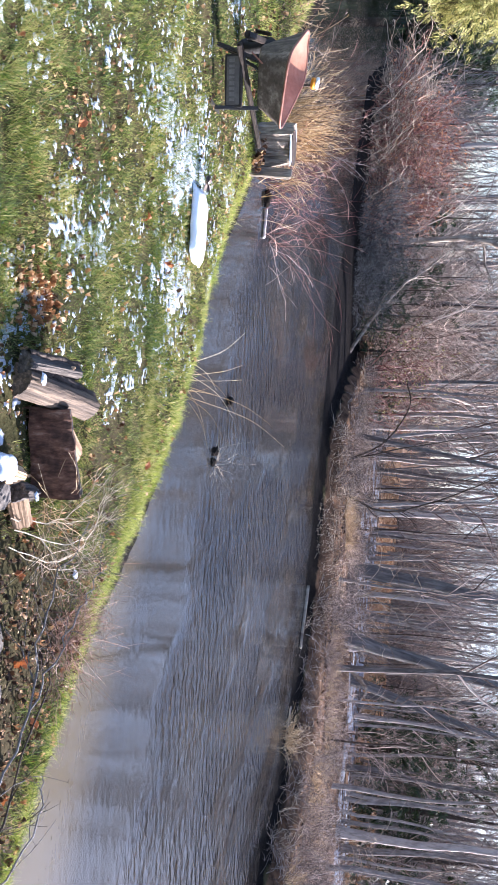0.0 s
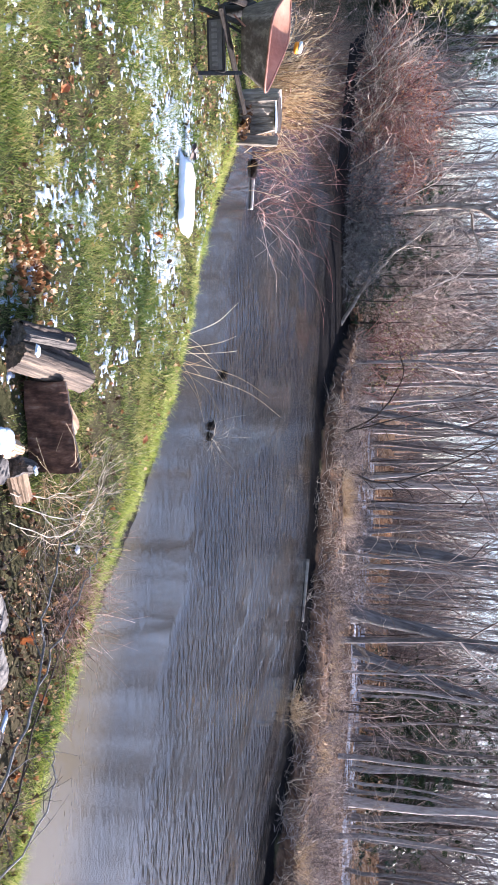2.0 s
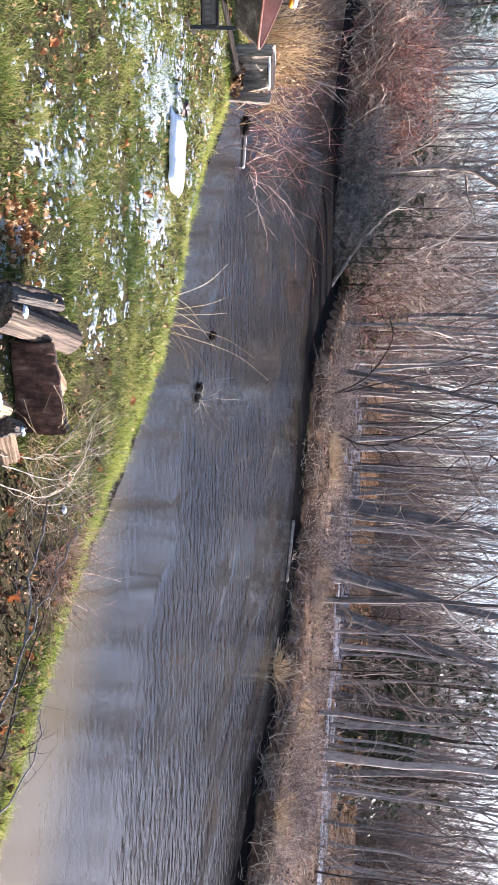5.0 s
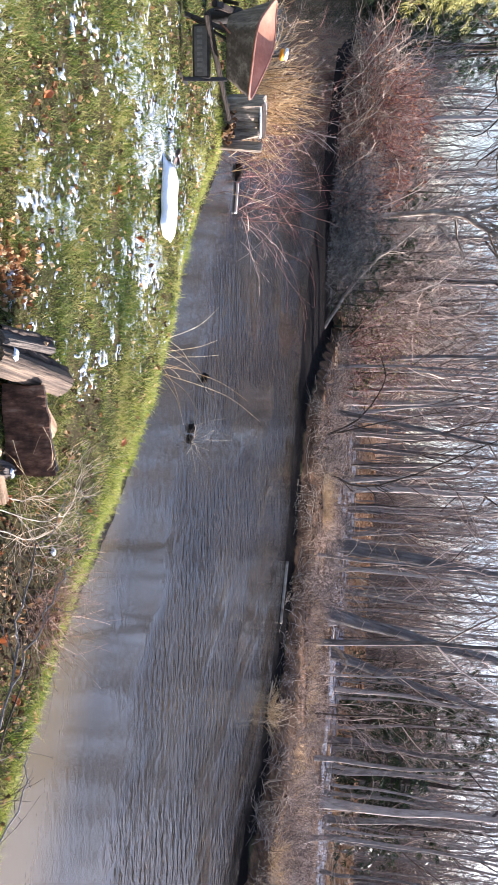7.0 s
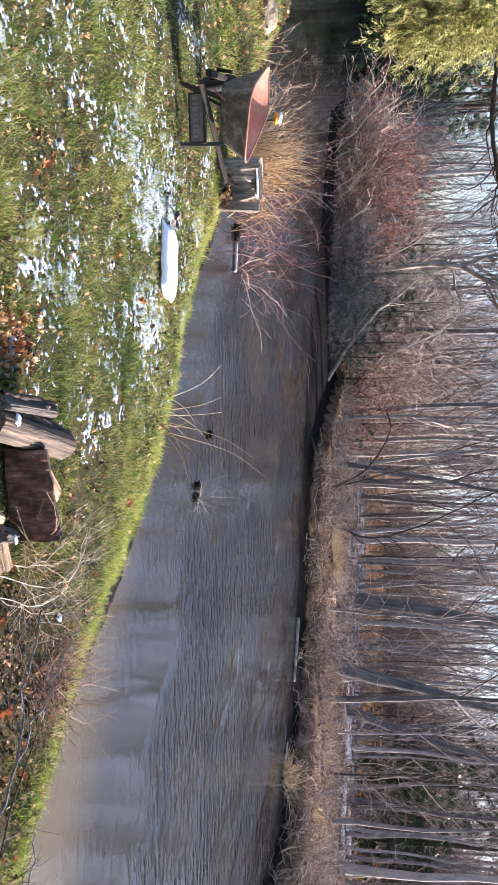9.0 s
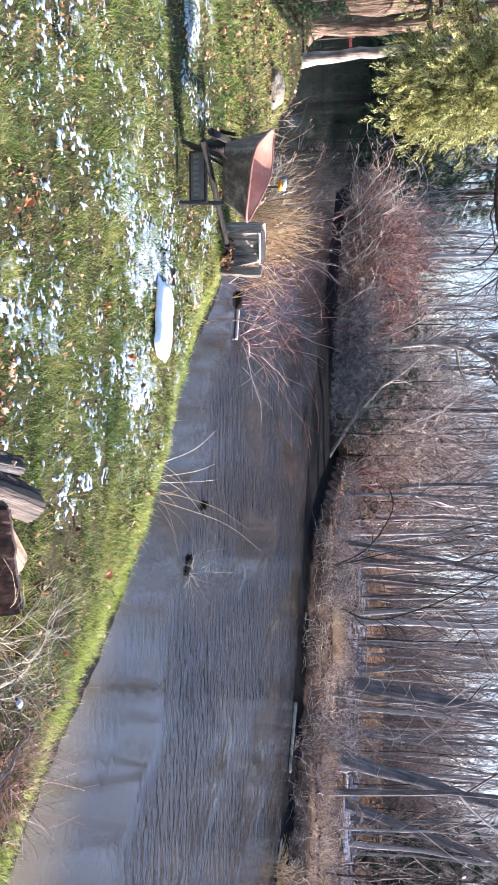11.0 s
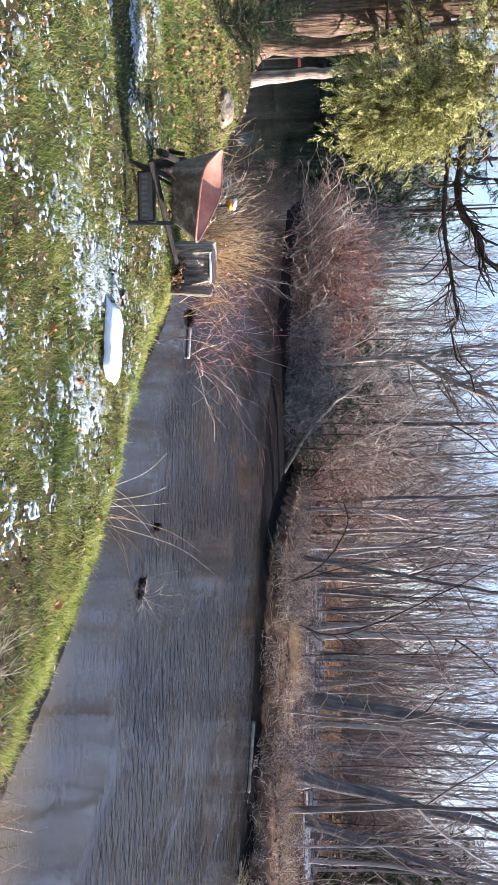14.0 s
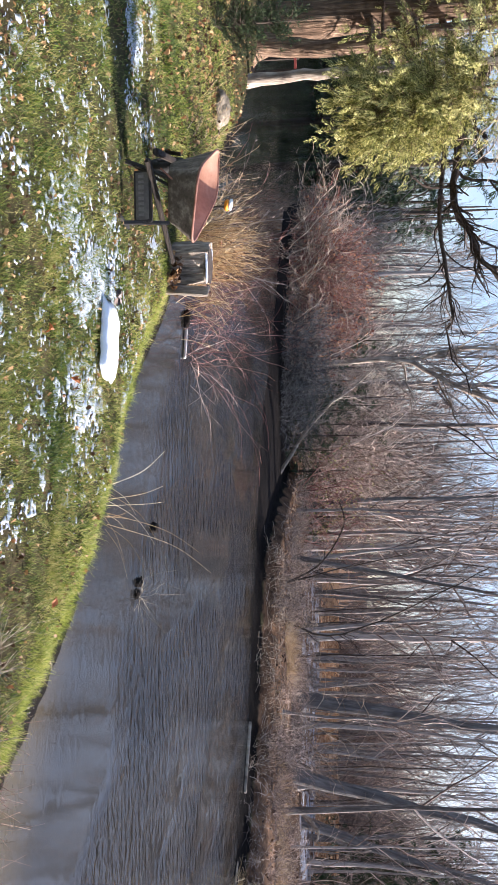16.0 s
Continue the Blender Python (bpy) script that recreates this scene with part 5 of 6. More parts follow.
def upright_slab(name, material, seed, width, left, right, thick, n=30, k=16):
    """A split block standing on edge: a rough cleft face, one end taller than the other, the crown rounded and chipped."""
    g = np.random.default_rng(seed)
    u, v = np.meshgrid(np.linspace(0, 1, n), np.linspace(0, 1, k), indexing="ij")
    crown = left + (right - left) * u + 0.012 * (vnoise(u * width, 0 * u, 0.05, seed) - 0.5) + 0.02 * (vnoise(u * width, 0 * u, 0.16, seed + 2) - 0.5)
    X, Z = (u - 0.5) * width + 0.015 * (vnoise(0 * u, v, 0.3, seed + 4) - 0.5), v * crown
    dent = 0.010 * (vnoise(X, Z * 0.25, 0.02, seed + 6) - 0.5) + 0.022 * (vnoise(X, Z * 0.5, 0.11, seed + 8) - 0.5)
    front = np.stack([X, dent + 0.02 * v ** 6, Z], -1)
    back = np.stack([X * 0.97, thick - 0.03 * v ** 4 + dent * 0.5, Z * 0.97], -1)
    V = np.concatenate([front.reshape(-1, 3), back.reshape(-1, 3)])
    i = np.arange(n * k).reshape(n, k)
    q = np.stack([i[:-1, :-1], i[1:, :-1], i[1:, 1:], i[:-1, 1:]], -1).reshape(-1, 4)
    o = n * k
    edge = np.concatenate([i[:, 0], i[-1, 1:], i[-2::-1, -1], i[0, -2:0:-1]])
    nxt = np.roll(edge, -1)
    return mesh_of(name, V, [np.concatenate([q, q[:, ::-1] + o, np.stack([edge, edge + o, nxt + o, nxt], -1)])], material)


slab = tagged(new("firewood_slab"), "thick reddish-brown split slab of firewood standing on edge", "firewood", wood)
part("cleft_face", upright_slab("cleft_face", M_WOOD_RED, 4, 0.40, 0.175, 0.222, 0.09), slab)
rimline = bend([(-0.19, 0.03, 0.168), (-0.06, 0.03, 0.183), (0.08, 0.03, 0.200), (0.19, 0.03, 0.215)], 16, 0.003, np.random.default_rng(5))
v, f = tubes([(rimline[None], np.full((1, 16), 0.010))], 7)
part("bark_edge", mesh_of("bark_edge", v, [f], M_WOOD_LOG, True), slab, "rough pale bark left along the top edge")
slab.matrix_basis = pose(0.565, 2.755, -0.012, -7, 0, 3)


def billet(label, near, far, w, h, material, seed, bark=None, turn=0.0):
    """A split log between two points, with its bark left on one flank."""
    near, far = Vector(near), Vector(far)
    ln = (far - near).length
    top = tagged(new("firewood_log"), label, "firewood", wood)
    part("heartwood", wedge_mesh("heartwood", ln, w, h, material, seed), top)
    if bark:
        a = bend([(-0.5 * ln, 0.40 * w, 0.52 * h), (0.0, 0.42 * w, 0.56 * h), (0.5 * ln, 0.36 * w, 0.46 * h)], 14, 0.003, np.random.default_rng(seed + 1))
        v_, f_ = tubes([(a[None], np.full((1, 14), h * 0.20))], 9)
        part("bark_strip", mesh_of("bark_strip", v_, [f_], bark, True), top, "dark bark along one flank")
    way = (far - near).normalized()
    side = Vector((0, 0, 1)).cross(way).normalized()
    m = Matrix((way, side, way.cross(side))).transposed().to_4x4()
    top.matrix_basis = Matrix.Translation((near + far) / 2) @ m @ pose(0, 0, 0, turn, 0, 0)
    return top


billet("weathered split log with a pale sunlit end propped across the heap", (0.235, 2.59, 0.000), (0.385, 3.02, 0.125), 0.15, 0.10, M_WOOD_OLD, 8, M_BARK_DARK, -6)
billet("dark weathered split log lying beside the propped one", (0.155, 2.60, 0.02), (0.215, 2.93, 0.10), 0.10, 0.075, M_WOOD_LOG, 18, M_BARK_DARK, 8)
billet("freshly split pale piece of firewood behind the slab", (0.44, 2.93, 0.03), (0.60, 3.13, 0.02), 0.12, 0.11, M_WOOD_TAN, 10, None, 70)
billet("grey split log under the slab", (0.36, 2.83, 0.0), (0.70, 2.90, 0.0), 0.12, 0.12, M_WOOD_LOG, 28)
billet("short splinter of firewood standing against the log", (0.190, 2.84, 0.06), (0.205, 2.87, 0.145), 0.035, 0.030, M_WOOD_PALE, 31)
low = tagged(new("firewood_log", log_mesh("firewood_log", 0.17, 0.058, M_BARK_DARK, 15, rough=0.14)), "dark bark-covered round log topped with snow", "firewood", wood)
low.matrix_basis = pose(0.545, 2.33, 0.045, 0, 0, 78)
cut = tagged(new("firewood_log", wedge_mesh("firewood_log", 0.10, 0.10, 0.085, M_WOOD_PALE, 17)), "sunlit pale end of a split log in the heap", "firewood", wood)
cut.matrix_basis = pose(0.60, 2.475, 0.015, 0, 0, 70)
end = tagged(new("firewood_log", wedge_mesh("firewood_log", 0.15, 0.10, 0.075, M_WOOD_TAN, 16)), "short pale split log with a brown face", "firewood", wood)
end.matrix_basis = pose(0.775, 2.58, 0.004, 0, 0, 20)
stub = tagged(new("firewood_log", wedge_mesh("firewood_log", 0.12, 0.10, 0.10, M_WOOD_LOG, 19)), "short dark weathered log beside the slab", "firewood", wood)
stub.matrix_basis = pose(0.70, 2.57, 0.010, 0, 0, 75)
snow_cap("snow_pad", 0.15, 0.10, 0.014, 3, "pad of snow on a firewood log", pose(0.545, 2.33, 0.108, 0, 0, 78))
snow_cap("snow_pad", 0.06, 0.045, 0.010, 5, "small pad of snow on a firewood log", pose(0.225, 2.60, 0.128, 0, 12, 70))
snow_cap("snow_pad", 0.07, 0.03, 0.010, 7, "pad of snow between the firewood logs", pose(0.455, 2.46, 0.006, 0, 0, 10))
snow_cap("snow_pad", 0.04, 0.02, 0.008, 21, "pad of snow on a short dark log", pose(0.715, 2.575, 0.108, 0, 0, 20))
snow_cap("snow_pad", 0.05, 0.03, 0.012, 25, "pad of old snow among dead leaves", pose(1.26, 3.20, 0.012, 0, 0, 40))


def flat_stone(w, d, h, seed, label, at):
    bm = bmesh.new()
    bmesh.ops.create_icosphere(bm, subdivisions=4, radius=1)
    for v in bm.verts:
        k = 1 + 0.30 * noise.noise(v.co * 1.4 + Vector((seed, 0, 0))) + 0.07 * noise.noise(v.co * 5)
        v.co = Vector((v.co.x * w / 2 * k, v.co.y * d / 2 * k, max(-0.6, min(0.55, v.co.z)) * h * (1 + 0.15 * noise.noise(v.co * 4 + Vector((0, seed, 0))))))
    ob = tagged(new("flat_stone", bm_mesh("flat_stone", bm, M_GREY_STONE)), label, "rock", "flat stones by the shore")
    ob.matrix_basis = at
    return ob


flat_stone(0.12, 0.13, 0.07, 5, "grey stone at the foot of the firewood heap", pose(0.675, 2.38, 0.03, 0, 0, 20))
flat_stone(0.30, 0.17, 0.035, 3, "flat grey stone among dead leaves near the shore", pose(1.02, 2.24, 0.005, 4, 0, 12))
flat_stone(0.36, 0.19, 0.035, 8, "flat grey stone among dead leaves near the shore", pose(1.25, 2.33, 0.008, 0, 5, 34))
flat_stone(0.30, 0.17, 0.035, 13, "smaller flat grey stone half sunk in dirt", pose(1.46, 2.33, 0.006, 3, 0, 28))
flat_stone(0.17, 0.10, 0.06, 21, "dark brown stone half sunk in dirt", pose(1.62, 2.27, 0.012, 0, 0, 10))
flat_stone(0.10, 0.08, 0.05, 33, "small grey stone half sunk in dirt", pose(0.88, 2.22, 0.01, 0, 0, 70))
board = tagged(new("broken_board", box_mesh("broken_board", 0.22, 0.10, 0.03, M_BARK_DARK, 0.006)), "dark broken piece of board near the shore", "board")
board.matrix_basis = pose(1.80, 2.22, 0.03, 6, 0, 130)
snow_cap("snow_streak", 0.13, 0.025, 0.010, 9, "thin streak of snow beside a broken board", pose(1.745, 2.345, 0.022, 0, 0, -45))
snow_cap("snow_streak", 0.08, 0.035, 0.012, 19, "streak of snow on a broken board", pose(1.815, 2.22, 0.052, 0, 0, 120))

# snow-covered plank at the edge of the lawn
plank = tagged(new("garden_plank", box_mesh("garden_plank", 0.46, 0.18, 0.02, M_WOOD_GREY, 0.008)), "weathered plank lying on the lawn under snow", "plank")
plank.matrix_basis = pose(-0.69, 5.31, 0.022, 0, -2, -15)
snow_cap("snow_slab", 0.54, 0.30, 0.050, 11, "smooth white slab of snow on a plank", pose(-0.69, 5.30, 0.028, 0, -2, -15), M_SNOW, 0.1, 0.35)
dl, df_ = leaves(np.zeros(3), np.array([0.0, 0.02, -0.02]), np.array([0.0, 0.01, 0.015]), (0.10, 0.14), 0.5, 0.6)
ob = tagged(new("dark_leaf_clump", mesh_of("dark_leaf_clump", dl, [df_], M_TWIG_BROWN)), "clump of dark wet leaves at the end of the plank", "leaves")
ob.matrix_basis = pose(-0.99, 5.38, 0.06)

# weathered stump at the water, with snow on its top
stump = tagged(new("stump"), "weathered grey wooden stump at the pond's edge, capped with snow", "stump")
bm = bmesh.new()
bmesh.ops.create_cone(bm, cap_ends=True, segments=56, radius1=0.22, radius2=0.19, depth=0.5)
bmesh.ops.subdivide_edges(bm, edges=[e for e in bm.edges if abs(e.verts[0].co.z - e.verts[1].co.z) > 0.3], cuts=10)
for v in bm.verts:
    ang = math.atan2(v.co.y, v.co.x)
    c, s = math.cos(ang), math.sin(ang)
    crack = max(0.0, 1 - abs(noise.noise(Vector((c * 3.2, s * 3.2, v.co.z * 0.5)))) * 9)
    k = 1 + 0.45 * noise.noise(Vector((c * 1.2, s * 1.2, v.co.z * 1.5))) + 0.10 * noise.noise(Vector((c * 7, s * 7, v.co.z * 1.2))) - 0.16 * crack
    k *= 0.92 / (c ** 6 + s ** 6) ** (1 / 6)
    v.co.x *= k
    v.co.y *= k * 0.85
    if v.co.z > 0.24:
        v.co.z += 0.07 * noise.noise(Vector((c * 2, s * 2, 5.0)))
part("trunk", bm_mesh("trunk", bm, M_WOOD_GREY), stump)
# a dark disc fills the middle of the stump's top
bm = bmesh.new()
bmesh.ops.create_cone(bm, cap_ends=True, segments=28, radius1=0.15, radius2=0.165, depth=0.03)
part("rotten_core", bm_mesh("rotten_core", bm, M_BARK_DARK), stump, "dark core in the top of the stump", pose(0, 0, 0.252))
stump.matrix_basis = pose(-1.68, 7.54, 0.09, 0, 2, 24)
snow_cap("snow_strip", 0.30, 0.035, 0.016, 41, "thin strip of snow on the rim of the stump", pose(-1.63, 7.38, 0.345, 0, 2, 22))
snow_cap("snow_strip", 0.12, 0.05, 0.016, 43, "thin strip of snow on the rim of the stump", pose(-1.80, 7.64, 0.347, 0, 2, 24))
fv, ff = leaves(rng.normal(-1.55, 0.09, 34), rng.normal(7.27, 0.05, 34), rng.uniform(0.0, 0.12, 34), (0.05, 0.09), 1.0, 0.9)
tagged(new("leaf_pile", mesh_of("leaf_pile", fv, [ff], M_LEAF)), "small pile of brown leaves at the foot of the stump", "leaves", kind="stuff")
post = tagged(new("edge_board", box_mesh("edge_board", 0.035, 0.15, 0.60, M_WOOD_GREY, 0.008)), "upright pale board standing beside the stump", "board")
post.matrix_basis = pose(-1.43, 7.42, 0.06, 0, 5, 40)
stick = tagged(new("floating_stick", log_mesh("floating_stick", 0.36, 0.019, M_DRIFT, 27)), "pale stick floating at the bank beside the stump", "stick")
stick.matrix_basis = pose(-1.15, 9.18, WATER + 0.018, 0, 0, -14)

# boulder on the lawn edge
bm = bmesh.new()
bmesh.ops.create_icosphere(bm, subdivisions=4, radius=1)
for v in bm.verts:
    k = 1 + 0.28 * noise.noise(v.co * 1.3) + 0.07 * noise.noise(v.co * 5)
    v.co = Vector((v.co.x * 0.24 * k, v.co.y * 0.2 * k, v.co.z * 0.13 * k))
rock = tagged(new("boulder", bm_mesh("boulder", bm, M_STONE)), "low tan boulder in the grass near the water", "rock")
rock.matrix_basis = pose(-4.3, 10.3, 0.03, 0, 0, 20)

# orange and white marker on a stake behind the wheelbarrow
marker = tagged(new("marker_stake"), "short stake with an orange and white plastic cap at the water", "marker")
beam("stake", (0, 0, -0.7), (0, 0, 0.0), 0.02, 0.02, M_BARK_DARK, marker)
bm = bmesh.new()
bmesh.ops.create_cone(bm, cap_ends=True, segments=20, radius1=0.056, radius2=0.052, depth=0.05)
bmesh.ops.bevel(bm, geom=[e for e in bm.edges if abs(e.verts[0].co.z - e.verts[1].co.z) < 0.01], offset=0.01, segments=2, affect="EDGES")
part("cap", bm_mesh("cap", bm, M_ORANGE, True), marker, "orange plastic cap", pose(-0.016, 0, 0.005, 0, 12, 0))
bm = bmesh.new()
bmesh.ops.create_cone(bm, cap_ends=True, segments=20, radius1=0.055, radius2=0.055, depth=0.022)
part("band", bm_mesh("band", bm, M_WHITE, True), marker, "white band", pose(-0.02, 0, 0.038, 0, 12, 0))
marker.matrix_basis = pose(-2.34, 7.9, 0.465)

# rail of a small landing seen between the trunks
landing = tagged(new("landing_rail"), "red-painted rail with white posts by the water behind the trees", "railing")
beam("rail", (-9.75, 18.35, 0.51), (-8.8, 18.9, 0.51), 0.11, 0.06, M_REDBAR, landing)
for x, y in ((-9.7, 18.45), (-9.05, 18.82), (-8.82, 18.95)):
    beam("post", (x, y + 0.07, -0.8), (x, y + 0.07, 0.60), 0.06, 0.06, M_BARK_DARK, landing)
beam("marker_rod", (-9.03, 18.75, 0.13), (-9.03, 18.75, 0.86), 0.035, 0.035, M_WHITE, landing, "white rod")
crate = tagged(new("blue_tub", box_mesh("blue_tub", 0.34, 0.25, 0.10, M_BLUE, 0.02)), "blue plastic tub at the foot of the trees", "tub")
crate.matrix_basis = pose(-8.45, 17.2, ground_z(-8.45, 17.2) + 0.05, 0, 0, 20)


# ---- stalks, reeds, clumps ----
def stalks(name, seed, count, spread, h, lean, material, label, at, heads=0, r=0.0035, category="dead plant", droop=0.3, seg=6, wave=0.06):
    g = np.random.default_rng(seed)
    P = np.zeros((count, seg, 3))
    P[:, 0, :2] = g.normal(size=(count, 2)) * spread
    a = g.uniform(0, 2 * np.pi, count)
    d = np.stack([np.cos(a) * lean, np.sin(a) * lean, np.ones(count)], -1) * g.uniform(0.5, 1.0, (count, 1))
    d[:, :2] += g.normal(size=(count, 2)) * lean * 0.6
    d /= np.linalg.norm(d, axis=1, keepdims=True)
    ln = g.uniform(*h, count)
    for j in range(1, seg):
        d = d + g.normal(size=d.shape) * wave
        d[:, 2] -= droop * j / seg / seg * 2
        d /= np.linalg.norm(d, axis=1, keepdims=True)
        P[:, j] = P[:, j - 1] + d * (ln / (seg - 1))[:, None]
    R = r * g.uniform(0.6, 1.2, count)[:, None] * np.linspace(1, 0.4, seg)[None]
    batches = [(P, R)]
    if heads:
        batches.append(sprout(P, R, heads, g, (0.80, 1.0), (0.02, 0.05), (15, 70), 3, 0.2, 0.2, 0.9, 1.0, 0.0028))
    batches.append(sprout(P, R, 2, g, (0.25, 0.9), (0.10, 0.35), (15, 45), 4, 0.0, 0.12, 0.6, 0.4, min(0.0018, r * 0.6)))
    v, f = tubes(batches, 3)
    ob = tagged(new(name, mesh_of(name, v, [f], material)), label, category, kind="stuff")
    ob.matrix_basis = at
    return ob


stalks("dead_stalk_clump", 61, 230, 0.18, (0.35, 1.0), 0.22, M_STRAW, "thick clump of tan dead stalks at the water's edge", pose(-2.25, 8.95, -0.15), heads=2, r=0.006, wave=0.14, seg=7)
stalks("dead_stalk_clump", 60, 45, 0.20, (0.8, 1.4), 0.18, M_TWIG_BROWN, "tall brown dead stalks with dry seed heads among tan ones", pose(-2.2, 9.0, -0.15), heads=8, r=0.006, wave=0.16, seg=8)
stalks("dead_stalk_clump", 62, 90, 0.24, (0.3, 0.7), 0.32, M_STRAW, "low clump of tan dead stalks at the water's edge", pose(-1.85, 8.45, -0.12), heads=3, r=0.005)
stalks("red_stemmed_shrub", 63, 54, 0.30, (0.8, 1.9), 0.65, M_TWIG_RED, "bare red-stemmed shrub arching over the water", pose(-1.45, 9.55, -0.2), r=0.0038, category="shrub", droop=0.9, seg=9, wave=0.16)
stalks("red_stemmed_shrub", 64, 60, 0.35, (0.7, 1.6), 0.7, M_TWIG_RED, "bare red-stemmed shrub beside dead stalks", pose(-2.0, 9.6, -0.2), r=0.004, category="shrub", droop=0.7, seg=9, wave=0.16)
stalks("dead_stalk_clump", 65, 40, 0.35, (0.4, 0.9), 0.5, M_STRAW, "sparse dead stalks standing in the shallows", pose(-3.4, 9.9, -0.25), heads=2)
stalks("dead_stalk_clump", 66, 30, 0.30, (0.4, 0.8), 0.6, M_TWIG, "sparse grey dead stalks standing in the shallows", pose(-3.0, 9.1, -0.22))
stalks("pale_twig_shrub", 69, 16, 0.25, (0.5, 1.1), 0.95, M_TWIG, "few pale bare twigs arching over the water", pose(-1.1, 9.6, -0.2), r=0.0042, category="shrub", droop=0.8, seg=9, wave=0.16)
g = np.random.default_rng(67)
sedge = []
for reach, rise, back in ((-0.10, 0.40, 0.05), (-0.03, 0.42, 0.02), (0.36, 0.72, 0.12), (0.30, 0.62, 0.20), (0.35, 0.36, 0.0), (0.33, 0.34, 0.06), (0.32, 0.30, -0.02), (-0.26, 0.40, 0.15), (0.36, 0.16, 0.0), (0.34, 0.12, 0.1),
                          (0.22, 0.20, 0.05), (-0.06, 0.18, 0.0), (0.05, 0.26, 0.05), (0.12, 0.10, 0.12)):
    p0 = np.array([0.47 + g.normal() * 0.09, 5.66 + g.normal() * 0.05, -0.10])
    tip = p0 + np.array([reach, back, rise * 1.04])
    mid = p0 + np.array([reach * 0.42, back * 0.4, rise * 0.66])
    sedge.append((bend([p0, mid, tip], 12)[None], np.linspace(0.0019, 0.0008, 12)[None]))
v, f = tubes(sedge, 4)
tagged(new("sedge_tuft", mesh_of("sedge_tuft", v, [f], M_STRAW)), "tuft of long dry sedge leaning over the water", "grass tuft", kind="stuff")


def mud_lump(x, y, w, d, h, seed, label):
    bm = bmesh.new()
    bmesh.ops.create_icosphere(bm, subdivisions=3, radius=1)
    for v in bm.verts:
        k = 1 + 0.55 * noise.noise(v.co * 1.7 + Vector((seed, 0, 0))) + 0.25 * noise.noise(v.co * 5)
        v.co = Vector((v.co.x * w * k, v.co.y * d * k, v.co.z * h * k))
    ob = tagged(new("mud_lump", bm_mesh("mud_lump", bm, M_MUD, True)), label, "mud")
    ob.matrix_basis = pose(x, y, WATER + 0.01)


mud_lump(1.26, 7.08, 0.05, 0.07, 0.03, 3, "small dark lump of mud standing out of the water")
mud_lump(1.36, 7.02, 0.045, 0.045, 0.022, 9, "small dark lump of mud standing out of the water")
mud_lump(0.83, 7.65, 0.05, 0.10, 0.035, 14, "dark wet clod in the water near the sedge")
mud_lump(-1.45, 9.25, 0.10, 0.05, 0.05, 21, "dark wet clod beside a floating stick")
stalks("dead_twig_tuft", 68, 16, 0.03, (0.10, 0.26), 1.3, M_TWIG_STRAW, "tuft of pale dead twigs on a lump of mud", pose(1.38, 7.02, WATER + 0.02), r=0.003, category="dead plant", wave=0.22)
for k, (x, y, s) in enumerate(((4.7, 19.7, 0.5), (5.2, 19.9, 0.5), (5.7, 20.0, 0.5), (9.3, 14.7, 0.9), (10.4, 15.3, 0.9), (11.3, 15.8, 0.8), (7.75, 13.5, 0.6), (9.35, 11.4, 0.8), (7.3, 17.5, 0.7), (8.3, 17.6, 0.8), (9.5, 17.7, 0.8), (10.6, 17.8, 0.7))):
    stalks("straw_tuft", 70 + k, 110, 0.26 * s, (0.2, 0.5), 0.7, M_STRAW, "sunlit tuft of straw-coloured dead grass on the far bank", pose(x, y, ground_z(x, y) - 0.04), r=0.005, category="grass tuft", droop=0.7)

stalks("dry_brush", 81, 26, 0.06, (0.2, 0.42), 0.9, M_STRAW, "sprawl of thin pale dry stems beside the firewood heap", pose(0.86, 2.86, -0.01), r=0.0014, category="dead plant", droop=0.8, seg=9, wave=0.2)
stalks("dry_brush", 82, 22, 0.08, (0.2, 0.42), 0.9, M_TWIG, "sprawl of thin grey dry stems in dead leaves by the shore", pose(1.22, 2.80, -0.01), r=0.0012, category="dead plant", droop=0.8, seg=9, wave=0.2)
stalks("dry_brush", 83, 190, 0.11, (0.08, 0.22), 1.2, M_FERN, "low mat of reddish dead fern stems on the bank", pose(1.54, 3.10, -0.03), r=0.0018, category="dead plant", droop=0.8)
stalks("dry_brush", 84, 70, 0.06, (0.06, 0.16), 1.2, M_FERN, "low mat of reddish dead fern stems on the bank", pose(1.40, 3.32, -0.03), r=0.0018, category="dead plant", droop=0.8)

# clods and pebbles along the waterline
g = np.random.default_rng(95)
cs = g.uniform(0, 9.0, 2600)
cp = np.stack([along(NEAR[4:16], t_) for t_ in cs])
cp += g.normal(size=cp.shape) * np.array([0.07, 0.09]) + np.array([0.09, 0.11])
ch, cd, _ = land(cp[:, 0], cp[:, 1])
ck = (cd < 0.16) & (cd > -0.14)
cp, ch = cp[ck], np.maximum(ch[ck], WATER - 0.004)
m = len(cp)
cr_ = g.uniform(0.004, 0.013, m)
octa = np.array([(1, 0, 0), (0, 1, 0), (-1, 0, 0), (0, -1, 0), (0, 0, 0.8), (0, 0, -0.6)], float)
cv = np.concatenate([cp, ch[:, None]], 1)[:, None] + octa[None] * cr_[:, None, None] * g.uniform(0.6, 1.4, (m, 6, 1))
ct = np.array([(0, 1, 4), (1, 2, 4), (2, 3, 4), (3, 0, 4), (1, 0, 5), (2, 1, 5), (3, 2, 5), (0, 3, 5)])
tagged(new("shore_clods", mesh_of("shore_clods", cv.reshape(-1, 3), [(np.arange(m)[:, None, None] * 6 + ct[None]).reshape(-1, 3)], M_CLOD)),
       "dark clods and pebbles along the waterline of the grassy bank", "clods", kind="stuff")

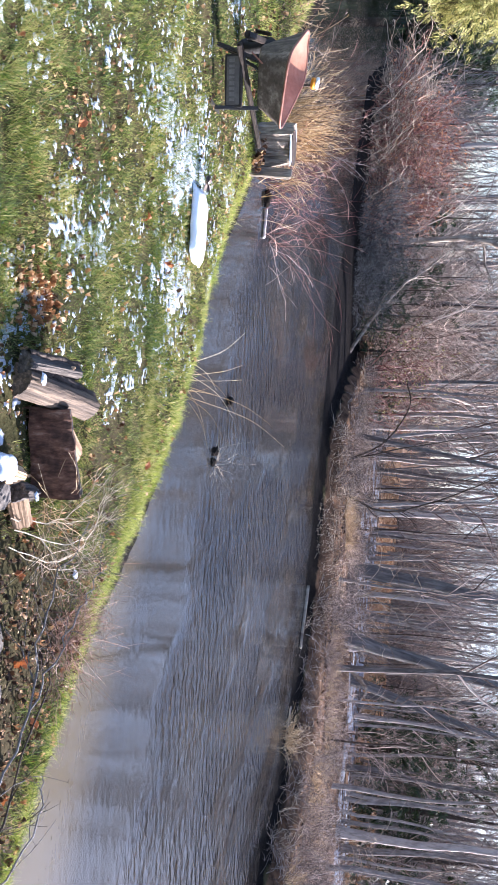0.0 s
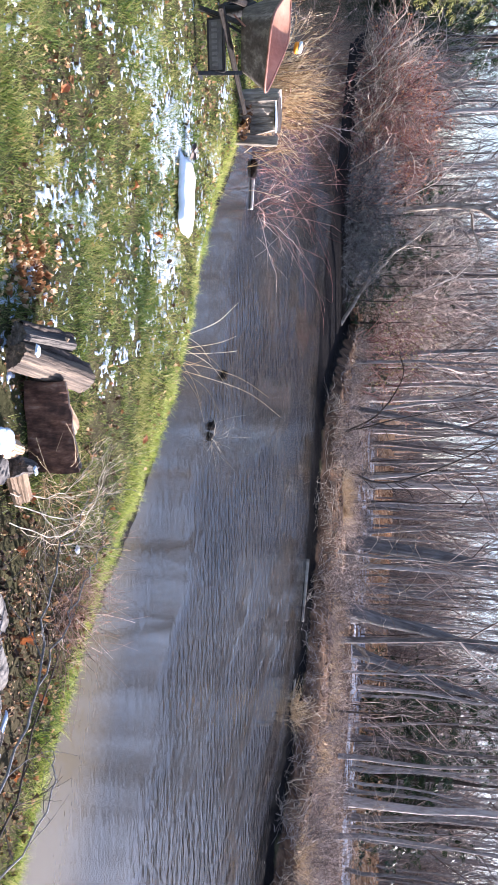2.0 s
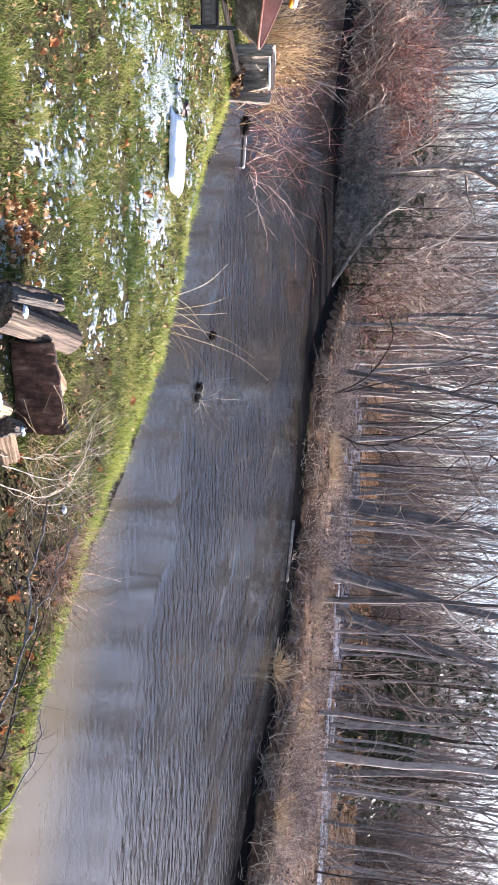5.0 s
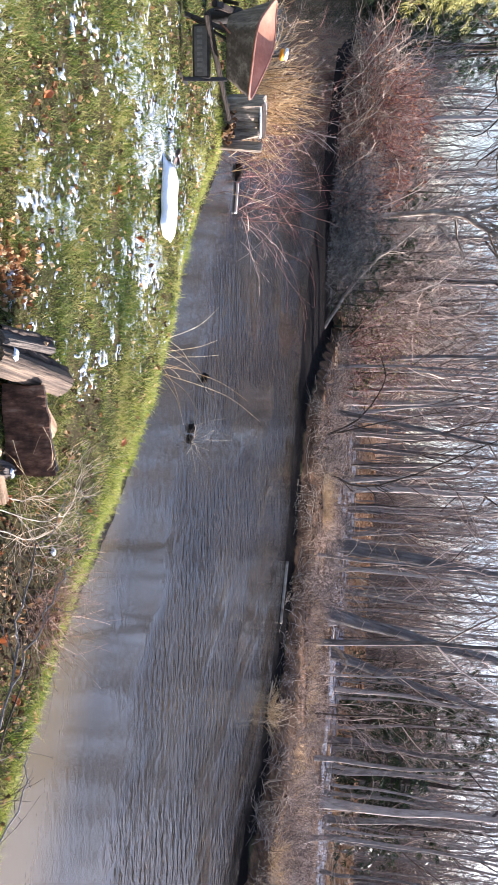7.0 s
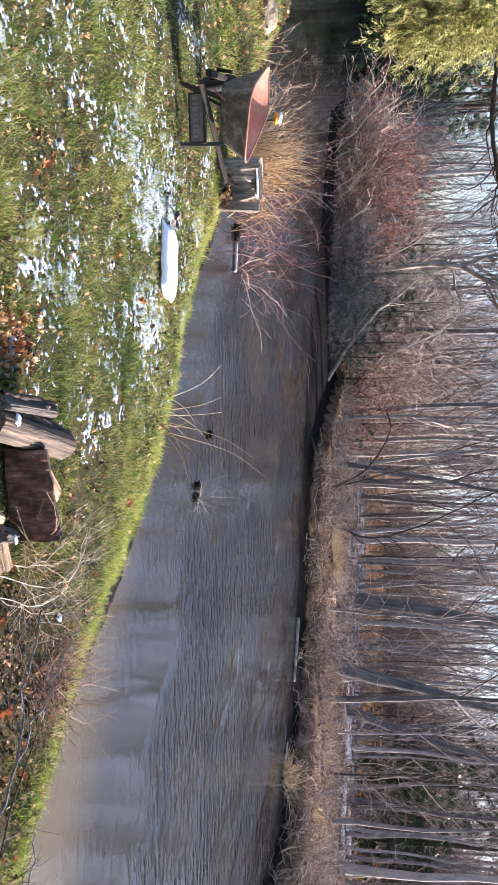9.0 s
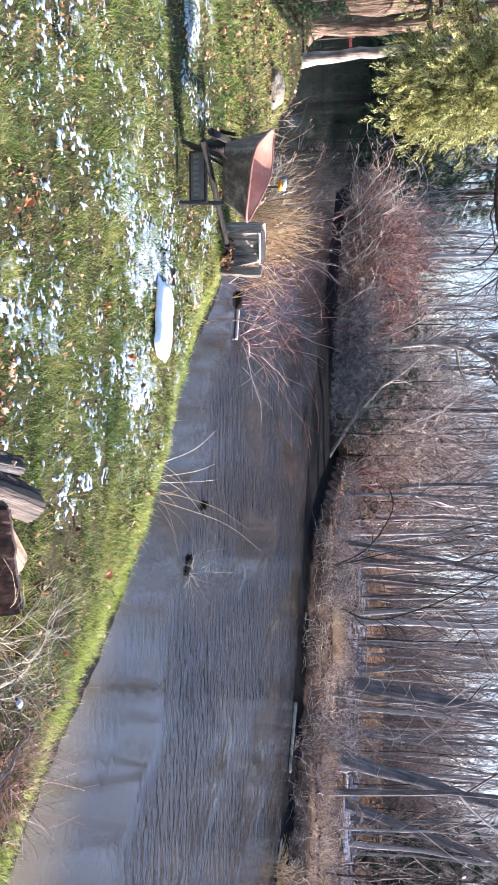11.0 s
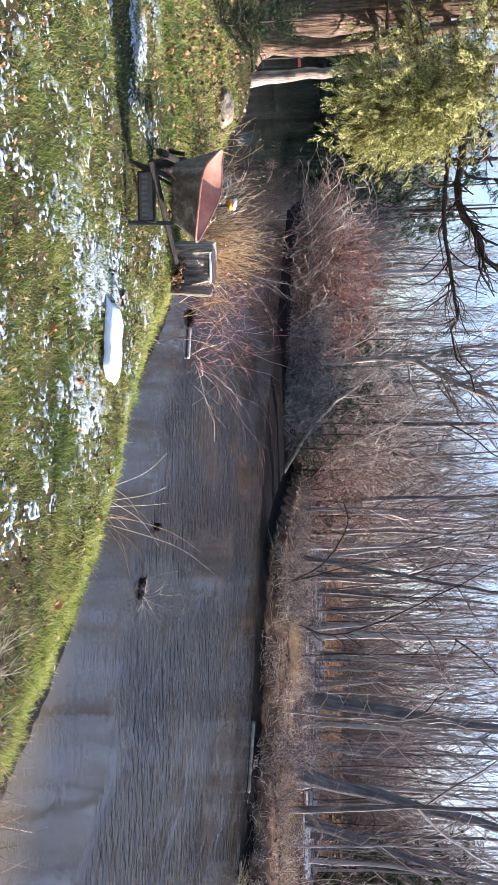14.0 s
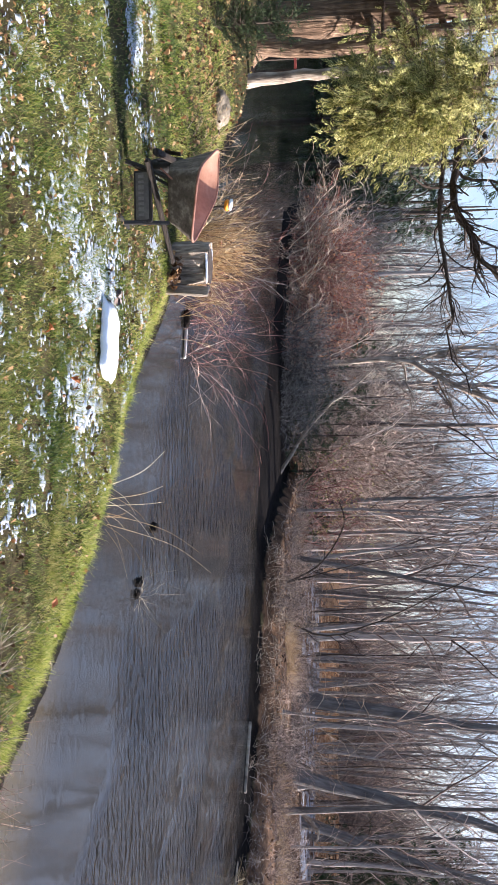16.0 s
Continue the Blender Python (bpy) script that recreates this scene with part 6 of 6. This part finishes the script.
# twigs and small bits along the near shore
g = np.random.default_rng(91)
tb = []
for k in range(70):
    s = g.uniform(0, 1)
    x, y = along(NEAR[3:12], s * 8.0)
    a, ln = g.uniform(0, 2 * np.pi), g.uniform(0.03, 0.10)
    p0 = np.array([x + 0.05, y + 0.03, WATER + 0.02 + g.uniform(0, 0.05)])
    dirv = np.array([math.cos(a) * 0.6 + 0.6, math.sin(a) * 0.6 + 0.4, g.uniform(0.0, 0.5)])
    tb.append((bend([p0, p0 + dirv * ln * 0.5 + g.normal(size=3) * 0.015, p0 + dirv * ln], 5)[None], np.linspace(0.003, 0.0012, 5)[None]))
v, f = tubes(tb, 3)
tagged(new("shore_twigs", mesh_of("shore_twigs", v, [f], M_TWIG)), "bits of twig and root sticking out of the grassy bank", "twigs", kind="stuff")


# ---- brushwood on the near shore ----
def branch(name, seed, lines, twigs, material, label, at=None, thin=0.002, tw_len=(0.15, 0.5), third=2, lift=0.1, angle=(20, 60), category="branch", wob=0.012, n=14, crook=0.22):
    g = np.random.default_rng(seed)
    batches = []
    for pts, r0, r1 in lines:
        p = bend(pts, n, wob, g)[None]
        r = np.linspace(r0, r1, n)[None]
        batches.append((p, r))
    main = list(batches)
    for p, r in main:
        l2 = sprout(p, r, twigs, g, (0.15, 0.99), tw_len, angle, 7, lift, crook, 0.55, 0.4, thin)
        l3 = sprout(*l2, third, g, (0.2, 0.98), (tw_len[0] * 0.5, tw_len[1] * 0.5), (20, 60), 4, lift * 0.5, 0.14, 0.7, 0.6, thin * 0.8)
        batches += [l2, l3]
    v, f = tubes(main, 6)
    top = tagged(new(name), label, category)
    part("limb", mesh_of("limb", v, [f], material, True), top)
    v, f = tubes(batches[len(main):], 3)
    tagged(part("twig_mass", mesh_of("twig_mass", v, [f], material), top), kind="stuff")
    if at is not None:
        top.matrix_basis = at
    return top


branch("fallen_branch", 101, [([(2.02, 1.95, 0.03), (1.86, 2.20, 0.10), (1.62, 2.42, 0.14), (1.32, 2.56, 0.13), (1.10, 2.68, 0.15), (0.98, 2.92, 0.17), (0.92, 3.15, 0.10)], 0.0065, 0.002),
                              ([(1.62, 2.42, 0.14), (1.34, 2.72, 0.20), (1.18, 3.02, 0.20), (1.05, 3.28, 0.12)], 0.0045, 0.0015)], 13, M_BARK_BIG,
       "grey-brown fallen branch with many twigs lying along the shore", tw_len=(0.10, 0.34), thin=0.0012, n=24, wob=0.008)
branch("fallen_branch", 102, [([(2.30, 1.85, 0.02), (2.06, 2.18, 0.12), (1.76, 2.52, 0.10), (1.60, 2.84, 0.06), (1.72, 3.06, -0.04)], 0.006, 0.0018)], 12, M_BARK_DARK,
       "dark thin fallen branch reaching over the bank", tw_len=(0.10, 0.34), lift=-0.1, thin=0.0013)
branch("fallen_branch", 103, [([(0.80, 2.52, 0.02), (0.86, 2.72, 0.11), (0.82, 2.98, 0.15), (0.72, 3.28, 0.10)], 0.0026, 0.0011),
                              ([(0.86, 2.55, 0.02), (0.98, 2.80, 0.14), (0.98, 3.05, 0.17), (0.84, 3.36, 0.10)], 0.0026, 0.0011),
                              ([(0.92, 2.50, 0.02), (1.06, 2.80, 0.12), (1.02, 3.12, 0.13), (0.90, 3.45, 0.08)], 0.0024, 0.001),
                              ([(0.98, 2.60, 0.02), (1.12, 2.86, 0.10), (1.10, 3.20, 0.12), (1.00, 3.48, 0.06)], 0.0022, 0.001)], 14, M_TWIG_STRAW,
       "pale thin brushwood arching beside the firewood heap", wob=0.006, tw_len=(0.12, 0.34), thin=0.001, crook=0.16, angle=(15, 45))
branch("fallen_branch", 104, [([(2.35, 2.10, 0.02), (2.22, 2.42, 0.13), (2.10, 2.72, 0.06), (2.16, 2.98, -0.10)], 0.005, 0.002)], 6, M_BARK,
       "thin bare branch drooping from the bank to the water", tw_len=(0.12, 0.35), lift=-0.15, thin=0.0013)

# ---- the far bank's single branches and logs ----
branch("leaning_branch", 111, [([(0.864, 23.0, -0.14), (-0.08, 23.3, 0.42), (-1.08, 23.8, 1.22), (-1.61, 24.2, 1.89), (-2.3, 24.8, 2.6)], 0.06, 0.014)], 12, M_BARK_PALE,
       "pale dead branch leaning out of the far bank to the water", tw_len=(0.4, 1.4), lift=0.3, thin=0.006)
for x, y, ln, rad_, rz in ((6.08, 15.50, 1.35, 0.04, -40), (7.55, 13.75, 0.7, 0.02, -60)):
    ob = tagged(new("floating_log", log_mesh("floating_log", ln, rad_, M_BARK_PALE, int(x * 10))), "pale log lying in the water at the far shore", "log")
    ob.matrix_basis = pose(x, y, WATER + 0.02, 0, 0, rz)
branch("pale_broken_tree", 113, [([(9.9, 21.9, 0.2), (10.05, 21.8, 0.65), (10.35, 21.6, 1.0), (10.6, 21.4, 1.0)], 0.06, 0.03)], 4, M_BARK_PALE,
       "pale broken stump with a bent limb in the woods", tw_len=(0.3, 0.9), thin=0.004, category="tree")
branch("bent_pale_tree", 114, [([(-2.5, 26.0, 0.0), (-2.63, 26.0, 2.08), (-2.66, 26.0, 3.5), (-2.18, 26.0, 4.57), (-1.55, 26.0, 5.8), (-0.9, 26.1, 7.9)], 0.10, 0.075),
                               ([(-2.6, 26.0, 3.7), (-3.0, 26.1, 5.4), (-2.9, 26.2, 7.9)], 0.08, 0.03)], 16, M_BARK_PALE,
       "pale crooked tree forking above the far bank", tw_len=(0.7, 2.4), lift=0.4, thin=0.006, category="tree", third=4)
branch("leaning_sapling", 115, [([(3.5, 20.0, 0.15), (3.0, 20.0, 1.1), (2.05, 20.0, 1.66), (1.45, 20.0, 1.56)], 0.030, 0.010),
                                ([(3.5, 20.0, 0.15), (3.1, 20.1, 1.7), (2.5, 20.2, 4.2)], 0.026, 0.008)], 12, M_BARK_DARK,
       "dark bowed sapling on the far bank", tw_len=(0.25, 0.8), lift=0.4, thin=0.004, category="tree")
branch("leaning_sapling", 116, [([(4.5, 20.3, 0.2), (4.9, 20.6, 1.4), (4.2, 21.0, 3.4), (3.2, 21.3, 5.4)], 0.036, 0.012)], 14, M_BARK_DARK,
       "dark leaning sapling on the far bank", tw_len=(0.25, 0.8), lift=0.4, thin=0.004, category="tree")

# russet-leaved shrubs
def leafy_shrub(seed, x, y, scale, count, label, material, size):
    g = np.random.default_rng(seed)
    s, l2, l3 = shrub_mesh(seed, 14, 1.8, 55, 6)
    top = tagged(new("leafy_shrub"), label, "shrub", "shrubs that kept their leaves")
    v, f = tubes([s], 4)
    part("stem", mesh_of("stem", v, [f], M_TWIG_RED), top)
    v, f = tubes([l2, l3], 3)
    tagged(part("twig_mass", mesh_of("twig_mass", v, [f], M_TWIG_RED), top), kind="stuff")
    tips = l3[0].reshape(-1, 3)
    pick = tips[g.choice(len(tips), min(count, len(tips)), replace=False)]
    v, f = leaves(pick[:, 0], pick[:, 1], pick[:, 2], size, 0.4, 1.0)
    tagged(part("foliage", mesh_of("foliage", v, [f], material), top), kind="stuff")
    plant(top, x, y, scale, seed * 40, 0, 0.02)


for k, (x, y, sc) in enumerate(((-3.9, 27.4, 1.5), (-5.2, 28.6, 1.7), (-4.4, 29.6, 1.8), (-6.4, 30.4, 1.6), (-3.0, 26.9, 1.1), (-5.6, 27.9, 1.1),
                                 (-5.0, 26.2, 1.3), (-4.0, 25.6, 1.2), (-6.0, 26.6, 1.5), (-3.2, 25.0, 0.9), (-7.0, 28.0, 1.6), (-4.6, 27.2, 1.7))):
    leafy_shrub(121 + k, x, y, sc, 1000, "shrub with russet leaves on the far bank", M_RED_BERRY, (0.03, 0.065))
leafy_shrub(131, 1.7, 25.2, 1.6, 420, "shrub with a few olive leaves on the far bank", M_CEDAR, (0.03, 0.06))
leafy_shrub(132, 2.8, 26.4, 1.5, 300, "shrub with a few olive leaves on the far bank", M_CEDAR, (0.03, 0.06))


# ---- cedars and spruce at the left shore ----
def sprays(tips, ways, g, size, material, name, parent, fan=6):
    """Flat fans of scale-leaved twiglets at the given places."""
    n = len(tips)
    ways = ways / (np.linalg.norm(ways, axis=1, keepdims=True) + 1e-9)
    side = np.cross(ways, np.array([0, 0, 1.0]) + g.normal(size=(n, 3)) * 0.5)
    side /= np.linalg.norm(side, axis=1, keepdims=True) + 1e-9
    up = np.cross(side, ways)
    V, F = [], []
    s = g.uniform(*size, n)[:, None]
    for k in range(fan):
        a = (k / (fan - 1) - 0.5) * 1.7
        d = ways * math.cos(a) + side * math.sin(a) - np.array([0, 0, 1.0]) * 0.12
        root = tips + ways * s * 0.12 * k / fan
        ln = s * (1 - 0.35 * abs(a)) * g.uniform(0.7, 1.1, (n, 1))
        w = s * 0.06
        q = np.cross(d, up)
        m_ = root + d * ln * 0.55 + up * s * 0.05
        t_ = root + d * ln - np.array([0, 0, 1.0]) * ln * 0.15
        V.append(np.stack([root, m_ + q * w, t_, m_ - q * w], 1))
    V = np.stack(V, 1).reshape(-1, 3)
    i = np.arange(n * fan)[:, None] * 4
    return tagged(part(name, mesh_of(name, V, [i + np.array([[0, 1, 2, 3]])], material), parent), kind="stuff")


def fronds(tips, ways, g, size, material, name, parent, nodes=7):
    """Drooping flat cedar fronds: a rib with scaly branchlets set along both sides."""
    n = len(tips)
    ways = ways / (np.linalg.norm(ways, axis=1, keepdims=True) + 1e-9)
    side = np.cross(ways, g.normal(size=(n, 3)))
    side /= np.linalg.norm(side, axis=1, keepdims=True) + 1e-9
    up = np.cross(side, ways)
    s = g.uniform(*size, n)[:, None]
    down = np.array([0, 0, 1.0])
    V = []
    for j in range(nodes):
        u = (j + 0.5) / nodes
        root = tips + ways * s * u - down * s * 0.25 * u * u
        for sgn in (-1, 1):
            d = ways * 0.8 + side * sgn * 0.62 - down * 0.15 + g.normal(size=(n, 3)) * 0.12
            ln = s * (0.50 - 0.34 * u) * g.uniform(0.7, 1.15, (n, 1))
            q = np.cross(d, up) * s * 0.036
            m_ = root + d * ln * 0.6
            V.append(np.stack([root, m_ + q, root + d * ln, m_ - q], 1))
    V = np.stack(V, 1).reshape(-1, 3)
    i = np.arange(n * nodes * 2)[:, None] * 4
    return tagged(part(name, mesh_of(name, V, [i + np.array([[0, 1, 2, 3]])], material), parent), kind="stuff")


def cedar(seed, trunk, r0, r1, boughs, label, bark=M_BARK_CEDAR, bough_len=(1.2, 2.6), first=0.3, twig=7, size=(0.13, 0.24), up=-0.15, sides=22, many=2):
    g = np.random.default_rng(seed)
    p = bend(trunk, 26, 0.006, g)[None]
    r = (np.linspace(r0, r1, 26) * (1 + 0.5 * np.exp(-np.linspace(0, 14, 26))))[None]
    top = tagged(new("cedar_tree"), label, "tree", "cedars by the pond")
    v, f = tubes([(p, r)], sides)
    # fluted, stringy trunk
    c = np.repeat(p[0], sides, 0)
    k = 1 + 0.055 * np.tile(g.normal(size=sides), 26) + 0.025 * g.normal(size=26 * sides)
    v = c + (v - c) * k[:, None]
    part("trunk", mesh_of("trunk", v, [f], bark, True), top)
    if boughs:
        l1 = sprout(p, r, boughs, g, (first, 0.98), bough_len, (55, 100), 8, up, 0.08, 0.28, 0.25, 0.012)
        l2 = sprout(*l1, twig, g, (0.2, 1.0), (0.3, 0.8), (25, 60), 5, -0.1, 0.1, 0.5, 0.4, 0.004)
        v, f = tubes([l1, l2], 4)
        tagged(part("crown", mesh_of("crown", v, [f], M_BARK_CEDAR), top), kind="stuff")
        pts = np.concatenate([l2[0][:, 1:].reshape(-1, 3), l1[0][:, 4:].reshape(-1, 3)])
        way = np.concatenate([np.repeat(l2[0][:, -1] - l2[0][:, 0], 4, 0), np.repeat(l1[0][:, -1] - l1[0][:, 0], 4, 0)]) + g.normal(size=pts.shape) * 0.35
        pts, way = np.repeat(pts, many, 0) + g.normal(size=(len(pts) * many, 3)) * 0.03, np.repeat(way, many, 0) + g.normal(size=(len(pts) * many, 3)) * 0.22 - [0, 0, 0.15]
        fronds(pts, way, g, size, M_CEDAR, "foliage", top)
    return top


cedar(131, [(-8.0, 15.6, -0.2), (-8.15, 15.5, 1.5), (-8.2, 15.4, 4.0), (-8.3, 15.3, 9.0)], 0.42, 0.12, 34, "old cedar with a thick furrowed trunk at the water's edge", first=0.40, up=0.0)
cedar(132, [(-7.7, 15.3, -0.2), (-7.45, 15.2, 0.8), (-7.4, 15.1, 2.0), (-7.6, 15.0, 4.0), (-7.7, 15.0, 7.5)], 0.20, 0.06, 16, "slimmer cedar with a sunlit trunk beside the old one", first=0.55, up=0.0)
# pale bark here stands in for sunlight that the hanging bough keeps off
cedar(133, [(-6.2, 13.75, -0.2), (-6.22, 13.65, 0.6), (-6.18, 13.5, 1.6), (-6.12, 13.35, 2.8), (-6.13, 13.25, 3.9), (-6.0, 13.1, 6.5)], 0.105, 0.045, 10,
      "leaning cedar with peeling bark, paled as if sunlit, at the water's edge", bark=M_BARK_PALE, first=0.78, bough_len=(0.6, 1.4), up=0.15)
cedar(134, [(-6.1, 13.2, 5.2), (-5.6, 12.8, 4.2), (-5.2, 12.5, 3.0), (-4.95, 12.3, 2.05)], 0.04, 0.012, 60,
      "hanging cedar bough with yellow-green foliage over the water", bough_len=(0.3, 0.62), first=0.42, twig=8, size=(0.12, 0.22), up=-0.25, sides=6, many=2)
g = np.random.default_rng(141)


def spruce(x, y, h):
    top = tagged(new("young_spruce"), "small dark green young spruce on the lawn", "tree")
    p = np.stack([np.zeros(8), np.zeros(8), np.linspace(-0.05, h, 8)], -1)[None]
    r = np.linspace(0.022, 0.004, 8)[None]
    v, f = tubes([(p, r)], 7)
    part("trunk", mesh_of("trunk", v, [f], M_BARK_DARK), top)
    l1 = sprout(p, r, 130, g, (0.08, 0.97), (0.15, 0.55), (55, 95), 5, 0.25, 0.06, 0.4, 0.4, 0.003)
    keepk = np.linalg.norm(l1[0][:, -1, :2], axis=1) < 0.62 * (1 - l1[0][:, 0, 2] / h) + 0.08
    l1 = (l1[0][keepk], l1[1][keepk])
    l2 = sprout(*l1, 5, g, (0.2, 1.0), (0.08, 0.2), (25, 55), 3, 0.0, 0.06, 0.6, 0.5, 0.002)
    v, f = tubes([l1, l2], 3)
    tagged(part("crown", mesh_of("crown", v, [f], M_BARK_DARK), top), kind="stuff")
    n1 = sprout(*l2, 14, g, (0.0, 1.0), (0.025, 0.045), (35, 75), 2, 0.1, 0.02, 0.6, 0.6, 0.0026)
    n2 = sprout(*l1, 30, g, (0.2, 1.0), (0.025, 0.045), (35, 75), 2, 0.1, 0.02, 0.6, 0.6, 0.0026)
    v, f = tubes([n1, n2], 3)
    tagged(part("needles", mesh_of("needles", v, [f], M_SPRUCE), top), kind="stuff")
    plant(top, x, y, 1.0, 30, 0, 0.02)


spruce(-5.2, 9.9, 1.25)


def conifer(seed, h, label):
    """A tall dark evergreen: whorls of drooping boughs thick with sprays."""
    g = np.random.default_rng(seed)
    top = tagged(new("evergreen_tree"), label, "tree", "dark evergreens")
    p = np.stack([np.cumsum(g.normal(size=10) * 0.03), np.cumsum(g.normal(size=10) * 0.03), np.linspace(-0.2, h, 10)], -1)[None]
    r = np.linspace(0.16, 0.02, 10)[None]
    v, f = tubes([(p, r)], 9)
    part("trunk", mesh_of("trunk", v, [f], M_BARK_DARK, True), top)
    l1 = sprout(p, r, 75, g, (0.08, 0.99), (0.8, 2.2), (65, 105), 6, -0.05, 0.06, 0.22, 0.3, 0.012)
    keepk = np.linalg.norm(l1[0][:, -1, :2], axis=1) < 2.0 * (1.05 - l1[0][:, 0, 2] / h) + 0.3
    l1 = (l1[0][keepk], l1[1][keepk])
    l2 = sprout(*l1, 5, g, (0.25, 1.0), (0.3, 0.8), (25, 60), 3, -0.1, 0.08, 0.5, 0.4, 0.006)
    v, f = tubes([l1, l2], 3)
    tagged(part("crown", mesh_of("crown", v, [f], M_BARK_DARK), top), kind="stuff")
    pts = np.concatenate([l2[0].reshape(-1, 3), l1[0][:, 2:].reshape(-1, 3)])
    way = np.concatenate([np.repeat(l2[0][:, -1] - l2[0][:, 0], 3, 0), np.repeat(l1[0][:, -1] - l1[0][:, 0], 4, 0)]) + g.normal(size=pts.shape) * 0.3
    sprays(pts, way, g, (0.22, 0.45), M_SPRUCE, "foliage", top, 5)
    return top


pines = [conifer(161, 9.0, "dark evergreen tree at the far end of the pond"), conifer(162, 7.0, "smaller dark evergreen tree at the far end of the pond")]
g = np.random.default_rng(163)
first = [True, True]
for k, (x, y, s_) in enumerate(((-15.5, 52, 1.0), (-19.5, 64, 1.2), (-23, 66, 1.1), (-26, 67, 1.2), (-30, 68, 1.3), (-17.5, 60, 0.9), (-34, 69, 1.2), (-13, 45, 0.9), (-21.3, 68, 1.3),
                             (-28, 72, 1.3), (-24.5, 73, 1.4), (-0.7, 31.5, 0.72), (-12.8, 19.5, 1.1), (-15.5, 21.0, 1.2), (-11.5, 16.5, 1.0), (-38, 71, 1.3),
                             (-18, 66, 1.5), (-20.5, 70, 1.6), (-27, 75, 1.7), (-31, 74, 1.6), (-34.5, 75, 1.7), (-40, 76, 1.7), (-24, 69.5, 1.5), (-16, 57, 1.2),
                             (-25, 79, 1.9), (-29, 80, 2.0), (-33, 81, 2.0), (-37, 82, 2.0), (-41, 82, 2.0), (-45, 75, 1.8),
                             (-2.6, 27.4, 0.34), (-0.6, 26.4, 0.30), (-5.0, 30.2, 0.38), (0.9, 25.4, 0.28), (-3.6, 29.0, 0.45), (-7.6, 32.5, 0.42), (-1.6, 28.4, 0.4), (2.4, 26.5, 0.36),
                             # low evergreens added to give the tangle behind the bank its shaded depth
                             (-1.0, 25.4, 0.26), (-2.0, 26.3, 0.30), (0.2, 24.6, 0.24), (-3.2, 27.6, 0.34), (-0.2, 25.6, 0.28), (-4.6, 28.6, 0.32), (-1.3, 26.6, 0.34), (-6.8, 30.2, 0.36),
                             (-0.6, 57, 1.0), (2.4, 62, 1.1), (4.6, 56, 0.8), (-3.4, 60, 0.9), (21.5, 36, 1.2), (24, 37.5, 1.3), (19.8, 38.5, 1.1), (26, 36.5, 1.2), (22.6, 40, 1.4),
                             *((-12.5 - 1.45 * q_, 46 + 1.15 * q_ + 3 * (q_ % 3), 1.1 + 0.25 * (q_ % 4)) for q_ in range(22)))):
    kind_ = k % 2
    if first[kind_]:
        first[kind_] = False
        plant(pines[kind_], x, y, s_, g.uniform(0, 360))
    else:
        copy_at(pines[kind_], x, y, s_, g.uniform(0, 360))

# dark limbs of a big tree reaching over the pond
branch("overhanging_limb", 151, [([(-7.6, 15.0, 4.2), (-5.6, 14.4, 3.45), (-3.9, 14.5, 3.3), (-2.8, 14.7, 3.5), (-2.3, 14.8, 3.62), (-1.9, 14.85, 3.5), (-0.9, 15.0, 3.95)], 0.055, 0.012),
                                 ([(-7.6, 15.0, 4.6), (-5.6, 14.4, 3.75), (-4.35, 14.35, 3.55), (-3.5, 14.55, 3.92), (-2.85, 14.7, 4.42), (-1.8, 15.0, 5.4)], 0.085, 0.035)], 30, M_BARK_DARK,
       "dark crooked bare limb reaching over the pond", tw_len=(0.3, 1.3), thin=0.004, third=3, n=20, category="branch", wob=0.03)
branch("overhanging_limb", 152, [([(-8.2, 15.0, 5.2), (-7.0, 13.9, 4.55), (-6.0, 13.4, 4.3), (-5.0, 13.2, 4.1), (-4.2, 13.3, 4.35)], 0.035, 0.010),
                                 ([(-8.2, 15.0, 5.8), (-7.0, 13.9, 5.2), (-5.9, 13.3, 5.1), (-4.8, 13.2, 5.3)], 0.030, 0.010),
                                 ([(-7.4, 14.2, 3.6), (-6.6, 13.6, 3.8), (-5.8, 13.3, 4.4), (-5.2, 13.1, 5.2)], 0.022, 0.008)], 26, M_TWIG_TAN,
       "tan bare twiggy limb among the cedar boughs", tw_len=(0.3, 1.2), thin=0.0045, third=4, n=18, category="branch", wob=0.03)
